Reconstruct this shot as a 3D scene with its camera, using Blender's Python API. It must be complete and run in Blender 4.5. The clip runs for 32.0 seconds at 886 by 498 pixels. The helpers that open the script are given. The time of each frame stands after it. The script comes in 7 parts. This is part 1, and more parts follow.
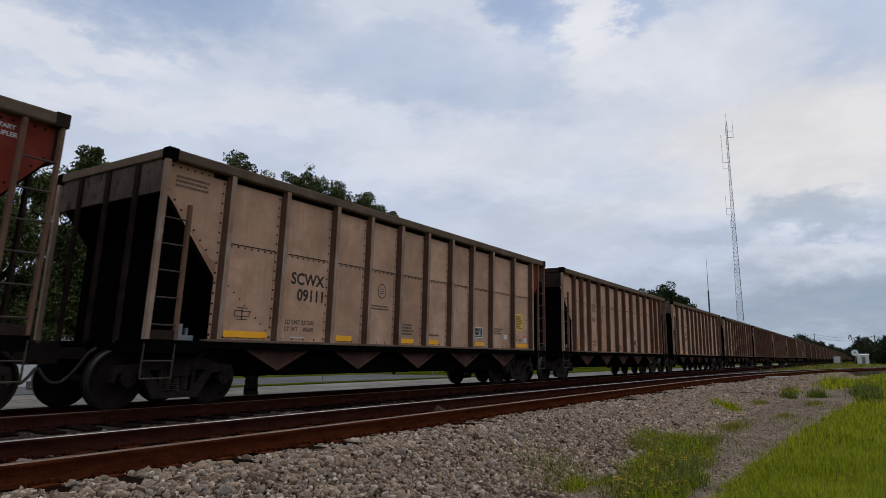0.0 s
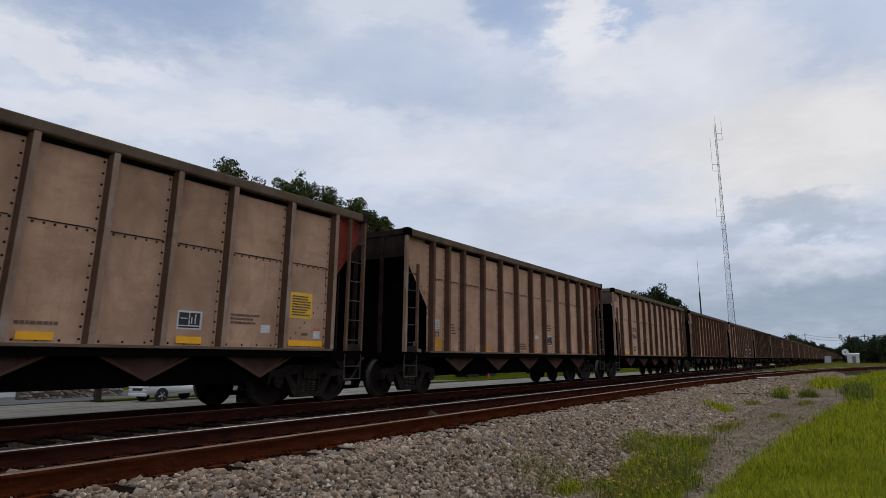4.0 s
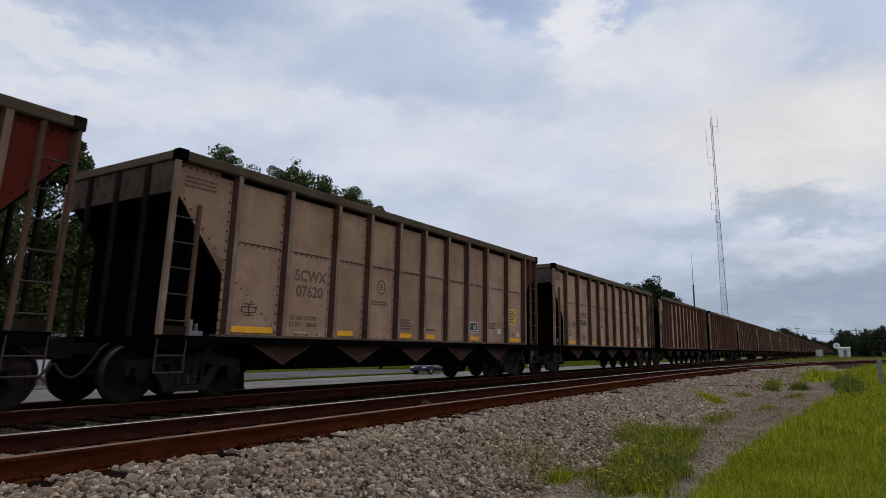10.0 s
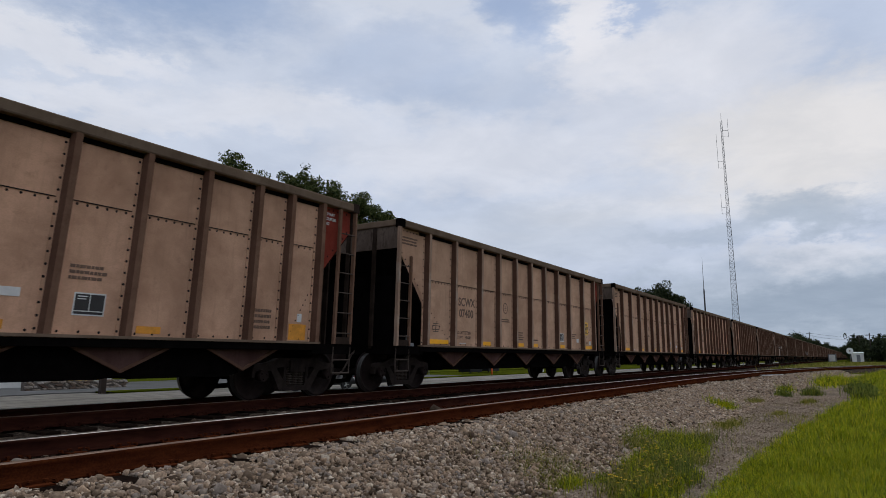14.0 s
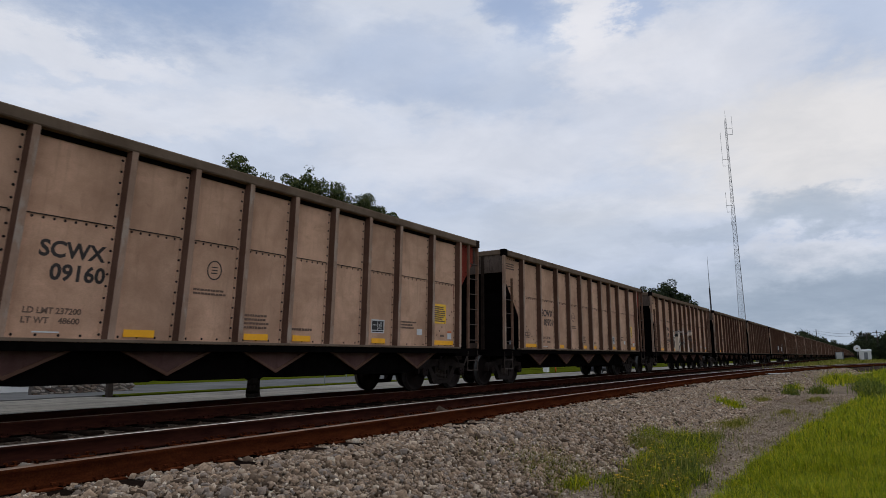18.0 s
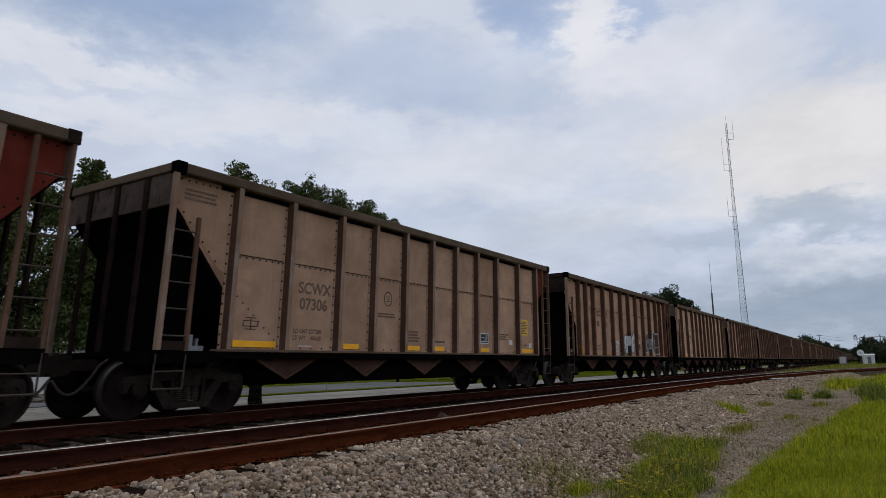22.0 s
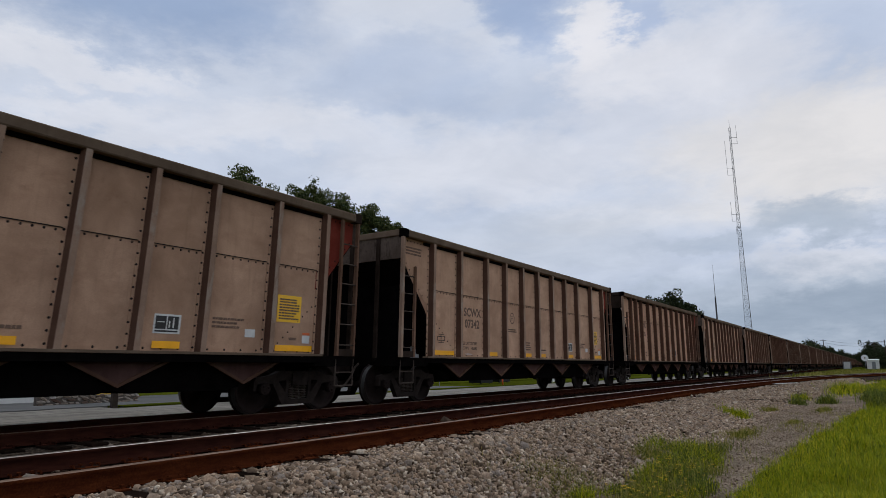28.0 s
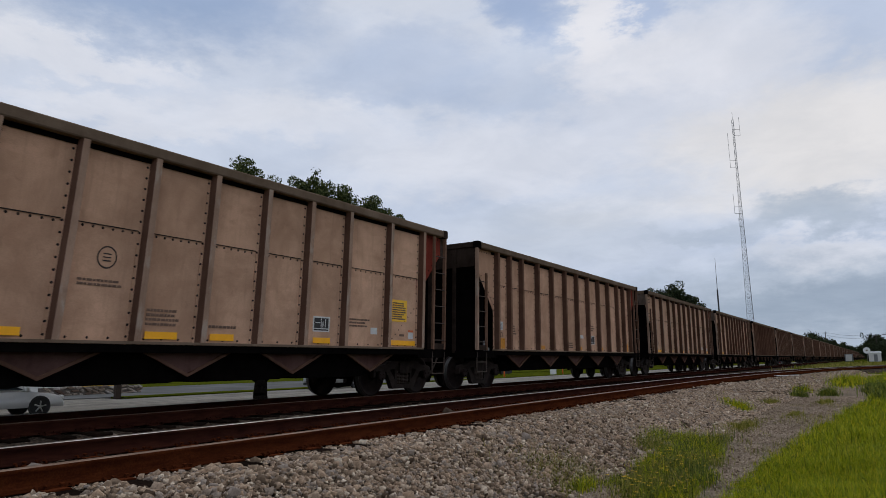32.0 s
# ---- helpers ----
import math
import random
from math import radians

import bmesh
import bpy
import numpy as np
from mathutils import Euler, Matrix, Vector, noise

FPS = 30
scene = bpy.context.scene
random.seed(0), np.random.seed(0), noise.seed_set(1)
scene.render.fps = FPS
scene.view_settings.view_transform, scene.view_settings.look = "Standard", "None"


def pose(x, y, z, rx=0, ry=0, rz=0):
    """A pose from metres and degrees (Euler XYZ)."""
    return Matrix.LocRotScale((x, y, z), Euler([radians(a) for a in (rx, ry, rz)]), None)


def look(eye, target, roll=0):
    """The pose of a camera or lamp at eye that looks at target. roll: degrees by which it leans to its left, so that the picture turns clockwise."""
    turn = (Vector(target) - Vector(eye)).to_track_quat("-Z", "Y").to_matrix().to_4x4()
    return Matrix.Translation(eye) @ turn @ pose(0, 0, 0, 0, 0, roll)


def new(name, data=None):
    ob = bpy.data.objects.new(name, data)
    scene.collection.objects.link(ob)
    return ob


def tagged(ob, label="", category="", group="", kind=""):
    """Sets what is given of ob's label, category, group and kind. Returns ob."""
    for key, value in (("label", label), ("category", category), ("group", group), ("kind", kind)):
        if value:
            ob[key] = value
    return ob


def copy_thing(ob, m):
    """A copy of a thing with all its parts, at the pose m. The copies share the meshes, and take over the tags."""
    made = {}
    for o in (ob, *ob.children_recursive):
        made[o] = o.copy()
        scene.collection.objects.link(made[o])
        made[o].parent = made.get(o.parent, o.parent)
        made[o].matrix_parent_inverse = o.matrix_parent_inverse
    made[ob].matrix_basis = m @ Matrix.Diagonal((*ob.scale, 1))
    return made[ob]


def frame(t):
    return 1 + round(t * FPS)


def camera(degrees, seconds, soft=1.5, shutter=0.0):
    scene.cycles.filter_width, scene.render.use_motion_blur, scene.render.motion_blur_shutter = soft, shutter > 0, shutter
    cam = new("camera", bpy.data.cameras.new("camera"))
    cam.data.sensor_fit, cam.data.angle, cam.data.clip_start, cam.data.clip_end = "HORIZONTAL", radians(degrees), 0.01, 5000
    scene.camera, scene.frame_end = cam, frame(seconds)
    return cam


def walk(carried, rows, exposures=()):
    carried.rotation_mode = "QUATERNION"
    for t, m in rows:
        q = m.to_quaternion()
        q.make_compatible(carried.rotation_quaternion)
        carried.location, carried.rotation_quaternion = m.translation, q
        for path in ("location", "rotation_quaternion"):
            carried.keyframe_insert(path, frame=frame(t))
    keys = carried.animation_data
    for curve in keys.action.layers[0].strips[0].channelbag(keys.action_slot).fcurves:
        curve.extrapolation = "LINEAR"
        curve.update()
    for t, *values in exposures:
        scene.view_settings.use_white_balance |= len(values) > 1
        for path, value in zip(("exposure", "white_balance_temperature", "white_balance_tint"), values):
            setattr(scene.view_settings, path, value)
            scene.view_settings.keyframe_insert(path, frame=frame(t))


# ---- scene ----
cam = camera(68.0, 32.0, soft=0.5, shutter=1.0)
# the sensor reads its rows from top to bottom, so upright posts of the passing cars lean
scene.cycles.rolling_shutter_type, scene.cycles.rolling_shutter_duration = "TOP", 0.04

# seconds, place, heading from the track's line, pitch, roll
PATH = [
    (0,0.000,0.000,0.785,32.40,9.47,0.18), (0.5,-0.004,0.001,0.781,32.43,9.86,-0.06), (1,-0.002,-0.003,0.780,32.60,9.76,-0.08), (1.5,-0.007,-0.008,0.790,32.36,9.62,-0.13),
    (2,-0.000,-0.002,0.783,32.08,9.85,-0.27), (2.5,-0.007,-0.005,0.776,31.97,9.90,-0.36), (3,-0.004,-0.007,0.787,32.27,9.85,-0.16), (3.5,-0.006,-0.012,0.787,31.93,9.94,-0.31),
    (5.5,-0.003,-0.013,0.776,31.38,9.64,-0.85), (6,0.003,-0.012,0.779,31.29,9.59,-0.77), (6.5,0.005,-0.016,0.784,31.33,9.50,-0.54), (7,0.011,-0.014,0.776,31.27,9.36,-0.62),
    (7.5,0.006,-0.020,0.780,31.30,9.12,-0.53), (8,0.009,-0.007,0.777,30.51,9.42,-0.53), (8.5,0.016,-0.006,0.780,30.48,8.92,-0.34), (9,0.007,-0.009,0.777,30.92,9.04,-0.20),
    (9.5,0.003,-0.015,0.772,31.21,8.98,0.03), (10,0.004,-0.010,0.772,31.26,9.02,-0.03), (10.5,0.008,-0.011,0.785,31.46,9.27,0.12), (11,0.002,-0.012,0.775,32.08,9.24,-0.29),
    (11.5,-0.004,-0.020,0.781,32.39,9.65,-0.19), (12,-0.002,-0.012,0.781,32.23,9.51,-0.29), (12.5,-0.005,-0.017,0.788,32.12,9.41,-0.01), (13,-0.008,-0.020,0.778,32.05,9.38,0.02),
    (13.5,0.002,-0.014,0.776,32.08,9.45,0.15), (14,-0.002,-0.016,0.775,32.07,9.44,-0.01), (14.5,-0.005,-0.019,0.783,32.05,9.43,-0.05), (16.5,-0.003,-0.021,0.771,32.39,9.77,-0.64),
    (17,0.005,-0.024,0.785,32.29,9.15,-0.60), (17.5,0.014,-0.015,0.779,32.49,9.33,-0.46), (18,-0.000,-0.025,0.780,32.47,9.51,-0.47), (18.5,-0.001,-0.023,0.782,32.61,9.98,-0.39),
    (19,0.001,-0.028,0.790,32.51,9.93,-0.29), (19.5,0.005,-0.028,0.796,32.24,9.84,-0.39), (20,0.000,-0.025,0.778,32.07,10.03,-0.55), (20.5,0.009,-0.020,0.784,32.35,10.02,-0.57),
    (21,0.007,-0.022,0.774,32.62,10.13,-0.65), (21.5,0.010,-0.016,0.783,32.69,10.35,-0.73), (22,0.007,-0.027,0.780,32.61,10.04,-0.72), (22.5,0.006,-0.028,0.782,32.65,10.28,-0.82),
    (23,0.010,-0.024,0.782,32.72,10.30,-0.71), (23.5,0.012,-0.022,0.787,32.89,10.33,-0.53), (24,0.001,-0.029,0.782,32.63,10.41,-0.61), (24.5,-0.000,-0.018,0.777,32.50,10.03,-0.71),
    (26.5,0.000,-0.028,0.787,32.98,10.39,-0.65), (27,0.011,-0.027,0.780,32.92,10.44,-0.73), (27.5,0.018,-0.023,0.780,32.72,10.40,-0.62), (28,0.010,-0.020,0.780,32.87,10.38,-0.55),
    (28.5,0.007,-0.022,0.780,32.80,10.45,-0.54), (29,0.007,-0.021,0.784,32.80,10.27,-0.57), (29.5,0.011,-0.022,0.784,32.79,10.21,-0.50), (30,0.011,-0.023,0.774,32.78,10.36,-0.52),
    (30.5,0.005,-0.027,0.777,32.79,10.07,-0.51), (31,0.004,-0.027,0.775,32.54,9.86,-0.43), (31.5,-0.003,-0.029,0.776,32.77,9.65,-0.63), (32,0.001,-0.024,0.769,33.05,9.70,-0.48),
]
walk(cam, [(t, pose(x, y, z, 90 + p, 0, yaw - 90) @ pose(0, 0, 0, 0, 0, roll)) for t, x, y, z, yaw, p, roll in PATH],
     exposures=[(0, 0.0), (32, 0.0)])

# ---------------------------------------------------------------- world and sun
SUN_EL, SUN_AZ = 50.0, -18.0          # degrees; azimuth counter-clockwise from +x


def world():
    w = bpy.data.worlds.new("sky")
    scene.world = w
    w.use_nodes = True
    nt = w.node_tree
    nt.nodes.clear()
    N, L = nt.nodes.new, nt.links.new
    out, bg = N("ShaderNodeOutputWorld"), N("ShaderNodeBackground")
    bg.inputs["Strength"].default_value = 0.10
    sky = N("ShaderNodeTexSky")
    sky.sky_type = "NISHITA"
    sky.sun_disc = False
    sky.sun_elevation = radians(SUN_EL)
    sky.sun_rotation = radians(90 - SUN_AZ)
    sky.dust_density, sky.ozone_density = 2.0, 2.5
    tc = N("ShaderNodeTexCoord")
    sep = N("ShaderNodeSeparateXYZ")
    L(tc.outputs["Generated"], sep.inputs[0])

    def math_(op, a, b=None, clamp=False):
        n = N("ShaderNodeMath")
        n.operation, n.use_clamp = op, clamp
        for i, v in enumerate((a, b)):
            if v is None:
                continue
            if isinstance(v, (int, float)):
                n.inputs[i].default_value = v
            else:
                L(v, n.inputs[i])
        return n.outputs[0]

    up = math_("MAXIMUM", sep.outputs["Z"], 0.0)
    h = math_("ADD", up, 0.16)
    cx, cy = math_("DIVIDE", sep.outputs["X"], h), math_("DIVIDE", sep.outputs["Y"], h)
    comb = N("ShaderNodeCombineXYZ")
    L(cx, comb.inputs[0])
    L(cy, comb.inputs[1])

    def fbm(scale, detail, rough, offset, distort=0.0, squash=1.0):
        m = N("ShaderNodeMapping")
        m.inputs["Location"].default_value = offset
        m.inputs["Rotation"].default_value = (0, 0, 0.5)
        m.inputs["Scale"].default_value = (1.0, squash, 1.0)
        L(comb.outputs[0], m.inputs[0])
        n = N("ShaderNodeTexNoise")
        n.inputs["Scale"].default_value, n.inputs["Detail"].default_value = scale, detail
        n.inputs["Roughness"].default_value, n.inputs["Distortion"].default_value = rough, distort
        L(m.outputs[0], n.inputs["Vector"])
        return n.outputs[0]

    def ramp(v, stops):
        r = N("ShaderNodeValToRGB")
        r.color_ramp.interpolation = "EASE"
        e = r.color_ramp.elements
        for i, (p, c) in enumerate(stops):
            el = e[i] if i < 2 else e.new(p)
            el.position, el.color = p, (*c, 1)
        L(v, r.inputs[0])
        return r.outputs[0]

    def mix(f, a, b, kind="MIX"):
        n = N("ShaderNodeMix")
        n.data_type, n.blend_type = "RGBA", kind
        for s, v in ((0, f), (6, a), (7, b)):
            if isinstance(v, (int, float)):
                n.inputs[s].default_value = v
            elif isinstance(v, tuple):
                n.inputs[s].default_value = (*v, 1)
            else:
                L(v, n.inputs[s])
        return n.outputs[2]

    # heading and height of the view, in degrees, stirred by noise so that clouds have ragged rims
    def warp(scale, amount, off):
        n = N("ShaderNodeTexNoise")
        m = N("ShaderNodeMapping")
        m.inputs["Location"].default_value = (off, off * 0.7, 0)
        m.inputs["Scale"].default_value = (1, 1, 2.2)
        L(tc.outputs["Generated"], m.inputs[0])
        L(m.outputs[0], n.inputs["Vector"])
        n.inputs["Scale"].default_value, n.inputs["Detail"].default_value, n.inputs["Roughness"].default_value = scale, 9, 0.62
        return math_("MULTIPLY", math_("SUBTRACT", n.outputs[0], 0.5), amount)

    az = math_("ADD", math_("MULTIPLY", math_("ARCTAN2", sep.outputs["Y"], sep.outputs["X"]), 57.3), math_("ADD", warp(6.0, 13.0, 3.0), warp(21.0, 5.0, 5.0)))
    el = math_("ADD", math_("MULTIPLY", math_("ARCSINE", sep.outputs["Z"]), 57.3), math_("ADD", warp(7.0, 6.5, 8.0), warp(23.0, 3.6, 1.0)))

    def cloud(a, e, wa, we, amount):
        u, v = math_("DIVIDE", math_("SUBTRACT", az, a), wa), math_("DIVIDE", math_("SUBTRACT", el, e), we)
        q = math_("SUBTRACT", 1.0, math_("ADD", math_("MULTIPLY", u, u), math_("MULTIPLY", v, v)), True)
        q = math_("MULTIPLY", math_("MULTIPLY", q, q), math_("SUBTRACT", 3.0, math_("MULTIPLY", q, 2.0)))
        return math_("MULTIPLY", q, amount)

    sheet_ = fbm(0.9, 7, 0.55, (3.1, 1.7, 0.0), 0.4, 0.5)
    blue = mix(0.55, sky.outputs[0], (3.2, 4.5, 6.6))
    veil = ramp(sheet_, [(0.3, (4.9, 5.7, 7.0)), (0.5, (5.7, 6.4, 7.5)), (0.7, (6.7, 7.1, 7.7))])
    base = mix(ramp(fbm(0.5, 4, 0.5, (8.0, 2.0, 0.0)), [(0.25, (0.72, 0.72, 0.72)), (0.5, (1, 1, 1))]), blue, veil)
    white, warm, slate, grey, deep = (7.5, 7.7, 8.1), (7.7, 7.6, 7.4), (3.9, 4.65, 5.55), (4.9, 5.55, 6.4), (3.1, 3.85, 4.8)
    for a, e, wa, we, amount, tint in (
            (60, 30, 20, 7.0, 0.85, blue), (24.5, 30.0, 5.5, 4.5, 0.85, blue), (15.0, 28.5, 2.6, 3.2, 0.6, blue), (37, 25, 11, 4.5, 0.4, blue),
            (64, 22.8, 13, 1.7, 0.6, white), (62, 19.4, 11, 1.5, 0.55, white), (47, 20.5, 12, 2.6, 0.5, white), (30, 17.5, 17, 4.5, 0.55, white),
            (17.5, 24.4, 6.0, 3.0, 0.7, white), (18.7, 26.4, 3.0, 2.8, 1.0, white), (17.6, 28.8, 2.8, 2.6, 1.0, white), (8.5, 24.5, 9.5, 4.5, 0.65, white), (12, 20.5, 13, 5.5, 0.5, white),
            (0, 16.5, 19, 6.2, 0.85, warm), (23, 11.0, 13, 3.2, 0.5, grey), (2, 11.2, 6.5, 2.2, 0.8, slate), (10, 10.2, 7, 1.5, 0.45, slate),
            (2, 7.9, 9, 1.7, 0.6, white), (2, 3.2, 28, 6.0, 0.95, slate), (2, 4.0, 14, 2.6, 0.8, deep)):
        base = mix(cloud(a, e, wa, we, amount), base, tint)
    grain = ramp(fbm(3.2, 8, 0.6, (1.4, 5.2, 4.0), 0.3), [(0.3, (0.94, 0.935, 0.965)), (0.7, (1.06, 1.04, 1.055))])
    base = mix(1.0, base, grain, "MULTIPLY")
    L(base, bg.inputs["Color"])
    L(bg.outputs[0], out.inputs[0])


def sun():
    d = bpy.data.lights.new("sun", "SUN")
    d.energy, d.angle, d.color = 0.55, radians(30), (1.0, 0.96, 0.9)
    ob = new("sun", d)
    a, e = radians(SUN_AZ), radians(SUN_EL)
    v = Vector((math.cos(a) * math.cos(e), math.sin(a) * math.cos(e), math.sin(e)))
    ob.matrix_world = look(v * 60, (0, 0, 0))


world()
sun()

# ---------------------------------------------------------------- materials
M = {}


class Nodes:
    """A small builder for one material."""

    def __init__(self, name):
        self.mat = bpy.data.materials.new(name)
        self.mat.use_nodes = True
        self.nt = self.mat.node_tree
        self.bsdf = self.nt.nodes["Principled BSDF"]
        M[name] = self.mat
        self.tc = None

    def node(self, kind, **ins):
        n = self.nt.nodes.new(kind)
        for k, v in ins.items():
            self.put(n.inputs[k.replace("_", " ")], v)
        return n

    def put(self, sock, v):
        if isinstance(v, bpy.types.NodeSocket):
            self.nt.links.new(v, sock)
        elif isinstance(v, tuple) and len(v) == 3 and sock.type == "RGBA":
            sock.default_value = (*v, 1)
        else:
            sock.default_value = v

    def coord(self, scale=(1, 1, 1), world_space=False, loc=(0, 0, 0)):
        if world_space:
            src = self.node("ShaderNodeNewGeometry").outputs["Position"]
        else:
            src = self.node("ShaderNodeTexCoord").outputs["Object"]
        m = self.node("ShaderNodeMapping", Vector=src)
        m.inputs["Scale"].default_value = scale
        m.inputs["Location"].default_value = loc
        return m.outputs[0]

    def noise(self, vec, scale, detail=4, rough=0.55, distort=0.0):
        return self.node("ShaderNodeTexNoise", Vector=vec, Scale=scale, Detail=detail, Roughness=rough, Distortion=distort).outputs[0]

    def ramp(self, v, *stops):
        r = self.nt.nodes.new("ShaderNodeValToRGB")
        e = r.color_ramp.elements
        for i, (p, c) in enumerate(stops):
            el = e[i] if i < 2 else e.new(p)
            c = (c, c, c) if isinstance(c, (int, float)) else c
            el.position, el.color = p, (*c, 1)
        self.put(r.inputs[0], v)
        return r.outputs[0]

    def mix(self, f, a, b, kind="MIX"):
        n = self.nt.nodes.new("ShaderNodeMix")
        n.data_type, n.blend_type = "RGBA", kind
        self.put(n.inputs[0], f), self.put(n.inputs[6], a), self.put(n.inputs[7], b)
        return n.outputs[2]

    def math(self, op, a, b=0.0):
        n = self.nt.nodes.new("ShaderNodeMath")
        n.operation = op
        self.put(n.inputs[0], a), self.put(n.inputs[1], b)
        return n.outputs[0]

    def rand(self):
        return self.node("ShaderNodeObjectInfo").outputs["Random"]

    def island(self):
        return self.node("ShaderNodeNewGeometry").outputs["Random Per Island"]

    def done(self, color, rough=0.7, metal=0.0, bump=None, strength=0.3, distance=0.01, spec=0.4):
        b = self.bsdf
        self.put(b.inputs["Base Color"], color), self.put(b.inputs["Roughness"], rough)
        self.put(b.inputs["Metallic"], metal), self.put(b.inputs["Specular IOR Level"], spec)
        if bump is not None:
            n = self.node("ShaderNodeBump", Strength=strength, Distance=distance, Height=bump)
            self.put(b.inputs["Normal"], n.outputs[0])
        if spec == 0.0:
            b.inputs["Diffuse Roughness"].default_value = 1.0
        return self.mat


def weathered(name, base, dust, rust, rust_amount=0.5, rough=0.85, chips=None):
    """Old paint: cloudy fading, dust, vertical streaks, small rust spots and, where given, bare chips."""
    n = Nodes(name)
    big = n.noise(n.coord((0.9, 0.9, 0.7)), 1.3, 5, 0.6, 0.4)
    patch = n.noise(n.coord((0.7, 0.7, 1.3), loc=(3, 5, 1)), 2.6, 6, 0.62, 0.3)
    streak = n.noise(n.coord((7, 7, 0.45)), 1.6, 5, 0.6)
    fine = n.noise(n.coord((1, 1, 1)), 55, 3, 0.6)
    spots = n.noise(n.coord((1.6, 1.6, 1.0)), 5.5, 7, 0.7, 0.5)
    c = n.mix(n.ramp(big, (0.3, 0.0), (0.7, 1.0)), tuple(v * 0.80 for v in base), tuple(v * 1.12 for v in dust))
    c = n.mix(n.ramp(patch, (0.46, 0.0), (0.72, 0.6)), c, tuple(b * 0.7 + r * 0.3 for b, r in zip(base, rust)))
    c = n.mix(n.ramp(streak, (0.54, 0.0), (0.8, 0.38)), c, tuple(v * 0.55 for v in base))
    c = n.mix(n.ramp(spots, (0.62 - 0.1 * rust_amount, 0.0), (0.78, rust_amount)), c, rust)
    if chips:
        c = n.mix(n.ramp(n.noise(n.coord((2.0, 2.0, 0.8), loc=(9, 2, 4)), 2.2, 7, 0.66, 0.4), (0.52, 0.0), (0.62, 0.75)), c, chips)
    c = n.mix(n.ramp(fine, (0.35, 0.18), (0.6, 0.0)), c, tuple(v * 0.55 for v in base))
    tint = n.mix(1.0, n.ramp(n.rand(), (0.0, 0.95), (1.0, 1.05)), n.node("ShaderNodeObjectInfo").outputs["Color"], "MULTIPLY")
    dent = n.noise(n.coord((1.1, 1.1, 0.45), loc=(2, 7, 3)), 1.3, 3, 0.5)
    c = n.mix(1.0, c, tint, "MULTIPLY")
    return n.done(c, n.ramp(big, (0.2, rough - 0.08), (0.8, min(1.0, rough + 0.12))), 0.0, n.math("ADD", n.math("MULTIPLY", dent, 14.0), fine), 0.3, 0.004, 0.0)


def plain(name, color, rough=0.6, metal=0.0, vary=0.15, scale=8.0, spec=0.4):
    n = Nodes(name)
    a = n.noise(n.coord(), scale, 5, 0.6)
    b = n.noise(n.coord(), scale * 7, 3, 0.6)
    lo, hi = tuple(v * (1 - vary) for v in color), tuple(min(1, v * (1 + vary)) for v in color)
    c = n.mix(n.ramp(a, (0.3, 0.0), (0.7, 1.0)), lo, hi)
    c = n.mix(n.ramp(b, (0.4, vary * 0.8), (0.65, 0.0)), c, tuple(v * 0.5 for v in color))
    return n.done(c, rough, metal, b, 0.1, 0.003, spec)


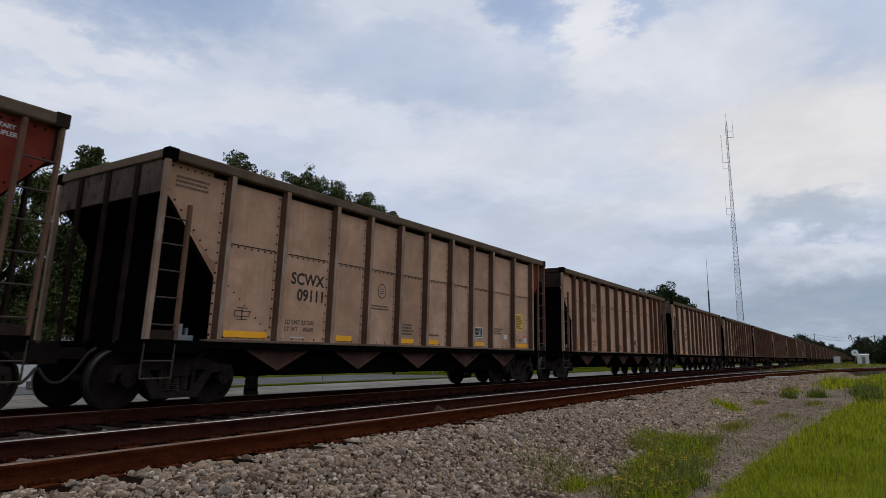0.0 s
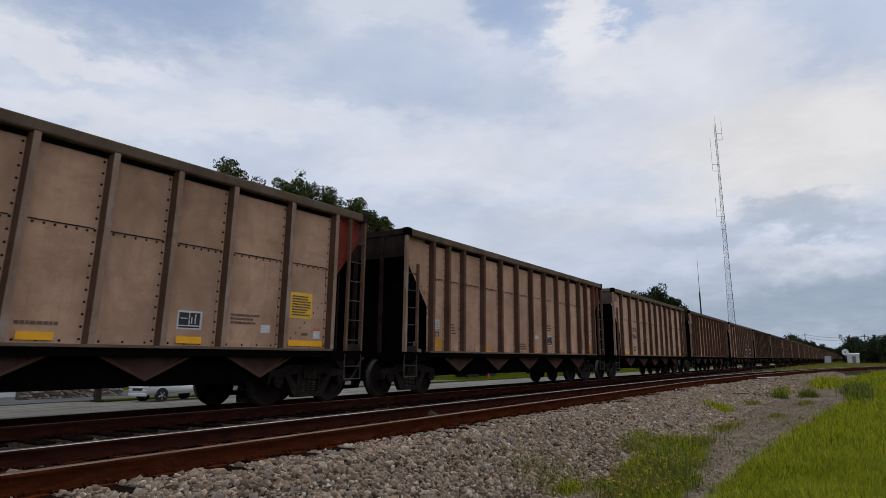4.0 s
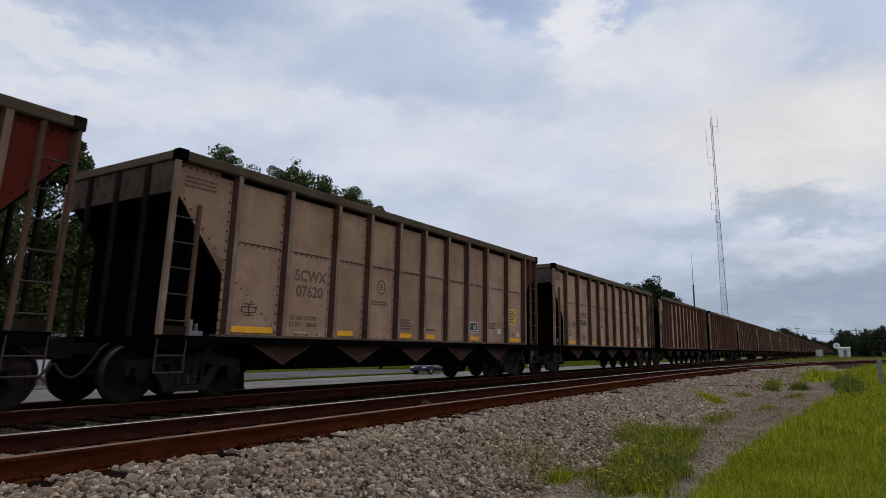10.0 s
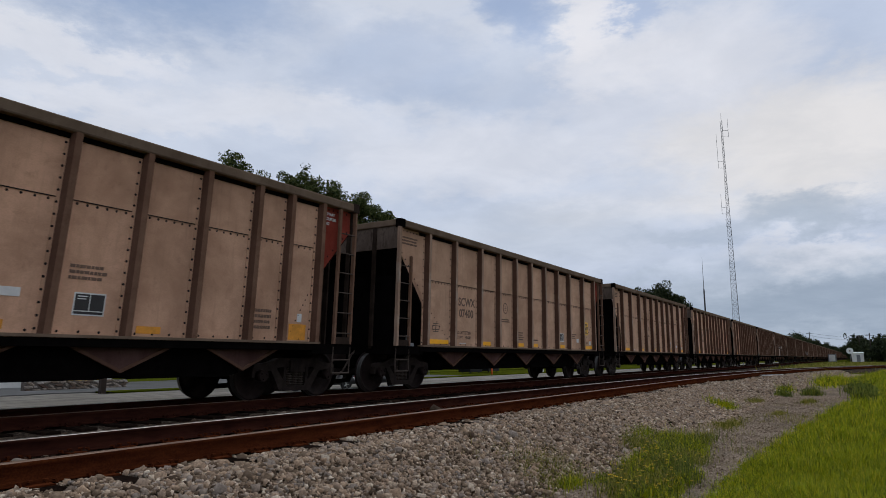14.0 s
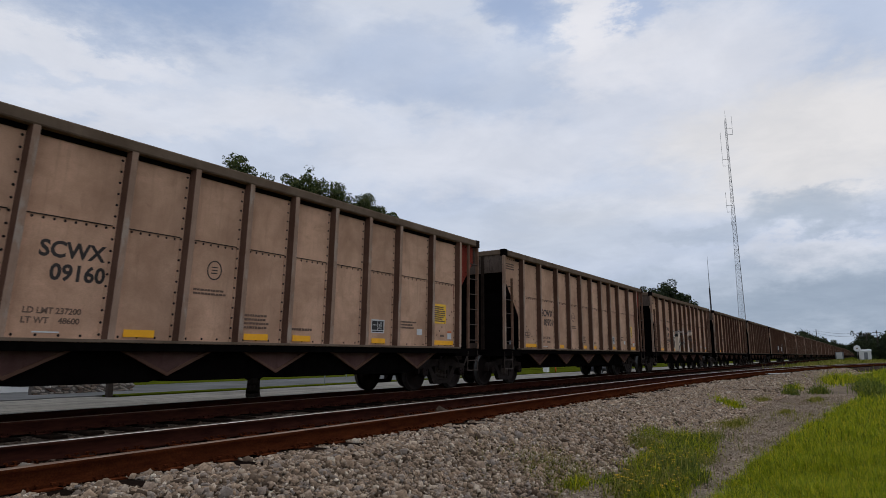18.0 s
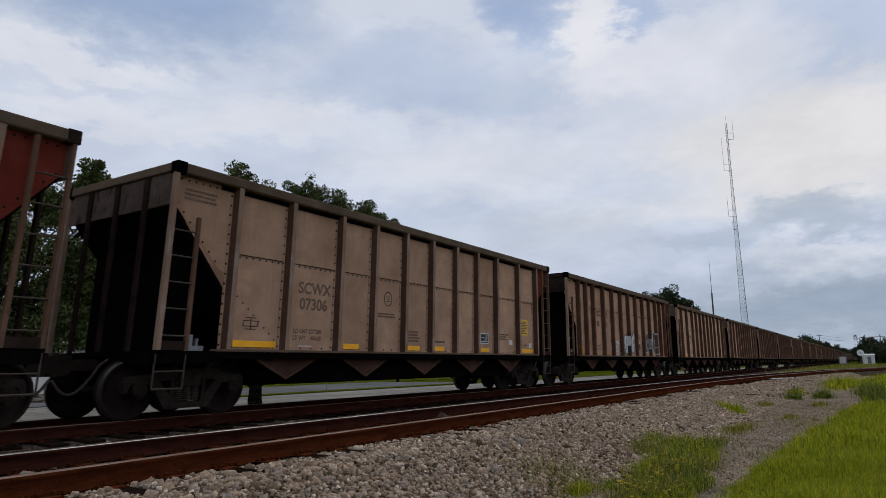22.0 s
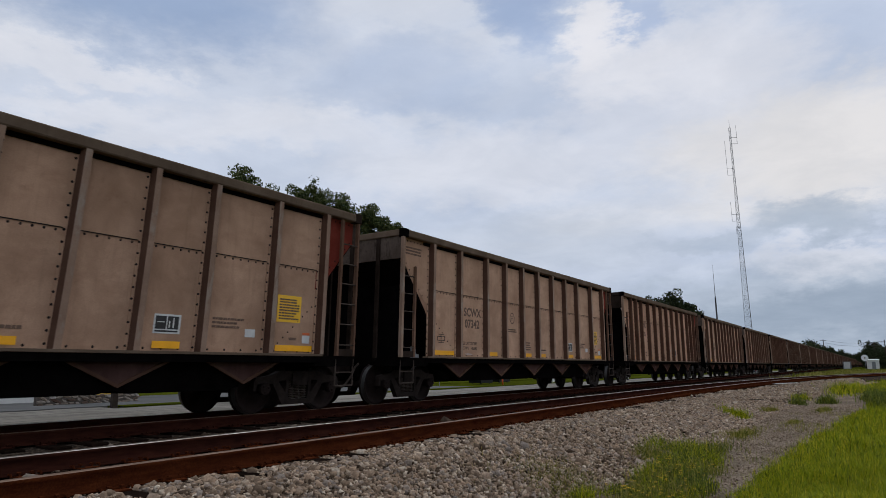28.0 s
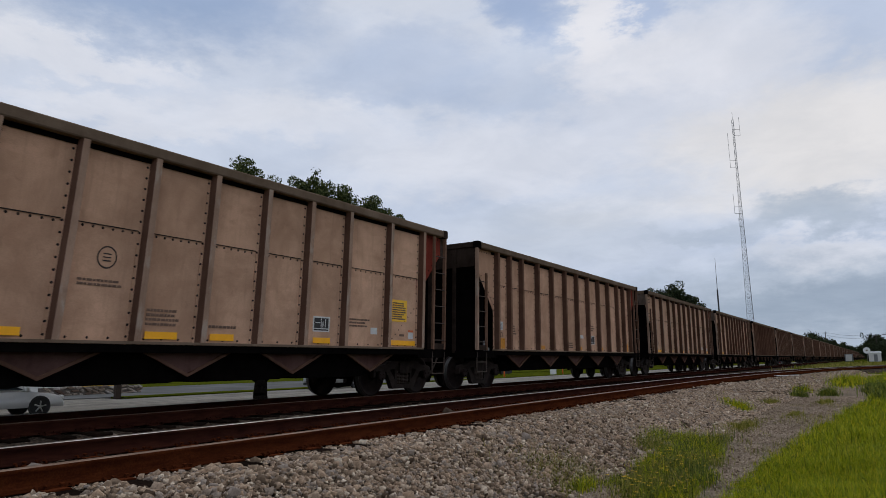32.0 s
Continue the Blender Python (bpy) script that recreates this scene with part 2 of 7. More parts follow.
def materials():
    weathered("tan_paint", (0.56, 0.345, 0.225), (0.645, 0.425, 0.29), (0.17, 0.07, 0.038), 0.3)
    weathered("brown_paint", (0.565, 0.34, 0.22), (0.645, 0.415, 0.28), (0.17, 0.07, 0.04), 0.35)
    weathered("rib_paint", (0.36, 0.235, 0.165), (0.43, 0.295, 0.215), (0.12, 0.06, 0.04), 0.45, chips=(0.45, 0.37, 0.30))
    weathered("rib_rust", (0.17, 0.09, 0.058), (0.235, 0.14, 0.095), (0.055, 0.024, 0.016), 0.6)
    # darker brown for the ribs' flanks, with their shade put into the colour
    weathered("flank_shade_brown", (0.125, 0.066, 0.045), (0.16, 0.09, 0.063), (0.06, 0.027, 0.018), 0.5)
    weathered("rim_paint", (0.17, 0.118, 0.080), (0.225, 0.165, 0.118), (0.075, 0.05, 0.038), 0.5)
    weathered("red_paint", (0.26, 0.042, 0.028), (0.31, 0.07, 0.048), (0.08, 0.028, 0.02), 0.5)
    # sooty end paint, darkened further to hold the shade of the unlit ends
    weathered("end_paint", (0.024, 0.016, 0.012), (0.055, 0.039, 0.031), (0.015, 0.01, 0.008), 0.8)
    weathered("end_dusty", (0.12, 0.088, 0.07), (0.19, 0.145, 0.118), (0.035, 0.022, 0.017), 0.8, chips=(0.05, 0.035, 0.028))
    weathered("hopper_paint", (0.095, 0.048, 0.04), (0.14, 0.08, 0.068), (0.06, 0.026, 0.018), 0.6)
    # underframe and slope sheets nearly black: the shade beneath the car is in the colour
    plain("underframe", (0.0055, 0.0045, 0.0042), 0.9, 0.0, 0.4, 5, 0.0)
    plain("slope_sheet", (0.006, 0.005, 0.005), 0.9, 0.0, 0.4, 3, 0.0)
    plain("cast_steel", (0.026, 0.018, 0.0145), 0.85, 0.0, 0.5, 7, 0.10)
    plain("wheel_steel", (0.017, 0.010, 0.008), 0.8, 0.0, 0.5, 6, 0.12)
    plain("tread_steel", (0.09, 0.085, 0.08), 0.5, 0.8, 0.1, 9)
    plain("rung_steel", (0.065, 0.047, 0.037), 0.8, 0.0, 0.3, 9, 0.15)
    plain("rivet", (0.02, 0.014, 0.012), 0.8, 0.0, 0.3, 20, 0.15)
    plain("coal", (0.012, 0.012, 0.013), 0.6, 0.0, 0.4, 12)
    plain("yellow_mark", (0.92, 0.42, 0.002), 0.5, 0.0, 0.08, 6)
    plain("orange_mark", (0.66, 0.27, 0.022), 0.6, 0.0, 0.25, 6)
    plain("sign_yellow", (0.84, 0.47, 0.02), 0.5, 0.0, 0.06, 6)
    plain("white_mark", (0.62, 0.61, 0.58), 0.6, 0.0, 0.1, 8)
    plain("black_mark", (0.03, 0.027, 0.025), 0.7, 0.0, 0.2, 8)
    plain("stencil", (0.035, 0.026, 0.022), 0.8, 0.0, 0.3, 10)
    plain("faint_stencil", (0.165, 0.10, 0.068), 0.85, 0.0, 0.3, 10)
    plain("orange_tag", (0.7, 0.16, 0.05), 0.6, 0.0, 0.1, 8)
    plain("cream_spray", (0.66, 0.53, 0.40), 0.7, 0.0, 0.12, 3)
    plain("ochre_spray", (0.46, 0.28, 0.07), 0.7, 0.0, 0.2, 3)
    plain("silver_spray", (0.50, 0.49, 0.48), 0.6, 0.0, 0.12, 3)
    plain("grey_spray", (0.36, 0.31, 0.27), 0.7, 0.0, 0.2, 3)
    plain("dark_spray", (0.115, 0.075, 0.058), 0.7, 0.0, 0.2, 3)
    plain("blue_spray", (0.33, 0.36, 0.355), 0.7, 0.0, 0.15, 3)
    plain("white_spray", (0.62, 0.61, 0.59), 0.7, 0.0, 0.12, 3)

    # rails
    n = Nodes("rail_rust")
    a, b = n.noise(n.coord((0.6, 3, 3)), 4, 6, 0.65), n.noise(n.coord(), 60, 4, 0.6)
    c = n.mix(n.ramp(a, (0.3, 0.0), (0.7, 1.0)), (0.042, 0.0100, 0.004), (0.125, 0.033, 0.0112))
    c = n.mix(n.ramp(b, (0.4, 0.45), (0.6, 0.0)), c, (0.026, 0.008, 0.0045))
    n.done(c, 0.85, 0.0, b, 0.35, 0.004, 0.0)
    n = Nodes("rail_grime")
    a, b = n.noise(n.coord((0.6, 3, 3)), 4, 6, 0.65), n.noise(n.coord(), 60, 4, 0.6)
    c = n.mix(n.ramp(a, (0.3, 0.0), (0.7, 1.0)), (0.023, 0.008, 0.006), (0.064, 0.021, 0.013))
    n.done(c, 0.9, 0.0, b, 0.3, 0.004, 0.0)
    n = Nodes("oily_stone")
    s = n.noise(n.coord(), 40, 5, 0.65)
    c = n.ramp(n.island(), (0.0, (0.012, 0.008, 0.006)), (0.6, (0.035, 0.021, 0.014)), (0.93, (0.10, 0.07, 0.05)), (1.0, (0.32, 0.27, 0.22)))
    n.done(c, 0.95, 0.0, s, 0.5, 0.006, 0.0)
    n = Nodes("rail_head")
    a = n.noise(n.coord((0.3, 12, 1)), 6, 4, 0.6)
    n.done(n.ramp(a, (0.35, (0.24, 0.19, 0.15)), (0.65, (0.42, 0.40, 0.37))), n.ramp(a, (0.3, 0.45), (0.7, 0.3)), 0.9)
    n = Nodes("rail_head_dull")
    a = n.noise(n.coord((0.3, 12, 1)), 6, 4, 0.6)
    n.done(n.ramp(a, (0.35, (0.13, 0.07, 0.042)), (0.65, (0.24, 0.155, 0.105))), n.ramp(a, (0.3, 0.6), (0.7, 0.45)), 0.35)
    # ties
    n = Nodes("tie_wood")
    g = n.noise(n.coord((16, 1.2, 16)), 3, 6, 0.65, 0.6)
    a = n.noise(n.coord(), 2.5, 4, 0.6)
    c = n.mix(n.ramp(g, (0.3, 0.0), (0.7, 1.0)), (0.006, 0.004, 0.0033), (0.022, 0.014, 0.010))
    c = n.mix(n.ramp(a, (0.45, 0.0), (0.75, 0.5)), c, (0.045, 0.020, 0.013))
    c = n.mix(1.0, c, n.ramp(n.rand(), (0.0, 0.7), (1.0, 1.2)), "MULTIPLY")
    n.done(c, 0.92, 0.0, g, 0.8, 0.012, 0.0)
    # stones
    n = Nodes("ballast_stone")
    i = n.island()
    c = n.ramp(i, (0.0, (0.07, 0.046, 0.030)), (0.25, (0.33, 0.235, 0.16)), (0.5, (0.53, 0.375, 0.25)), (0.72, (0.32, 0.265, 0.22)), (0.9, (0.64, 0.49, 0.35)), (1.0, (0.80, 0.68, 0.53)))
    s = n.noise(n.coord(), 40, 5, 0.65)
    c = n.mix(n.ramp(s, (0.35, 0.5), (0.6, 0.0)), c, (0.10, 0.07, 0.05))
    n.done(c, 0.95, 0.0, s, 0.6, 0.008, 0.0)
    n = Nodes("fine_gravel")
    i = n.island()
    c = n.ramp(i, (0.0, (0.15, 0.105, 0.072)), (0.5, (0.31, 0.232, 0.165)), (1.0, (0.52, 0.415, 0.31)))
    n.done(c, 0.9, 0.0, n.noise(n.coord(), 60, 3), 0.3, 0.004, 0.0)
    # ground sheets
    n = Nodes("ballast_bed")
    v = n.node("ShaderNodeTexVoronoi", Vector=n.coord(world_space=True), Scale=19.0)
    c = n.ramp(n.node("ShaderNodeSeparateColor", Color=v.outputs["Color"]).outputs[0], (0.0, (0.03, 0.021, 0.015)), (0.5, (0.10, 0.07, 0.05)), (1.0, (0.24, 0.18, 0.13)))
    # cell borders darkened: the shadow in the gaps between stones, as colour
    c = n.mix(n.ramp(v.outputs["Distance"], (0.2, 0.0), (0.5, 0.9)), c, (0.03, 0.023, 0.018))
    big = n.noise(n.coord(world_space=True), 0.7, 4, 0.6)
    c = n.mix(n.ramp(big, (0.4, 0.0), (0.7, 0.35)), c, (0.12, 0.09, 0.068))
    n.done(c, 0.95, 0.0, v.outputs["Distance"], -1.0, 0.03, 0.0)
    n = Nodes("gravel_path")
    v = n.node("ShaderNodeTexVoronoi", Vector=n.coord(world_space=True), Scale=48.0)
    w = n.coord(world_space=True)
    c = n.ramp(n.node("ShaderNodeSeparateColor", Color=v.outputs["Color"]).outputs[0], (0.0, (0.12, 0.085, 0.057)), (0.5, (0.28, 0.205, 0.142)), (1.0, (0.48, 0.375, 0.275)))
    c = n.mix(n.ramp(n.noise(w, 1.1, 6, 0.65, 0.5), (0.42, 0.0), (0.68, 0.7)), c, (0.085, 0.07, 0.052))
    c = n.mix(n.ramp(n.noise(w, 0.35, 3, 0.5), (0.45, 0.0), (0.7, 0.3)), c, (0.30, 0.24, 0.185))
    n.done(c, 0.95, 0.0, v.outputs["Distance"], -0.5, 0.012, 0.0)
    n = Nodes("turf_soil")
    w = n.coord(world_space=True)
    c = n.mix(n.ramp(n.noise(w, 0.5, 5, 0.6), (0.35, 0.0), (0.65, 1.0)), (0.055, 0.07, 0.005), (0.11, 0.12, 0.008))
    c = n.mix(n.ramp(n.noise(w, 14, 4, 0.7), (0.40, 0.55), (0.62, 0.0)), c, (0.035, 0.04, 0.008))
    n.done(c, 0.95, 0.0, n.noise(w, 30, 3), 0.5, 0.03, 0.0)
    n = Nodes("asphalt")
    w = n.coord(world_space=True)
    c = n.mix(n.ramp(n.noise(w, 0.25, 5, 0.6), (0.35, 0.0), (0.65, 1.0)), (0.12, 0.118, 0.112), (0.18, 0.176, 0.168))
    c = n.mix(n.ramp(n.noise(n.coord((0.15, 1.5, 1), True), 1.2, 5, 0.65), (0.55, 0.0), (0.7, 0.5)), c, (0.07, 0.068, 0.066))
    n.done(c, 0.97, 0.0, n.noise(w, 40, 3), 0.3, 0.01, 0.0)
    n = Nodes("road_concrete")
    w = n.coord(world_space=True)
    c = n.mix(n.ramp(n.noise(w, 0.3, 5, 0.6), (0.35, 0.0), (0.65, 1.0)), (0.235, 0.212, 0.176), (0.34, 0.31, 0.262))
    c = n.mix(n.ramp(n.noise(n.coord((0.06, 1.6, 1), True), 1.5, 6, 0.7), (0.46, 0.0), (0.62, 0.75)), c, (0.115, 0.105, 0.09))
    c = n.mix(n.ramp(n.noise(n.coord((0.2, 3.0, 1), True, (5, 2, 0)), 1.1, 6, 0.7), (0.58, 0.0), (0.7, 0.6)), c, (0.46, 0.43, 0.375))
    n.done(c, 0.97, 0.0, n.noise(w, 40, 3), 0.2, 0.01, 0.0)

    def leafy(name, stops, trans=0.35):
        n = Nodes(name)
        c = n.ramp(n.island(), *stops)
        d = n.node("ShaderNodeBsdfDiffuse", Color=c)
        t = n.node("ShaderNodeBsdfTranslucent", Color=c)
        g = n.node("ShaderNodeBsdfGlossy", Color=(0.5, 0.5, 0.5), Roughness=0.45)
        m = n.nt.nodes.new("ShaderNodeMixShader")
        m.inputs[0].default_value = trans
        n.nt.links.new(d.outputs[0], m.inputs[1]), n.nt.links.new(t.outputs[0], m.inputs[2])
        m2 = n.nt.nodes.new("ShaderNodeMixShader")
        m2.inputs[0].default_value = 0.03
        n.nt.links.new(m.outputs[0], m2.inputs[1]), n.nt.links.new(g.outputs[0], m2.inputs[2])
        n.nt.links.new(m2.outputs[0], n.nt.nodes["Material Output"].inputs[0])

    leafy("tree_leaf", ((0.0, (0.026, 0.04, 0.012)), (0.5, (0.06, 0.082, 0.022)), (1.0, (0.15, 0.16, 0.05))), 0.3)
    leafy("far_leaf", ((0.0, (0.012, 0.020, 0.008)), (0.6, (0.028, 0.040, 0.014)), (1.0, (0.065, 0.076, 0.028))), 0.25)
    leafy("lush_blade", ((0.0, (0.02, 0.04, 0.003)), (0.3, (0.16, 0.215, 0.004)), (0.8, (0.41, 0.44, 0.008)), (1.0, (0.72, 0.54, 0.03))), 0.4)
    leafy("dry_blade", ((0.0, (0.08, 0.095, 0.008)), (0.5, (0.20, 0.20, 0.022)), (1.0, (0.42, 0.33, 0.10))), 0.35)
    leafy("weed_leaf", ((0.0, (0.04, 0.06, 0.010)), (0.6, (0.13, 0.165, 0.022)), (1.0, (0.30, 0.30, 0.04))), 0.35)
    plain("flower_yellow", (0.9, 0.55, 0.01), 0.6, 0.0, 0.1)
    n = Nodes("bark")
    g = n.noise(n.coord((5, 5, 1.0)), 3, 6, 0.7, 0.5)
    n.done(n.ramp(g, (0.3, (0.006, 0.005, 0.004)), (0.7, (0.02, 0.016, 0.013))), 0.95, 0.0, g, 0.9, 0.03, 0.0)
    plain("galvanised", (0.20, 0.205, 0.21), 0.6, 0.3, 0.15, 3)
    plain("dark_pole", (0.025, 0.025, 0.027), 0.6, 0.3, 0.2, 3)
    plain("pole_wood", (0.035, 0.022, 0.015), 0.9, 0.0, 0.3, 4)
    plain("white_wall", (0.66, 0.65, 0.62), 0.8, 0.0, 0.08, 1.2)
    plain("roof_grey", (0.16, 0.16, 0.165), 0.85, 0.0, 0.2, 2)
    plain("brick_wall", (0.24, 0.13, 0.09), 0.9, 0.0, 0.25, 3)
    n = Nodes("rubble_stone")
    c = n.ramp(n.rand(), (0.0, (0.10, 0.06, 0.045)), (0.35, (0.26, 0.20, 0.15)), (0.7, (0.36, 0.31, 0.26)), (1.0, (0.5, 0.46, 0.42)))
    s = n.noise(n.coord(), 2.5, 5, 0.65)
    n.done(n.mix(n.ramp(s, (0.4, 0.5), (0.6, 0.0)), c, (0.08, 0.06, 0.05)), 0.95, 0.0, s, 0.5, 0.02, 0.1)
    plain("mortar", (0.12, 0.10, 0.085), 0.95, 0.0, 0.2, 8)
    plain("yellow_board", (0.75, 0.46, 0.04), 0.6, 0.0, 0.06, 2)
    plain("red_sign", (0.62, 0.04, 0.035), 0.5, 0.0, 0.06, 2)
    plain("cone_orange", (0.75, 0.12, 0.02), 0.6, 0.0, 0.08, 4)
    plain("dish_white", (0.72, 0.72, 0.71), 0.5, 0.0, 0.05, 2)
    plain("rubber", (0.018, 0.018, 0.018), 0.8, 0.0, 0.2, 20)
    plain("rim_alloy", (0.5, 0.5, 0.5), 0.35, 0.9, 0.1, 10)
    plain("car_navy", (0.006, 0.008, 0.022), 0.35, 0.0, 0.05, 4, 0.25)
    plain("car_white", (0.68, 0.68, 0.67), 0.25, 0.0, 0.03, 4, 0.6)
    plain("car_silver", (0.42, 0.43, 0.44), 0.3, 0.4, 0.04, 4, 0.6)
    plain("car_black", (0.006, 0.006, 0.008), 0.35, 0.0, 0.05, 4, 0.25)
    plain("car_trim", (0.02, 0.02, 0.02), 0.6, 0.0, 0.1, 6)
    plain("lamp_lens", (0.75, 0.75, 0.72), 0.15, 0.0, 0.05, 6, 0.7)
    plain("tail_lens", (0.5, 0.02, 0.02), 0.2, 0.0, 0.05, 6, 0.7)
    n = Nodes("dark_glass")
    n.done((0.02, 0.025, 0.03), 0.06, 0.0, None, spec=0.8)
    n = Nodes("window_glass")
    n.done((0.03, 0.035, 0.04), 0.08, 0.0, None, spec=0.7)


materials()

# ---------------------------------------------------------------- mesh helpers


def finish(bm, name, mats):
    me = bpy.data.meshes.new(name)
    bm.to_mesh(me)
    bm.free()
    for m in (mats if isinstance(mats, (list, tuple)) else [mats]):
        me.materials.append(M[m])
    return me


def put(name, me, parent=None, label="", m=None):
    ob = new(name, me)
    if parent is not None:
        ob.parent = parent
    if m is not None:
        ob.matrix_basis = m
    if label:
        tagged(ob, label)
    return ob


def part(name, bm, mats, parent, label="", m=None):
    return put(name, finish(bm, name, mats), parent, label, m)


def box(bm, x0, x1, y0, y1, z0, z1, mat=0):
    v = [bm.verts.new(p) for p in ((x0, y0, z0), (x1, y0, z0), (x1, y1, z0), (x0, y1, z0), (x0, y0, z1), (x1, y0, z1), (x1, y1, z1), (x0, y1, z1))]
    for q in ((3, 2, 1, 0), (4, 5, 6, 7), (0, 1, 5, 4), (1, 2, 6, 5), (2, 3, 7, 6), (3, 0, 4, 7)):
        bm.faces.new([v[i] for i in q]).material_index = mat
    return v


def boxes(*dims, bevel=0.0):
    bm = bmesh.new()
    for d in dims:
        box(bm, *d)
    if bevel:
        bmesh.ops.bevel(bm, geom=bm.edges[:], offset=bevel, segments=1, affect="EDGES")
    return bm


def prism(bm, pts, y0, y1, mat=0):
    """A polygon in x and z, drawn out from y0 to y1."""
    a = [bm.verts.new((x, y0, z)) for x, z in pts]
    b = [bm.verts.new((x, y1, z)) for x, z in pts]
    n = len(pts)
    fs = [bm.faces.new(a), bm.faces.new(b[::-1])]
    fs += [bm.faces.new((a[i], b[i], b[(i + 1) % n], a[(i + 1) % n])) for i in range(n)]
    for f in fs:
        f.material_index = mat
    return fs


def bar(bm, p, q, r, sides=6, r2=None, mat=0):
    """A round bar from p to q."""
    p, q = Vector(p), Vector(q)
    d = q - p
    m = Matrix.Translation(p) @ d.to_track_quat("Z", "Y").to_matrix().to_4x4()
    r2 = r if r2 is None else r2
    ra = [bm.verts.new(m @ Vector((r * math.cos(2 * math.pi * i / sides), r * math.sin(2 * math.pi * i / sides), 0))) for i in range(sides)]
    rb = [bm.verts.new(m @ Vector((r2 * math.cos(2 * math.pi * i / sides), r2 * math.sin(2 * math.pi * i / sides), d.length))) for i in range(sides)]
    for i in range(sides):
        f = bm.faces.new((ra[i], ra[(i + 1) % sides], rb[(i + 1) % sides], rb[i]))
        f.material_index, f.smooth = mat, sides > 6
    bm.faces.new(ra[::-1]).material_index = mat
    bm.faces.new(rb).material_index = mat


def tube(bm, pts, r, sides=6, mat=0):
    for p, q in zip(pts, pts[1:]):
        bar(bm, p, q, r, sides, None, mat)


def mesh_np(name, V, F, mats, midx=None, smooth=False):
    """A mesh from arrays of places and of triangles or quads."""
    me = bpy.data.meshes.new(name)
    V, F = np.asarray(V, np.float32), np.asarray(F, np.int32)
    k = F.shape[1]
    me.vertices.add(len(V))
    me.vertices.foreach_set("co", V.ravel())
    me.loops.add(F.size)
    me.loops.foreach_set("vertex_index", F.ravel())
    me.polygons.add(len(F))
    me.polygons.foreach_set("loop_start", np.arange(0, F.size, k, dtype=np.int32))
    if midx is not None:
        me.polygons.foreach_set("material_index", np.asarray(midx, np.int32))
    if smooth:
        me.polygons.foreach_set("use_smooth", np.ones(len(F), bool))
    me.update(calc_edges=True)
    for m in (mats if isinstance(mats, (list, tuple)) else [mats]):
        me.materials.append(M[m])
    return me


def lettering(text, size, mat, depth=0.0015):
    """Flat letters in x and z that face -y, standing on z = 0 and beginning at x = 0."""
    cu = bpy.data.curves.new("letters", "FONT")
    cu.body, cu.size, cu.extrude, cu.resolution_u = text, size, depth, 3
    cu.offset = size * 0.028
    ob = bpy.data.objects.new("letters", cu)
    scene.collection.objects.link(ob)
    bpy.context.view_layer.update()
    me = bpy.data.meshes.new_from_object(ob)
    bpy.data.objects.remove(ob)
    me.transform(pose(0, 0, 0, 90))
    me.materials.clear()
    me.materials.append(M[mat])
    return me


RNG = np.random.default_rng(7)

# ---------------------------------------------------------------- the ground, in one sheet
TRAIN_Y, SIDING_Y, ROAD_Z = 10.52, 6.25, -1.2


def siding(x):
    """The line of the track beside the train's: straight, then bending away to the right."""
    x = np.asarray(x, float)
    return SIDING_Y - 0.002 * np.clip(x - 22, 0, 90) ** 2 - 0.36 * np.clip(x - 112, 0, None)


def turf_edge(x):
    return np.interp(x, [-5, 5, 8, 9.5, 12.3, 14.3, 16.9, 20, 25, 31.5, 36, 50, 70], [1.8, 1.5, 1.36, 1.38, 1.28, 1.24, 1.08, 0.86, 0.52, 0.12, 0.3, 0.6, -1.5])


def ground_z(x, y):
    x, y = np.asarray(x, float), np.asarray(y, float)
    near = -0.75 + 0.45 * np.clip((x - 28) / 70, 0, 1)
    far = np.interp(y, [12, 15, 25, 60, 90], [-0.5, -0.7, -1.26, -1.26, -1.0])
    base = np.where(y > 11, far, near)
    d = np.minimum(np.abs(y - siding(x)), np.abs(y - TRAIN_Y))
    berm = -0.225 - 0.44 * np.clip(d - 1.72, 0, None)
    return np.maximum(base, berm), berm > base + 0.01


def lumps(x, y, s):
    return np.sin(x * 1.7 * s + 1.3 * np.sin(y * 1.1 * s)) * np.sin(y * 2.1 * s + 0.7 * np.sin(x * 0.9 * s))


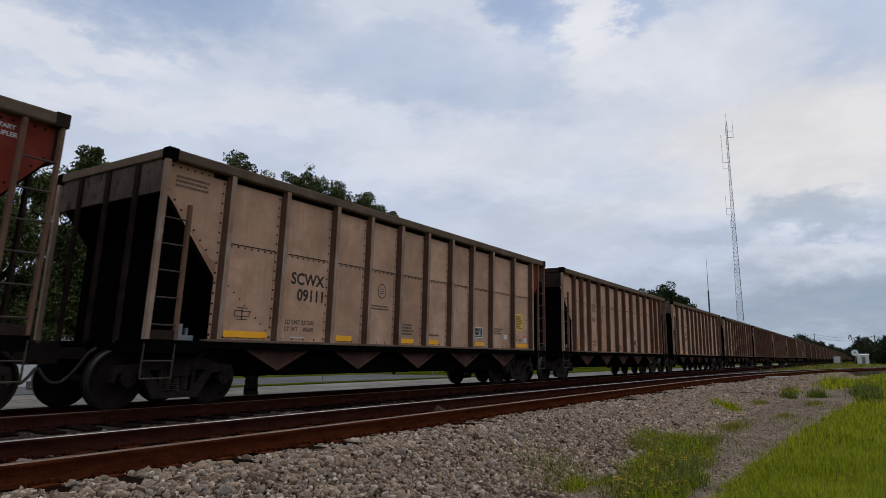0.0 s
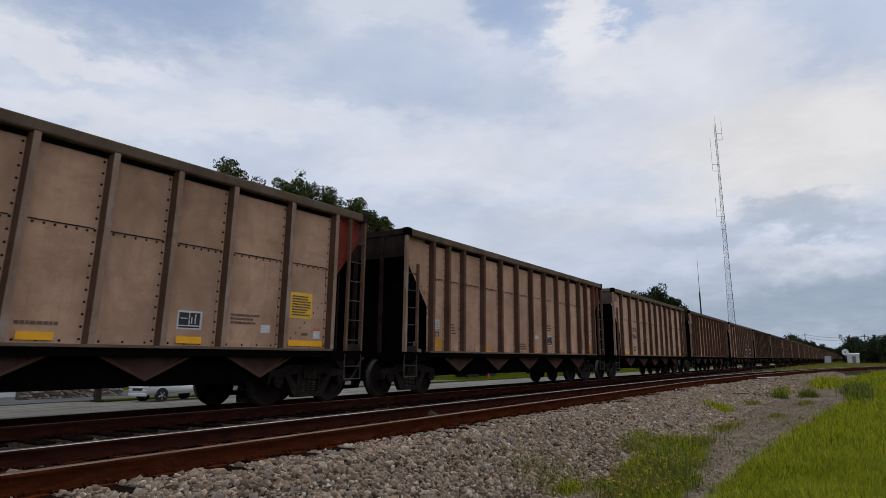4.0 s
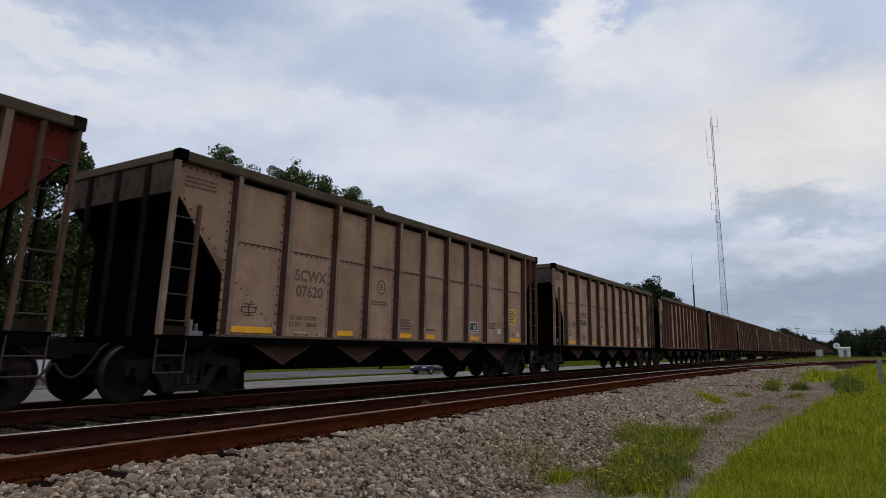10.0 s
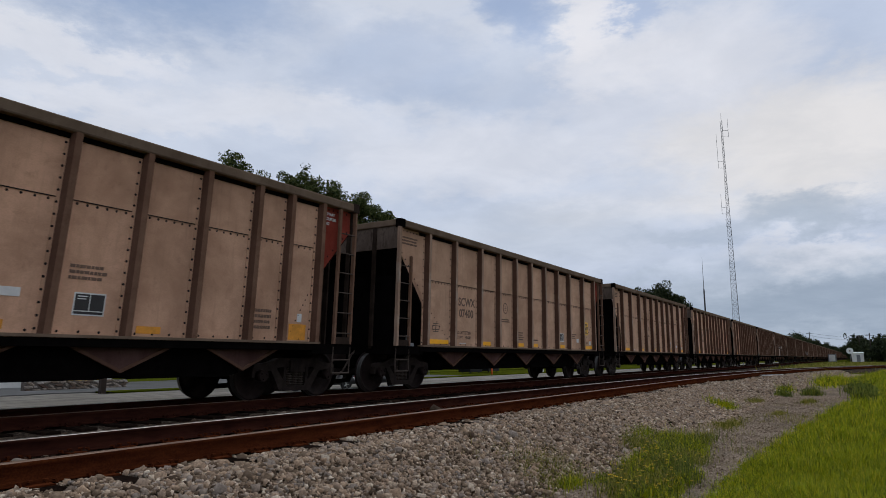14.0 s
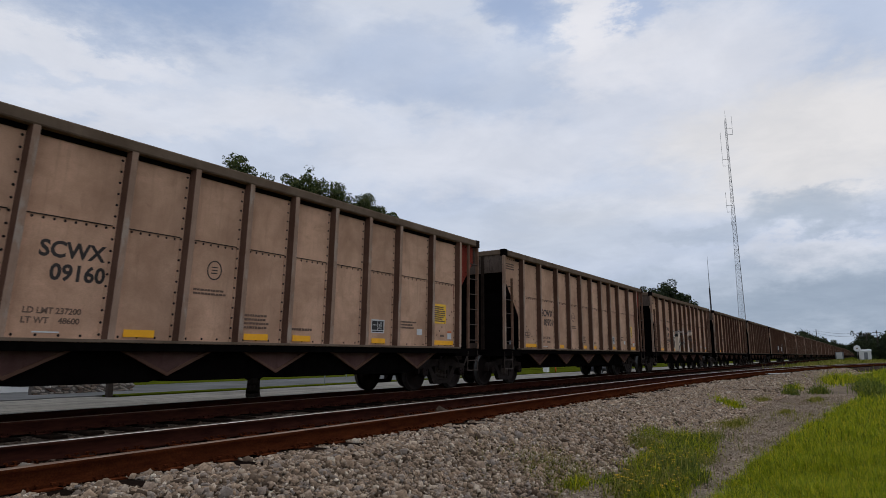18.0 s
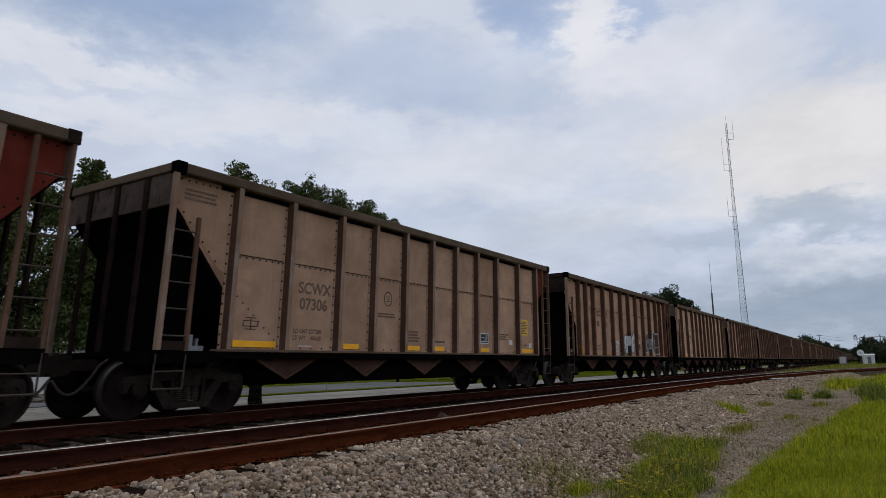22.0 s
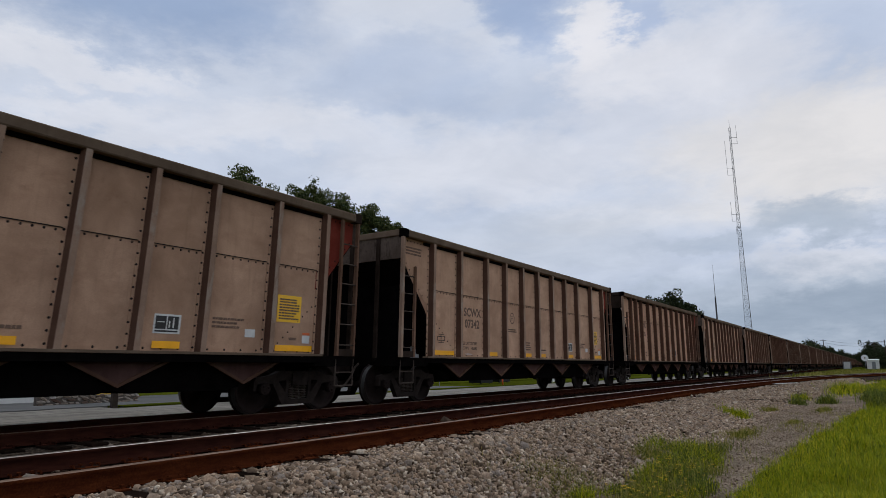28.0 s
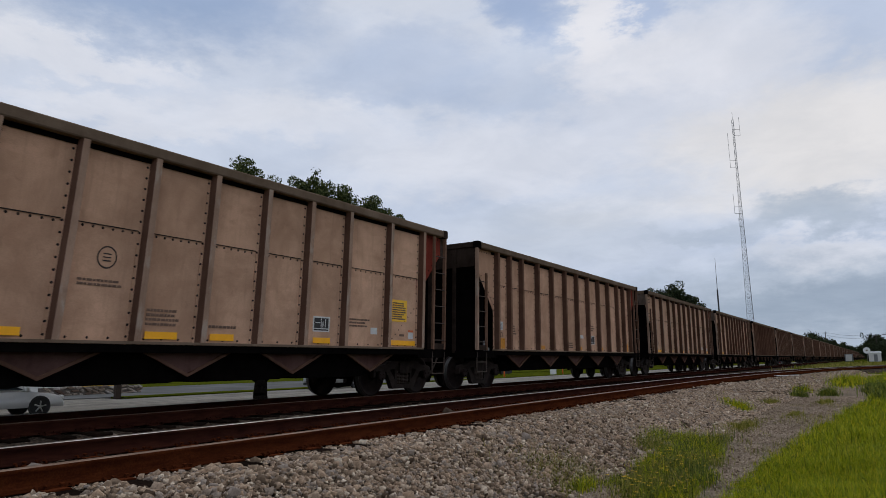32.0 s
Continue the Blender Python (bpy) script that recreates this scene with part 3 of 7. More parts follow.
def ground():
    xs = np.concatenate([[-1500, -600, -250, -120, -60, -35, -22], np.arange(-14, 50, 0.4), np.arange(50, 130, 1.6), [140, 160, 190, 230, 300, 420, 700, 1400, 3000]])
    ys = np.concatenate([[-1500, -500, -200, -90, -45, -28, -18], np.arange(-12, 15, 0.25), np.arange(15, 62, 1.5), [70, 90, 130, 220, 500, 1500]])
    X, Y = np.meshgrid(xs, ys, indexing="ij")
    Z, stone = ground_z(X, Y)
    rough = np.where(stone, 0.012, 0.03) * lumps(X, Y, 1.0) + 0.012 * lumps(X, Y, 3.1)
    Z = Z + np.where((np.abs(X) < 160) & (Y < 22), rough, 0)
    ny = len(ys)
    i, j = np.meshgrid(np.arange(len(xs) - 1), np.arange(ny - 1), indexing="ij")
    a = (i * ny + j).ravel()
    F = np.stack([a, a + ny, a + ny + 1, a + 1], 1)
    mx, my = X[:-1, :-1] + np.diff(X, axis=0)[:, :-1] / 2, Y[:-1, :-1] + np.diff(Y, axis=1)[:-1] / 2
    st = ground_z(mx, my)[1]
    path = (~st) & (my < 8) & (my > turf_edge(mx)) & (mx < 60)
    verge = (~st) & (my > 11) & (my < 18)
    idx = np.where(st, 1, np.where(path | verge, 2, 0)).ravel()
    V = np.stack([X.ravel(), Y.ravel(), Z.ravel()], 1)
    ob = new("ground", mesh_np("ground", V, F, ["turf_soil", "ballast_bed", "gravel_path"], idx, True))
    tagged(ob, "grassy ground with stone ballast banks and a worn gravel path", "ground", kind="structure")


ground()


def sheet(name, mat, x0, x1, y0, y1, z, label, category, wave=0.0):
    """A paved sheet with a thin edge, its near border slightly uneven."""
    bm = bmesh.new()
    n = 60
    rows = []
    for i in range(n + 1):
        x = x0 + (x1 - x0) * i / n
        w = wave * math.sin(i * 1.7) * math.sin(i * 0.53)
        rows.append([bm.verts.new(p) for p in ((x, y0 + w, z - 0.25), (x, y0 + w, z), (x, y1 + w, z), (x, y1 + w, z - 0.25))])
    for a, b in zip(rows, rows[1:]):
        for k in range(3):
            bm.faces.new((a[k], b[k], b[k + 1], a[k + 1]))
    bmesh.ops.recalc_face_normals(bm, faces=bm.faces[:])
    return tagged(put(name, finish(bm, name, mat)), label, category, kind="structure")


sheet("road", "road_concrete", -260, 420, 25.6, 36.2, ROAD_Z, "pale worn concrete road running beside the railway", "road", 0.15)
sheet("turf_strip", "turf_soil", 22.5, 300, 36.4, 38.1, ROAD_Z + 0.07, "thin grass verge between road and parking lot", "lawn", 0.12)
lot = sheet("parking_lot", "asphalt", 4, 66, 38.2, 51.5, ROAD_Z + 0.05, "grey cracked asphalt parking lot", "parking lot", 0.3)
sheet("driveway", "road_concrete", 6, 22, 36.0, 38.6, ROAD_Z - 0.004, "pale concrete driveway apron", "driveway", 0.1)
sheet("turf_strip", "turf_soil", -120, 5, 36.3, 60, ROAD_Z + 0.02, "mown grass strip beside the road", "lawn", 0.2)
sheet("turf_strip", "turf_soil", 30, 300, 51.6, 60, ROAD_Z + 0.03, "mown grass strip behind the parking lot", "lawn", 0.2)

# ---------------------------------------------------------------- rails and ties


def sweep(name, path, profile, mats, head=()):
    """A closed profile (across, up) drawn along a line of (x, y); head: the profile's sides with the second material."""
    P = np.array(path, float)
    T = np.gradient(P, axis=0)
    T /= np.linalg.norm(T, axis=1)[:, None]
    N = np.stack([-T[:, 1], T[:, 0]], 1)
    prof = np.array(profile)
    k = len(prof)
    V = np.concatenate([np.column_stack([P + N * a, np.full(len(P), b)]) for a, b in prof]).reshape(k, len(P), 3).transpose(1, 0, 2).reshape(-1, 3)
    F, idx = [], []
    for i in range(len(P) - 1):
        for j in range(k):
            j2 = (j + 1) % k
            F.append((i * k + j, (i + 1) * k + j, (i + 1) * k + j2, i * k + j2))
            idx.append(1 if j in head else 0)
    return mesh_np(name, V, F, mats, idx)


RAIL = [(-0.076, -0.18), (0.076, -0.18), (0.076, -0.168), (0.012, -0.15), (0.009, -0.05), (0.036, -0.036), (0.037, -0.008), (0.028, 0.0),
        (-0.028, 0.0), (-0.037, -0.008), (-0.036, -0.036), (-0.009, -0.05), (-0.012, -0.15), (-0.076, -0.168)]


BARE_TIES = []                            # where along the line each tie lies, and how far out its top is bare of stones


def track(name, line, x0, x1, label, ties_to, spacing, rust="rail_rust"):
    root = tagged(new(name), label, "railway track", kind="structure")
    xs = np.concatenate([np.arange(x0, 130, 1.2), np.arange(130, x1, 6.0)])
    ys = line(xs)
    T = np.gradient(np.stack([xs, ys], 1), axis=0)
    T /= np.linalg.norm(T, axis=1)[:, None]
    for off in (-0.7525, 0.7525):
        p = np.stack([xs - T[:, 1] * off, ys + T[:, 0] * off], 1)
        put("rail", sweep("rail", p, RAIL, [rust if off < 0 else "rail_grime", "rail_head_dull" if off < 0 else "rail_head"], (7, 8)), root, "rusty steel rail with a polished head")
    # ties with bevelled, split ends, in three cuts
    cuts = []
    for k in range(3):
        bm = boxes((-0.115, 0.115, -1.3, 1.3, -0.36, -0.184), bevel=0.012)
        for v in bm.verts:
            s = noise.noise(v.co * 3.1 + Vector((k * 7, 0, 0)))
            v.co.x += 0.02 * s
            v.co.y += 0.07 * s * (1 if v.co.y > 0 else -1)
        cuts.append(finish(bm, "tie", "tie_wood"))
    # plates and spikes under both rails, of one tie
    bm = bmesh.new()
    for off in (-0.7525, 0.7525):
        box(bm, -0.095, 0.095, off - 0.18, off + 0.18, -0.184, -0.172)
        for sx in (-0.055, 0.06):
            for sy in (-0.1, 0.1):
                box(bm, sx - 0.009, sx + 0.009, off + sy - 0.01, off + sy + 0.01, -0.172, -0.148)
                box(bm, sx - 0.015, sx + 0.015, off + sy * 0.88 - 0.02, off + sy * 0.88 + 0.02, -0.15, -0.138)
        # spring anchors that grip the rail's foot beside the tie
        for sx in (-0.135, 0.135):
            tube(bm, [(sx, off - 0.12, -0.175), (sx, off - 0.10, -0.15), (sx, off - 0.05, -0.158), (sx, off - 0.02, -0.178)], 0.011, 5)
            tube(bm, [(sx, off + 0.12, -0.175), (sx, off + 0.10, -0.15), (sx, off + 0.05, -0.158), (sx, off + 0.02, -0.178)], 0.011, 5)
    plates = finish(bm, "tie_plates", rust)
    n = 0
    x = x0 + 0.2
    while x < ties_to:
        y = float(line(x))
        a = math.atan2(float(line(x + 0.5)) - y, 0.5)
        turn = math.degrees(a) + random.uniform(-1.2, 1.2)
        slid = random.uniform(-0.13, 0.13)
        put("tie", cuts[n % 3], root, m=pose(x, y + slid, -0.004 * (n % 3), 0, 0, turn))
        BARE_TIES.append((x, y + slid - 1.3 if random.random() < 0.72 else y - 0.9))
        if x < 48:
            put("tie_plates", plates, root, m=pose(x, y, -0.004 * (n % 3), 0, 0, turn))
        x += spacing + random.uniform(-0.03, 0.03)
        n += 1
    # the far ties in one piece
    bm = bmesh.new()
    while x < x1 - 2:
        y = float(line(x))
        box(bm, x - 0.12, x + 0.12, y - 1.3, y + 1.3, -0.36, -0.19)
        x += spacing
    tagged(put("distant_ties", finish(bm, "distant_ties", "tie_wood"), root, "distant timber ties"), kind="stuff")
    return root


track("siding_track", siding, -16, 260, "rusty railway track on timber ties beside the train", 70, 0.545)
SIDING_TIES = np.array(BARE_TIES)
track("main_track", lambda x: np.full_like(np.asarray(x, float), TRAIN_Y), -60, 1500, "railway track on timber ties carrying the train", 40, 0.545, "rail_grime")

# ---------------------------------------------------------------- stones

CUBE_V = np.array([(x, y, z) for x in (-1, 1) for y in (-1, 1) for z in (-1, 1)], float)
CUBE_F = np.array([(0, 1, 3), (0, 3, 2), (4, 6, 7), (4, 7, 5), (0, 4, 5), (0, 5, 1), (2, 3, 7), (2, 7, 6), (0, 2, 6), (0, 6, 4), (1, 5, 7), (1, 7, 3)])


def stones(name, P, size, mat, label, flat=0.8):
    """Broken angular stones at the places P, each of its own cut and turn."""
    n = len(P)
    r = np.random.default_rng(4)
    kinds = CUBE_V[None] * r.uniform(0.35, 1.0, (40, 8, 3))
    kinds[:, :, 2] *= r.uniform(0.6, 1.0, (40, 1))
    kinds = kinds[RNG.integers(0, 40, n)] * (size * np.exp(RNG.normal(0, 0.36, (n, 1, 1))) * RNG.uniform(0.75, 1.35, (n, 1, 3)))
    q = RNG.normal(size=(n, 4))
    q /= np.linalg.norm(q, axis=1)[:, None]
    w, u = q[:, None, :1], q[:, None, 1:]
    t = 2 * np.cross(np.broadcast_to(u, kinds.shape), kinds)
    V = kinds + w * t + np.cross(np.broadcast_to(u, kinds.shape), t)
    V[..., 2] *= flat
    V = V + np.asarray(P)[:, None, :]
    F = CUBE_F[None] + (np.arange(n) * 8)[:, None, None]
    ob = new(name, mesh_np(name, V.reshape(-1, 3), F.reshape(-1, 3), mat))
    return tagged(ob, label, "ballast", kind="stuff")


def scatter(n, x0, x1, y0, y1, lift=0.0):
    x, y = RNG.uniform(x0, x1, n), RNG.uniform(y0, y1, n)
    y = y + siding(x) - SIDING_Y
    z = ground_z(x, y)[0] + 0.012 * lumps(x, y, 1.0) + lift
    return np.stack([x, y, z], 1)


def ballast():
    near = scatter(68000, 1.4, 13.5, 2.75, 5.48, 0.012)
    toe = near[:, 1] < 3.75
    near = near[~toe | (RNG.uniform(size=len(near)) < (near[:, 1] - 2.9) * 1.05)]
    near[:, 2] += RNG.uniform(-0.025, 0.03, len(near)) - 0.03 * np.clip((near[:, 1] - 5.2) / 0.28, 0, 1)
    i = np.abs(near[:, :1] - SIDING_TIES[None, :, 0]).argmin(1)
    near = near[~((np.abs(near[:, 0] - SIDING_TIES[i, 0]) < 0.135) & (near[:, 1] > SIDING_TIES[i, 1] + RNG.normal(0, 0.05, len(near))))]
    between = scatter(30000, 0.5, 16, 5.5, 8.9, 0.0)
    mid = scatter(46000, 13.5, 30, 2.85, 5.45, 0.01)
    far = scatter(16000, 30, 62, 2.9, 5.0, 0.01)
    stones("ballast", near, 0.0195, "ballast_stone", "loose grey and tan crushed stone ballast", 0.85)
    stones("ballast", between, 0.028, "oily_stone", "oily dark ballast between the rails")
    stones("ballast", mid, 0.0215, "ballast_stone", "loose grey and tan crushed stone ballast along the bank")
    stones("ballast", far, 0.032, "ballast_stone", "distant crushed stone ballast")
    x = RNG.uniform(5, 30, 17000)
    y = RNG.uniform(0, 1, 17000) ** 0.8 * (3.4 - turf_edge(x)) + turf_edge(x) - 0.1
    P = np.stack([x, y, ground_z(x, y)[0] + 0.012 * lumps(x, y, 1.0) * 2.5 + 0.004], 1)
    stones("loose_gravel", P, 0.011, "fine_gravel", "fine pale loose gravel on the path")


ballast()

# ---------------------------------------------------------------- grass and weeds


def blades(P, h, w, lean, mat, name, label, category="grass"):
    """Bent, tapering blades standing at P."""
    n = len(P)
    a = RNG.uniform(0, 6.283, n)
    hh = h * np.exp(RNG.normal(0, 0.36, n)) * (1 + 0.45 * lumps(P[:, 0] + 2, P[:, 1] * 1.7, 1.1) + 0.22 * lumps(P[:, 0], P[:, 1], 3.3))
    ll = np.abs(RNG.normal(0, lean, n)) * hh
    side = np.stack([-np.sin(a), np.cos(a), np.zeros(n)], 1)
    out = np.stack([np.cos(a), np.sin(a), np.zeros(n)], 1)
    w = (w * RNG.uniform(0.7, 1.3, n))[:, None]
    up = np.array([0, 0, 1.0])
    mid = P + out * (ll * 0.35)[:, None] + up * (hh * 0.6)[:, None]
    tip = P + out * ll[:, None] + up * hh[:, None]
    V = np.stack([P - side * w, P + side * w, mid + side * w * 0.75, mid - side * w * 0.75, tip], 1)
    b = (np.arange(n) * 5)[:, None]
    F = np.concatenate([b + [0, 1, 2], b + [0, 2, 3], b + [3, 2, 4]])
    ob = new(name, mesh_np(name, V.reshape(-1, 3), F, mat))
    return tagged(ob, label, category if label else "", kind="stuff")


def on_ground(x, y):
    return np.stack([x, y, ground_z(x, y)[0] + 0.03 * lumps(x, y, 1.0) - 0.01], 1)


def turf():
    def patch(n, x0, x1, spread):
        x = RNG.uniform(x0, x1, n)
        e = turf_edge(x)
        y = e - RNG.uniform(0, 1, n) ** 1.15 * spread + np.abs(RNG.normal(0, 0.09, n)) + 0.09 * lumps(x, x * 0.3, 1.4) + 0.07 * lumps(x + 5, x * 0.7, 3.7)
        return on_ground(x, y)
    blades(patch(105000, 6.0, 13, 2.0), 0.078, 0.0024, 0.8, "lush_blade", "lawn_grass", "lush bright green uncut grass")
    blades(patch(52000, 13, 27, 2.6), 0.10, 0.0042, 0.8, "lush_blade", "lawn_grass", "lush bright green uncut grass along the path")
    blades(patch(26000, 27, 75, 4.5), 0.15, 0.010, 0.6, "lush_blade", "lawn_grass", "distant bright green grass")
    x, y = RNG.uniform(62, 190, 16000), RNG.uniform(0, 1, 16000)
    y = np.where(RNG.uniform(size=16000) < 0.5, siding(x) + 2.6 + y * (7.9 - siding(x) - 2.6), siding(x) - 2.6 - y * 14)
    blades(on_ground(x, y), 0.2, 0.03, 0.4, "dry_blade", "lawn_grass", "yellowish grass between the distant tracks")
    # sparse thin grass on the gravel
    x = RNG.uniform(4.5, 26, 5200)
    y = turf_edge(x) + RNG.uniform(0, 1, 5200) ** 1.4 * (3.1 - turf_edge(x))
    keep = lumps(x, y, 0.6) + lumps(x + 3, y, 1.7) * 0.6 > 0.35
    blades(on_ground(x[keep], y[keep]), 0.09, 0.0035, 0.6, "dry_blade", "sparse_grass", "thin dry grass sprouting through the gravel")
    # the near corner of thin stalks
    x, y = RNG.normal(7.9, 0.6, 2600), RNG.normal(3.55, 0.3, 2600)
    blades(on_ground(x, y), 0.065, 0.003, 1.0, "dry_blade", "sparse_grass", "thin pale grass at the foot of the ballast")


turf()


def tuft(x, y, rx, ry, n, h, mat, label, flowers=0, leaves=0, name="weed_clump"):
    P = on_ground(x + RNG.normal(0, 0.55, n) * rx, y + RNG.normal(0, 0.55, n) * ry)
    root = tagged(new(name), label, "weeds")
    root.location = (x, y, float(ground_z(x, y)[0]))
    off = np.array(root.location)
    ob = blades(P - off, h, 0.0034 * max(1, x / 11), 0.85, mat, "grass_tuft", "")
    ob.parent = root
    if leaves:
        a, r = RNG.uniform(0, 6.283, leaves), np.sqrt(RNG.uniform(0, 1, leaves))
        Q = on_ground(x + np.cos(a) * r * rx * 0.9, y + np.sin(a) * r * ry * 0.9)
        Q[:, 2] += RNG.uniform(0.02, h * 1.1, leaves)
        put("leaves", leaf_mesh(Q - off, 0.017 * max(1, x / 14), "weed_leaf"), root)
    if flowers:
        a, r = RNG.uniform(0, 6.283, flowers), np.sqrt(RNG.uniform(0, 1, flowers))
        Q = on_ground(x + np.cos(a) * r * rx * 0.95, y + np.sin(a) * r * ry * 0.95)
        Q[:, 2] += RNG.uniform(h * 0.6, h * 1.35, flowers)
        bm = bmesh.new()
        for q in Q - off:
            c = bm.verts.new(q + [0, 0, 0.004])
            ring = [bm.verts.new(q + [0.017 * math.cos(k * 1.047), 0.017 * math.sin(k * 1.047), 0.012 * (k % 2)]) for k in range(6)]
            for k in range(6):
                bm.faces.new((c, ring[k], ring[(k + 1) % 6]))
        tagged(put("flowers", finish(bm, "flowers", "flower_yellow"), root, "small yellow flower heads"), kind="stuff")
    return root


def leaf_mesh(P, size, mat):
    """Small folded leaves of many directions at P."""
    n = len(P)
    d = RNG.normal(size=(n, 3))
    d /= np.linalg.norm(d, axis=1)[:, None]
    e = np.cross(d, RNG.normal(size=(n, 3)))
    e /= np.linalg.norm(e, axis=1)[:, None]
    f = np.cross(d, e)
    s = (size * RNG.uniform(0.6, 1.35, n))[:, None]
    V = np.stack([P - d * s, P + e * s * 0.5 + f * s * 0.12, P + d * s, P - e * s * 0.5 + f * s * 0.12], 1)
    b = (np.arange(n) * 4)[:, None]
    F = np.concatenate([b + [0, 1, 2], b + [0, 2, 3]])
    return mesh_np("leaves", V.reshape(-1, 3), F, mat)


def weeds():
    """Ragged weeds on the gravel: each clump a loose gathering of smaller ones."""
    r = random.Random(12)
    for k in range(95):
        x = 7.5 + 5.6 * r.random() ** 1.15
        lo, hi = 1.86 + 0.165 * (x - 8.4), 2.75 + 0.17 * (x - 7.7)
        y = lo + (hi - lo) * min(1.0, max(0.0, r.gauss(0.42, 0.26)))
        s = r.uniform(0.5, 1.1) * (1.0 if x > 8.4 else 0.75)
        tuft(x, y, 0.5 * s, 0.24 * s, int(330 * s), r.uniform(0.06, 0.14) * s + 0.045, r.choice(("dry_blade", "dry_blade", "lush_blade", "lush_blade", "weed_leaf")),
             "straggling weed clump with yellow flowers on the gravel", int(r.choice((0, 3, 6, 11)) * s) if x < 11 else 0, int(190 * s))
    for x, y, rx, ry, n, h, mat, label, leaves, name in (
            (7.85, 3.2, 0.45, 0.22, 700, 0.08, "dry_blade", "thin pale grass clump on gravel", 0, "weed_clump"), (7.75, 3.05, 0.2, 0.12, 500, 0.11, "lush_blade", "small bright green grass tuft on gravel", 40, "weed_clump"),
            (21.6, 3.62, 0.7, 0.34, 1500, 0.13, "lush_blade", "round yellow-green grass tuft on gravel", 0, "weed_clump"), (16.5, 2.7, 0.8, 0.3, 1100, 0.10, "dry_blade", "flat yellow-green grass tuft on gravel", 0, "weed_clump"),
            (13.1, 2.66, 0.75, 0.34, 1000, 0.08, "weed_leaf", "flat dull grass tuft on gravel", 160, "weed_clump"), (25.4, 3.2, 0.6, 0.25, 500, 0.12, "dry_blade", "small yellow grass tuft on gravel", 0, "weed_clump"),
            (31.4, 1.8, 0.6, 0.3, 700, 0.22, "weed_leaf", "dark upright weed clump", 300, "weed_clump"), (30.2, 2.75, 0.45, 0.25, 500, 0.2, "weed_leaf", "dark upright weed clump", 200, "weed_clump"),
            (33.7, 2.95, 0.5, 0.28, 400, 0.24, "lush_blade", "tall yellow-green weed clump", 150, "weed_clump"), (26.5, 1.65, 0.9, 0.2, 600, 0.10, "dry_blade", "low grass tuft beside the path", 0, "weed_clump"),
            (20.5, 2.0, 0.6, 0.15, 400, 0.07, "dry_blade", "low grass tuft beside the path", 0, "weed_clump"), (44.5, 1.4, 5.0, 0.8, 2600, 0.24, "lush_blade", "broad patch of yellow-green grass", 0, "weed_clump"),
            (34.0, 0.1, 2.0, 0.5, 900, 0.34, "weed_leaf", "dark leafy bush at the edge of the grass", 5200, "bush"), (29.6, -0.1, 1.2, 0.35, 700, 0.28, "weed_leaf", "low leafy bush at the edge of the grass", 3200, "bush")):
        tuft(x, y, rx, ry, n, h, mat, label, 0, leaves, name)


weeds()


def scrap():
    bm = boxes((-1.1, 1.1, -0.09, 0.09, 0, 0.05), bevel=0.01)
    x, y = 41.5, 4.35
    tagged(put("board", finish(bm, "board", "white_mark"), m=pose(x, y, float(ground_z(x, y)[0]) + 0.02, -12, 0, -28)), "pale weathered board lying on the ballast", "board")
    for k, (x, y, l, a) in enumerate(((43.5, 3.2, 1.5, -10), (31.5, 3.0, 0.9, -25), (15.0, 3.55, 0.35, 10), (27.0, 3.9, 0.6, -40))):
        bm = bmesh.new()
        tube(bm, [(-l, 0, 0.02), (-l * 0.2, 0.05, 0.05), (l * 0.5, -0.03, 0.04), (l, 0.02, 0.02)], 0.011, 6)
        tagged(put("stick", finish(bm, "stick", "bark"), m=pose(x, y, float(ground_z(x, y)[0]) + 0.01, 0, 0, a)), "dark dead stick lying on gravel", "stick")


scrap()

# ---------------------------------------------------------------- the coal train
LENGTH, PITCH, HALF = 14.62, 16.18, 1.6
FACE = -HALF + 0.17                       # the side sheet, behind the rim and ribs
RIBS = {"A": [1.28, 2.59, 4.02, 5.16, 6.31, 7.44, 8.59, 9.71, 10.85, 12.27, 13.56],
        "B": [1.20, 1.97, 2.78, 3.94, 5.07, 6.20, 7.30, 8.40, 9.54, 10.67, 11.81, 12.63, 13.50]}
RIB_W, SILL, EAVE, TOP = 0.125, 1.09, 3.88, 4.05
SEAMS = {"A": 2.76, "B": 2.98}
APEX = [2.87, 5.18, 7.42, 9.68, 11.95]
TRUCK = (1.03, LENGTH - 1.03)
WHEEL_R = 0.457


def flip(bm):
    """The same piece on the car's far side."""
    bmesh.ops.scale(bm, vec=(1, -1, 1), verts=bm.verts[:])
    bmesh.ops.reverse_faces(bm, faces=bm.faces[:])
    return bm


def dots(bm, pts, r=0.024, y=FACE):
    for x, z in pts:
        c = bm.verts.new((x, y - 0.014, z))
        ring = [bm.verts.new((x + r * math.cos(k * 1.0472), y + 0.002, z + r * math.sin(k * 1.0472))) for k in range(6)]
        for k in range(6):
            bm.faces.new((c, ring[(k + 1) % 6], ring[k]))


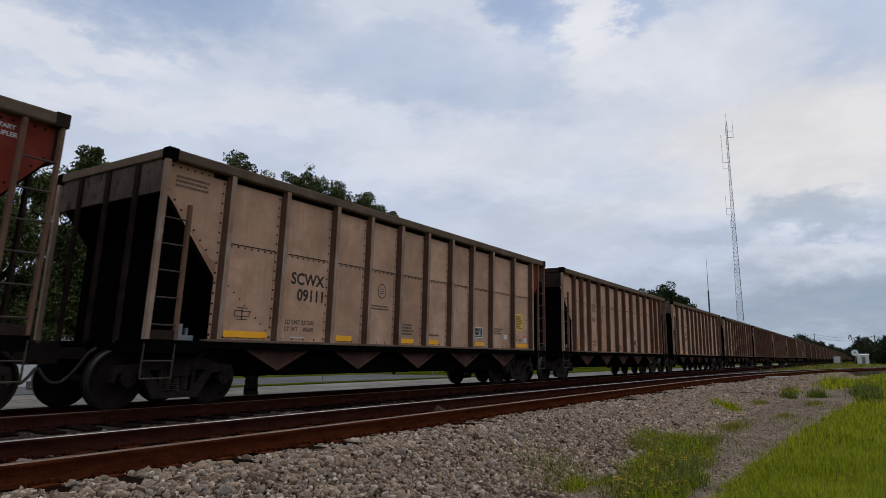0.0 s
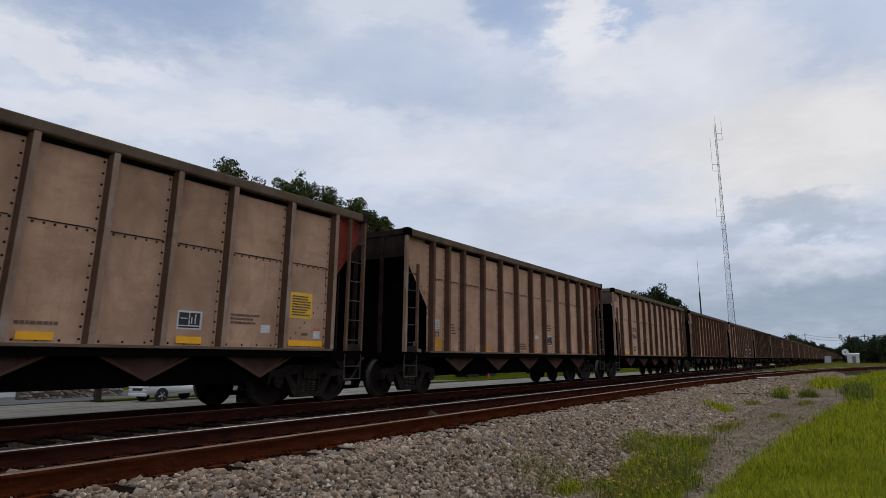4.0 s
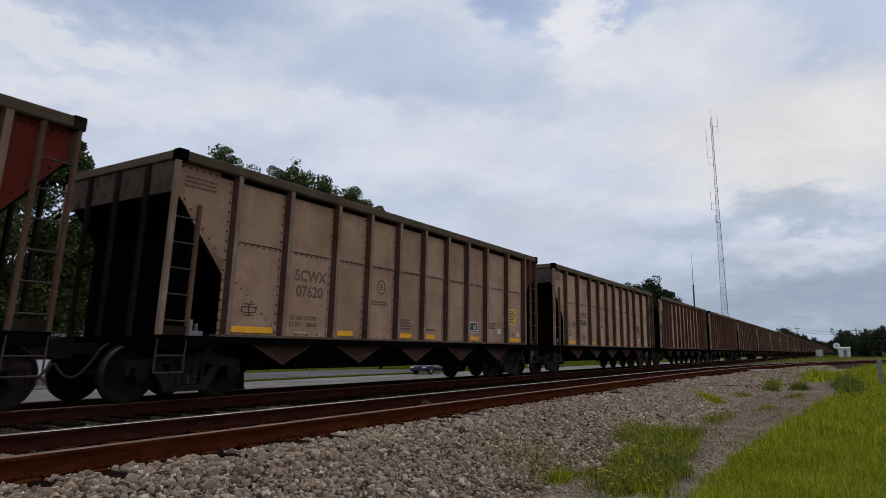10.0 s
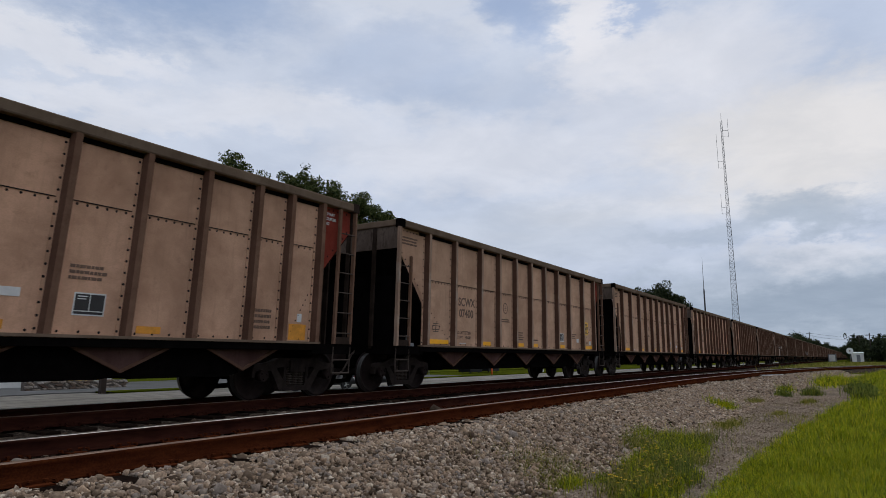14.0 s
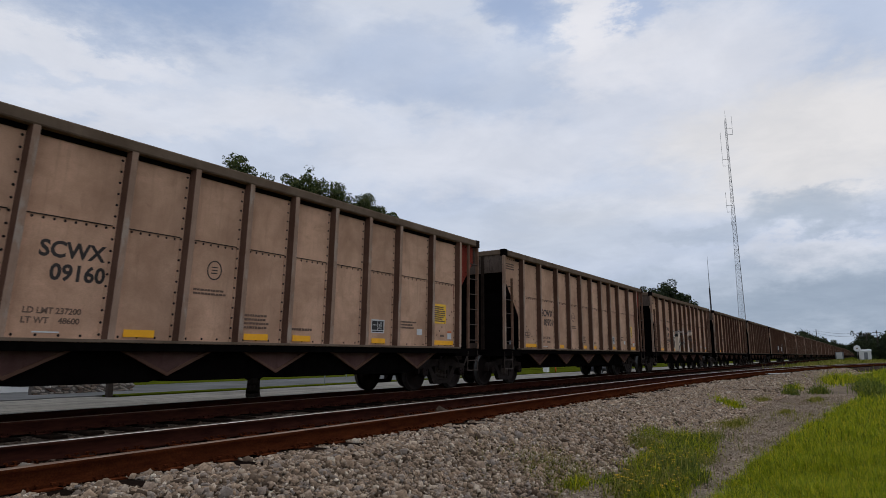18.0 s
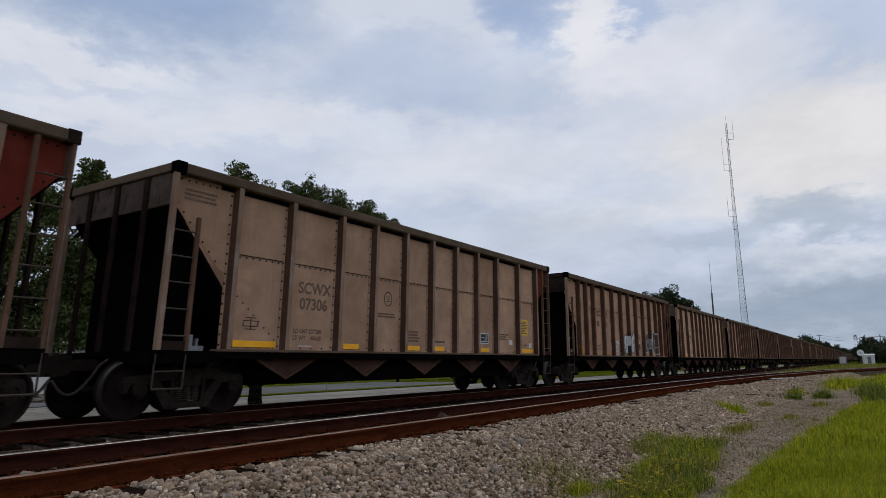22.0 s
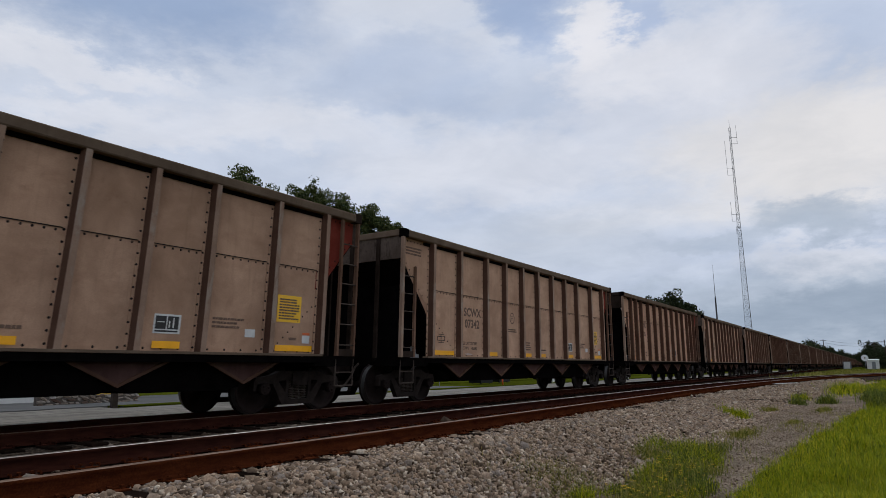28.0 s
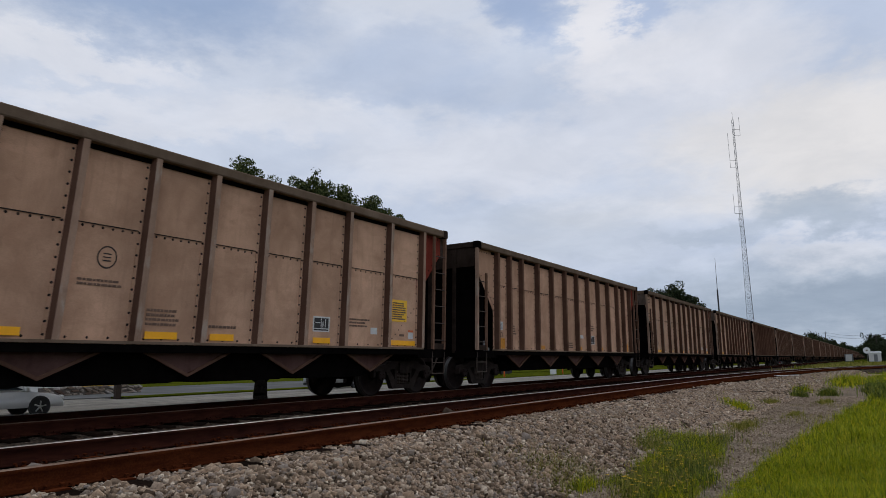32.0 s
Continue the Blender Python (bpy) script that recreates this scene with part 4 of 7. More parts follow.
def rib_bm(u):
    """A hat-shaped side post."""
    bm = bmesh.new()
    prof = [(u - 0.05, FACE - 0.012), (u + 0.002, FACE - 0.012), (u + 0.012, -HALF + 0.012), (u + RIB_W - 0.012, -HALF + 0.012), (u + RIB_W - 0.002, FACE - 0.012),
            (u + RIB_W + 0.05, FACE - 0.012), (u + RIB_W + 0.05, FACE + 0.004), (u - 0.05, FACE + 0.004)]
    a = [bm.verts.new((x, y, SILL)) for x, y in prof]
    b = [bm.verts.new((x, y, EAVE)) for x, y in prof]
    n = len(prof)
    bm.faces.new(a), bm.faces.new(b[::-1])
    for i in range(n):
        # both flanks take the brown with shade in it, the front its own paint
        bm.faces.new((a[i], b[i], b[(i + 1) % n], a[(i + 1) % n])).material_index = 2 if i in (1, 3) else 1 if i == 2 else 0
    bmesh.ops.recalc_face_normals(bm, faces=bm.faces[:])
    return bm


def panel_bm(x0, x1, seam):
    return boxes((x0, x1, FACE - 0.006, FACE + 0.004, seam - 0.03, EAVE), (x0, x1, FACE + 0.0045, FACE + 0.012, SILL, seam))


def end_panel_bm(left):
    pts = [(0.06, EAVE), (1.25, EAVE), (1.25, 2.36), (1.10, 2.42), (0.14, 3.38), (0.06, 3.38)]
    if not left:
        pts = [(LENGTH - x + (0.13 if x > 1 else 0), z) for x, z in pts]
    bm = bmesh.new()
    prism(bm, pts, FACE - 0.004, FACE + 0.006)
    bmesh.ops.recalc_face_normals(bm, faces=bm.faces[:])
    return bm


def ladder(car, left, kind):
    a, b = (0.0, 0.5) if left else (LENGTH - 0.08, LENGTH - 0.58)
    top = 3.2 if left else 3.86
    post = "rib_paint" if left else "rib_rust"
    wide = 0.08 if left else 0.05
    root = part("ladder", boxes((a, a + wide, -HALF + 0.01, -HALF + 0.09, 1.06, EAVE)), post, car, "steel side ladder")
    part("ladder_stile", boxes((b, b + 0.06, -HALF + 0.01, -HALF + 0.07, 1.06, top)), "rib_rust", root)
    z = 1.28
    while z < top - 0.25:
        bm = bmesh.new()
        bar(bm, (min(a, b) + 0.03, -HALF + 0.03, z), (max(a, b) + 0.05, -HALF + 0.03, z), 0.014, 6)
        part("rung", bm, "rung_steel", root)
        z += 0.415
    lo, hi = min(a, b) + 0.03, max(a, b) + 0.05
    bm = bmesh.new()
    y = -HALF + 0.05
    tube(bm, [(lo, y, 1.0), (lo, y, 0.48), (hi, y, 0.48), (hi, y, 1.0)], 0.016)
    tube(bm, [(lo, y, 0.74), (hi, y, 0.74)], 0.014)
    part("step", bm, "rung_steel", root)


def wheel_bm():
    """A pair of wheels on their axle, which lies along y."""
    bm = bmesh.new()
    n = 28
    for s in (-1, 1):
        prof = [(0.0, 0.84), (0.10, 0.84), (0.12, 0.795), (0.30, 0.755), (0.395, 0.765), (0.40, 0.815), (WHEEL_R - 0.006, 0.815), (WHEEL_R, 0.80), (WHEEL_R, 0.715), (WHEEL_R + 0.026, 0.70),
                (WHEEL_R + 0.026, 0.68), (0.40, 0.675), (0.38, 0.70), (0.14, 0.69), (0.09, 0.67)]
        rings = []
        for r, y in prof:
            rings.append([bm.verts.new((r * math.cos(2 * math.pi * k / n), s * y, r * math.sin(2 * math.pi * k / n))) for k in range(n)] if r else None)
        c = bm.verts.new((0, s * 0.84, 0))
        for k in range(n):
            bm.faces.new((c, rings[1][k], rings[1][(k + 1) % n]))
        for i in range(1, len(prof) - 1):
            for k in range(n):
                f = bm.faces.new((rings[i][k], rings[i + 1][k], rings[i + 1][(k + 1) % n], rings[i][(k + 1) % n]))
                f.smooth = True
                f.material_index = 1 if i in (6, 7) else 0
    bar(bm, (0, -1.08, 0), (0, 1.08, 0), 0.08, 12)
    for s in (-1, 1):
        bar(bm, (0, s * 1.0, 0), (0, s * 1.13, 0), 0.115, 10)
        for k in range(3):
            a = k * 2.094
            bar(bm, (0.065 * math.cos(a), s * 1.12, 0.065 * math.sin(a)), (0.065 * math.cos(a), s * 1.15, 0.065 * math.sin(a)), 0.022, 6)
    bmesh.ops.recalc_face_normals(bm, faces=bm.faces[:])
    return bm


def frame_bm():
    """A cast truck side frame seen from the side, with its two windows."""
    bm = bmesh.new()
    y0, y1 = -1.06, -0.94
    for pts in ([(-1.12, 0.56), (-1.08, 0.66), (-0.72, 0.70), (-0.5, 0.78), (0.5, 0.78), (0.72, 0.70), (1.08, 0.66), (1.12, 0.56), (0.66, 0.54), (0.45, 0.60), (-0.45, 0.60), (-0.66, 0.54)],
                [(-0.70, 0.60), (-0.56, 0.62), (-0.24, 0.26), (-0.30, 0.15), (-0.42, 0.17)],
                [(0.70, 0.60), (0.42, 0.17), (0.30, 0.15), (0.24, 0.26), (0.56, 0.62)],
                [(-0.42, 0.15), (0.42, 0.15), (0.36, 0.25), (-0.36, 0.25)],
                [(-0.33, 0.25), (-0.26, 0.25), (-0.26, 0.62), (-0.33, 0.62)], [(0.26, 0.25), (0.33, 0.25), (0.33, 0.62), (0.26, 0.62)],
                [(-1.12, 0.42), (-1.06, 0.42), (-1.02, 0.58), (-1.12, 0.58)], [(1.12, 0.42), (1.12, 0.58), (1.02, 0.58), (1.06, 0.42)]):
        prism(bm, pts, y0, y1)
    bmesh.ops.recalc_face_normals(bm, faces=bm.faces[:])
    return bm


def spring_bm():
    """One coil of the truck's spring nest, from its seat up."""
    bm = bmesh.new()
    n, rings = 10, []
    for k in range(21):
        r = 0.052 + 0.028 * (k % 2)
        rings.append([bm.verts.new((r * math.cos(2 * math.pi * i / n), r * math.sin(2 * math.pi * i / n), 0.25 + k * 0.0165 + 0.012 * i / n)) for i in range(n)])
    for a, b in zip(rings, rings[1:]):
        for i in range(n):
            bm.faces.new((a[i], a[(i + 1) % n], b[(i + 1) % n], b[i]))
    return bm


def coupler_bm(left):
    s, x = (-1, 0.0) if left else (1, LENGTH)
    bm = bmesh.new()
    xs = sorted((x, x + s * 0.5))
    box(bm, xs[0], xs[1], -0.11, 0.11, 0.76, 0.94)
    e = x + s * 0.78
    prism(bm, [(x + s * 0.46, 0.70), (e - s * 0.06, 0.68), (e, 0.74), (e, 0.98), (e - s * 0.06, 1.04), (x + s * 0.46, 1.0)], -0.17, 0.12)
    bmesh.ops.recalc_face_normals(bm, faces=bm.faces[:])
    return bm


def hose_bm(left):
    s, x = (-1, 0.0) if left else (1, LENGTH)
    bm = bmesh.new()
    pts = [(x + s * (0.1 + 0.66 * k / 8), -0.36 + 0.1 * k / 8, 0.86 - 0.55 * math.sin(math.pi * min(1.0, k / 8 * 1.05) * 0.62) + 0.28 * (k / 8) ** 3) for k in range(9)]
    pts = [Vector(p) for p in [(pts[0][0] - s * 0.12, pts[0][1], pts[0][2] + 0.08)] + pts]
    rings = []
    for i, p in enumerate(pts):
        t = (pts[min(i + 1, len(pts) - 1)] - pts[max(i - 1, 0)]).normalized()
        a = t.cross(Vector((0, 1, 0))).normalized() * 0.025
        b = t.cross(a)
        rings.append([bm.verts.new(p + a * math.cos(k * 0.7854) + b * math.sin(k * 0.7854)) for k in range(8)])
    for q, r in zip(rings, rings[1:]):
        for k in range(8):
            bm.faces.new((q[k], q[(k + 1) % 8], r[(k + 1) % 8], r[k])).smooth = True
    bm.faces.new(rings[0]), bm.faces.new(rings[-1])
    bmesh.ops.recalc_face_normals(bm, faces=bm.faces[:])
    return bm


def mark(car, name, mat, x0, x1, z0, z1, label="", d=0.0):
    return part(name, boxes((x0, x1, FACE - 0.010 - d, FACE - 0.006 - d, z0, z1)), mat, car, label)


def mark_low(car, name, mat, x0, x1, z0, z1, label="", d=0.0):
    """On the lower sheet, which lies a little deeper."""
    return part(name, boxes((x0, x1, FACE - 0.0015 - d, FACE + 0.003 - d, z0, z1)), mat, car, label)


def lines(car, name, mat, x0, x1, z0, z1, rows, seed, d=0.0):
    """Writing too small to read: rows of short bars."""
    r = random.Random(seed)
    bm = bmesh.new()
    step = (z1 - z0) / rows
    for k in range(rows):
        z = z0 + k * step
        x = x0
        end = x1 - r.uniform(0, 0.25) * (x1 - x0)
        while x < end:
            w = r.uniform(0.04, 0.12) * (x1 - x0) + 0.01
            box(bm, x, min(x + w, x1), FACE - 0.0035 - d, FACE + 0.001 - d, z, z + step * 0.55)
            x += w + 0.012
    return tagged(part(name, bm, mat, car, "rows of small unreadable lettering"), kind="stuff")


def hopper(kind, full=True):
    """A steel coal hopper car; x from its leading end, rail top at z = 0."""
    paint = "tan_paint" if kind == "A" else "brown_paint"
    car = new("hopper_car")
    ribs = RIBS[kind]
    # side sheets and posts on the near side
    for u, v in zip(ribs, ribs[1:]):
        part("panel", panel_bm(u + RIB_W + 0.045, v - 0.045, SEAMS[kind]), paint, car)
    part("panel", end_panel_bm(True), paint, car)
    red = part("end_panel", end_panel_bm(False), "red_paint", car, "red painted end panel")
    for u in ribs:
        part("rib", rib_bm(u), [paint, "rib_paint" if kind == "A" else "rib_rust", "flank_shade_brown"], car)
    # the far side in one sheet
    bm = bmesh.new()
    prof = [(1.0, -FACE)]
    for u in ribs:
        prof += [(u, -FACE), (u + 0.01, HALF - 0.01), (u + RIB_W - 0.01, HALF - 0.01), (u + RIB_W, -FACE)]
    prof += [(LENGTH - 1.0, -FACE), (LENGTH - 1.0, -FACE - 0.012), (1.0, -FACE - 0.012)]
    a, b = [bm.verts.new((x, y, SILL)) for x, y in prof], [bm.verts.new((x, y, EAVE)) for x, y in prof]
    for i in range(len(prof)):
        k = (i + 1) % len(prof)
        bm.faces.new((a[i], a[k], b[k], b[i]))
    bmesh.ops.recalc_face_normals(bm, faces=bm.faces[:])
    part("side_sheet", bm, paint, car)
    for left in (True, False):
        part("panel", flip(end_panel_bm(left)), paint, car)
    # rim
    for s in (-1, 1):
        y = sorted((s * HALF, s * (HALF - 0.24)))
        bm = boxes((0.12, LENGTH - 0.12, y[0], y[1], EAVE, TOP), bevel=0.02)
        part("top_rail", bm, "rim_paint", car, "dusty steel top rail")
    # added black strip that stands for the shadow under the rim
    part("top_angle", boxes((1.0, LENGTH - 1.0, FACE - 0.03, FACE - 0.02, EAVE - 0.075, EAVE + 0.01)), "underframe", car)
    for x in (0.0, LENGTH - 0.13):
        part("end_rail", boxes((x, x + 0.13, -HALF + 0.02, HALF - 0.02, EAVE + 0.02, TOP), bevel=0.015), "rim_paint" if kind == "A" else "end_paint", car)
        for s in (-1, 1):
            y = sorted((s * (HALF + 0.006), s * (HALF - 0.16)))
            x0 = x - 0.006 if x == 0 else x - 0.06
            part("corner_cap", boxes((x0, x0 + 0.2, y[0], y[1], EAVE - 0.02, TOP + 0.012), bevel=0.012), "underframe" if x == 0 else "end_paint", car, "black corner cap")
    # ends: top sheet, posts, slope sheets
    for left in (True, False):
        x = 0.05 if left else LENGTH - 0.09
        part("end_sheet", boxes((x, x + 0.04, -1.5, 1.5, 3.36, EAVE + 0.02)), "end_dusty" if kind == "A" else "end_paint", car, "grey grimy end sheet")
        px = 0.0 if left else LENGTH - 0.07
        # added black plate in place of the deep shade below the slope sheet
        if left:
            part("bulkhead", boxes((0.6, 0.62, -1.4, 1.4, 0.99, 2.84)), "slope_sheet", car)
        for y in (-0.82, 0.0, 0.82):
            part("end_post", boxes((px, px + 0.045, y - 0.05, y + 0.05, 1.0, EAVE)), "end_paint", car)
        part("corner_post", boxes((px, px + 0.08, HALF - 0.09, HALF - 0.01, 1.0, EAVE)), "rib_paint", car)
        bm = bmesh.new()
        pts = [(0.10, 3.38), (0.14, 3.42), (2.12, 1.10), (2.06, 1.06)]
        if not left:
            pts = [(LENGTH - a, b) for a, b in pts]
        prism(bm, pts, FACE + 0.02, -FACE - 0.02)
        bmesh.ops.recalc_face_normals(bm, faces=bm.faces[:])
        part("slope_sheet", bm, "slope_sheet", car, "slope sheet blackened as if in shade")
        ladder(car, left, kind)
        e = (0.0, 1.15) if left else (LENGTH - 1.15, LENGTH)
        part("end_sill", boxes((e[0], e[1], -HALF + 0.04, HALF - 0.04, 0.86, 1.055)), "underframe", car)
        p = (0.09, 0.5) if left else (LENGTH - 0.52, LENGTH - 0.09)
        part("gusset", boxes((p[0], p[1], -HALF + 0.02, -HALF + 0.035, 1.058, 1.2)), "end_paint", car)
        part("coupler", coupler_bm(left), "wheel_steel", car, "rusty cast coupler")
        part("brake_hose", hose_bm(left), "rung_steel", car)
    # sills and hopper pockets
    for s in (-1, 1):
        y = sorted((s * (HALF - 0.02), s * (HALF - 0.26)))
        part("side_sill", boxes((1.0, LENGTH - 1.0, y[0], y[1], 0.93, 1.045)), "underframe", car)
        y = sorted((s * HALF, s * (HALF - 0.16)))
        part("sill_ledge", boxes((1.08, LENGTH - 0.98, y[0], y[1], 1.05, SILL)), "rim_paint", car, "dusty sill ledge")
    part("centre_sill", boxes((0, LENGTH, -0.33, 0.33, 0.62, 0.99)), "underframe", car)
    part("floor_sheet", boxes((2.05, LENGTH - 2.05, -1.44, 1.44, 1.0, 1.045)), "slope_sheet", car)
    for k, u in enumerate(APEX):
        w = 0.82
        bm = bmesh.new()
        prism(bm, [(u - w, 0.95), (u + w, 0.95), (u, 0.60)], -1.36, -1.33)
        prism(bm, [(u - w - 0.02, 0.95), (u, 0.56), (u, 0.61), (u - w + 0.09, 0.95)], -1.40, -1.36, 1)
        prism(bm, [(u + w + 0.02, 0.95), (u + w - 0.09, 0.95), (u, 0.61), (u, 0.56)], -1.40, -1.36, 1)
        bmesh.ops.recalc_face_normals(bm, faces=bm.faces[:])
        part("hopper_side", bm, ["hopper_paint", "flank_shade_brown"], car, "rusty triangular hopper side plate")
    for u, v in zip(APEX, APEX[1:]):
        bm = bmesh.new()
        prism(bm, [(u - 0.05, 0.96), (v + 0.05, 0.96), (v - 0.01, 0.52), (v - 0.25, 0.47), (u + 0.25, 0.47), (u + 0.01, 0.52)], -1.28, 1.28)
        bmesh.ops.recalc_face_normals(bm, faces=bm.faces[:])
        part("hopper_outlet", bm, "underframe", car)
    bm = bmesh.new()
    bar(bm, (2.3, -0.95, 0.62), (3.0, -0.95, 0.62), 0.16, 12)
    part("air_tank", bm, "underframe", car)
    # trucks
    wb = finish(wheel_bm(), "wheelset", ["wheel_steel", "tread_steel"])
    fr, fl = finish(frame_bm(), "side_frame", "cast_steel"), finish(flip(frame_bm()), "side_frame", "cast_steel")
    sp = finish(spring_bm(), "spring", "rung_steel")
    for c in TRUCK:
        t = part("truck", boxes((-0.2, 0.2, -1.1, 1.1, 0.5, 0.74), (-0.3, 0.3, -0.35, 0.35, 0.6, 0.86)), "cast_steel", car, "cast steel two-axle truck", pose(c, 0, 0))
        for me in (fr, fl):
            put("side_frame", me, t)
        if full:
            for x in (-0.16, 0.0, 0.16):
                put("spring", sp, t, m=pose(x, -1.0, 0))
        for dx in (-0.889, 0.889):
            put("wheelset", wb, t, m=pose(dx, 0, WHEEL_R))
    if not full:
        return car
    # rivets of the near side
    bm = bmesh.new()
    for u in ribs:
        for x in (u - 0.035, u + RIB_W + 0.035):
            dots(bm, [(x, SILL + 0.07 + k * 0.172) for k in range(16)], y=FACE - 0.012)
    for u, v in zip(ribs, ribs[1:]):
        n = max(4, round((v - u - 0.3) / 0.15))
        xs = [u + 0.26 + (v - u - 0.4) * k / (n - 1) for k in range(n)]
        dots(bm, [(x, SEAMS[kind] - 0.065) for x in xs], y=FACE + 0.004)
        # dark strip along the lap: rust, and the upper sheet's shadow painted in
        box(bm, u + RIB_W + 0.05, v - 0.05, FACE - 0.0085, FACE - 0.0055, SEAMS[kind] - 0.034, SEAMS[kind] - 0.019)
        dots(bm, [(x, EAVE - 0.06) for x in xs], y=FACE - 0.004)
        dots(bm, [(x, SILL + 0.045) for x in xs[::2]], y=FACE + 0.004)
    for left in (True, False):
        f = (lambda x: x) if left else (lambda x: LENGTH - x)
        dots(bm, [(f(0.22 + 0.14 * k), EAVE - 0.06) for k in range(7)], y=FACE - 0.004)
        dots(bm, [(f(0.18 + 0.14 * k), 3.42 - 0.145 * k) for k in range(7)], y=FACE - 0.004)
        a, b = (ribs[0] + 0.28, ribs[1] - 0.12) if left else (ribs[-1] - 0.12, ribs[-2] + 0.35)
        dots(bm, [(a + (b - a) * k / 7, 2.0 - 0.72 * k / 7) for k in range(8)], r=0.02, y=FACE + 0.004)
    tagged(part("rivets", bm, "rivet", car, "rows of dark rivets, and a line of rust and painted shadow along the lap"), kind="stuff")
    # valve cluster at the leading end
    bm = boxes((0.62, 0.98, -1.4, -1.2, 1.06, 1.14), (0.70, 0.78, -1.38, -1.28, 1.14, 1.32), (0.86, 0.90, -1.36, -1.3, 1.14, 1.26))
    part("valve", bm, "galvanised", car, "small pale brake valve")
    # common marks
    if kind == "A":
        for x0, x1 in ((ribs[0] + 0.24, ribs[1] - 0.1), (ribs[2] + 0.32, ribs[2] + 0.82), (ribs[4] + 0.25, ribs[4] + 0.8), (ribs[5] + 0.28, ribs[5] + 0.76), (ribs[7] + 0.38, ribs[7] + 0.86), (ribs[9] + 0.27, ribs[10] - 0.08)):
            mark_low(car, "reflector_strip", "yellow_mark", x0, x1, 1.135, 1.245, "yellow reflective strip", 0.022)
        x = ribs[7] + 0.38
        pl = mark_low(car, "placard", "white_mark", x, x + 0.47, 1.36, 1.66, "white-bordered black placard")
        part("placard_field", boxes((x + 0.03, x + 0.215, FACE - 0.005, FACE - 0.002, 1.43, 1.63), (x + 0.235, x + 0.43, FACE - 0.005, FACE - 0.002, 1.43, 1.63), (x + 0.03, x + 0.43, FACE - 0.005, FACE - 0.002, 1.385, 1.41)), "black_mark", pl)
        part("placard_line", boxes((x + 0.26, x + 0.28, FACE - 0.008, FACE - 0.0055, 1.45, 1.56), (x + 0.33, x + 0.35, FACE - 0.008, FACE - 0.0055, 1.45, 1.61), (x + 0.06, x + 0.18, FACE - 0.008, FACE - 0.0055, 1.53, 1.545)), "white_mark", pl)
        x = ribs[9] + 0.28
        sg = mark_low(car, "notice", "sign_yellow", x, x + 0.6, 1.67, 2.17, "yellow notice with small black lettering")
        lines(sg, "notice_lettering", "dark_spray", x + 0.05, x + 0.55, 1.72, 2.13, 8, 3, 0.003)
        mark_low(car, "tag", "white_mark", ribs[8] + 1.0, ribs[8] + 1.22, 1.36, 1.5, "small white tag")
        lines(car, "tag_lettering", "faint_stencil", ribs[8] + 0.3, ribs[8] + 0.95, 1.5, 1.7, 3, 5)
        mark_low(car, "tag", "white_mark", ribs[10] - 0.33, ribs[10] - 0.14, 1.29, 1.44, "small white tag under orange header")
        mark_low(car, "tag_header", "orange_tag", ribs[10] - 0.33, ribs[10] - 0.14, 1.444, 1.49)
        mark_low(car, "plate", "faint_stencil", ribs[9] + 0.62, ribs[9] + 0.8, 1.34, 1.39)
        # roundel
        bm = bmesh.new()
        n, cx, cz = 28, ribs[3] + 0.68, 2.28
        for k in range(n):
            a, b = 2 * math.pi * k / n, 2 * math.pi * (k + 1) / n
            prism(bm, [(cx + r * math.cos(t) * 0.9, cz + r * math.sin(t)) for r, t in ((0.165, a), (0.165, b), (0.145, b), (0.145, a))], FACE - 0.0015, FACE + 0.003)
        for dz in (-0.05, 0.0, 0.05):
            box(bm, cx - 0.06, cx + 0.06, FACE - 0.0015, FACE + 0.003, cz + dz - 0.008, cz + dz + 0.008)
        bmesh.ops.recalc_face_normals(bm, faces=bm.faces[:])
        part("roundel", bm, "stencil", car, "dark stencilled ring")
        lines(car, "small_lettering", "faint_stencil", ribs[3] + 0.3, ribs[3] + 0.95, 1.86, 1.98, 2, 8)
        lines(car, "small_lettering", "faint_stencil", ribs[4] + 0.25, ribs[4] + 0.85, 1.34, 1.62, 4, 9)
        lines(car, "small_lettering", "faint_stencil", ribs[5] + 0.25, ribs[5] + 0.85, 1.34, 1.42, 1, 10)
        lines(car, "small_lettering", "faint_stencil", 0.3, 1.0, 3.5, 3.72, 3, 11, 0.008)
        mark_low(car, "white_bar", "white_mark", ribs[1] + 0.5, ribs[1] + 0.85, 1.165, 1.185)
        # printed symbol
        bm = bmesh.new()
        x = ribs[0] + 0.45
        for a in ((x, x + 0.34, 1.49, 1.505), (x, x + 0.34, 1.585, 1.6), (x, x + 0.015, 1.49, 1.6), (x + 0.325, x + 0.34, 1.49, 1.6), (x + 0.16, x + 0.18, 1.44, 1.64), (x + 0.05, x + 0.29, 1.64, 1.655), (x + 0.05, x + 0.29, 1.44, 1.455)):
            box(bm, a[0], a[1], FACE - 0.0015, FACE + 0.003, a[2], a[3])
        part("symbol", bm, "stencil", car, "dark stencilled box symbol")
        lettered = (ribs[1] + 0.42, ribs[1] + 1.3)
    else:
        mark_low(car, "painted_patch", "orange_mark", ribs[0] + 0.2, ribs[1] - 0.09, 1.12, 1.42, "faded orange painted patch")
        mark_low(car, "painted_patch", "orange_mark", ribs[3] + 0.25, ribs[3] + 0.75, 1.13, 1.25, "faded orange painted patch")
        mark_low(car, "painted_patch", "orange_mark", ribs[6] + 0.2, ribs[6] + 0.68, 1.14, 1.26, "faded orange painted patch")
        mark_low(car, "painted_patch", "orange_mark", ribs[8] + 0.27, ribs[8] + 0.68, 1.14, 1.25, "faded orange painted patch")
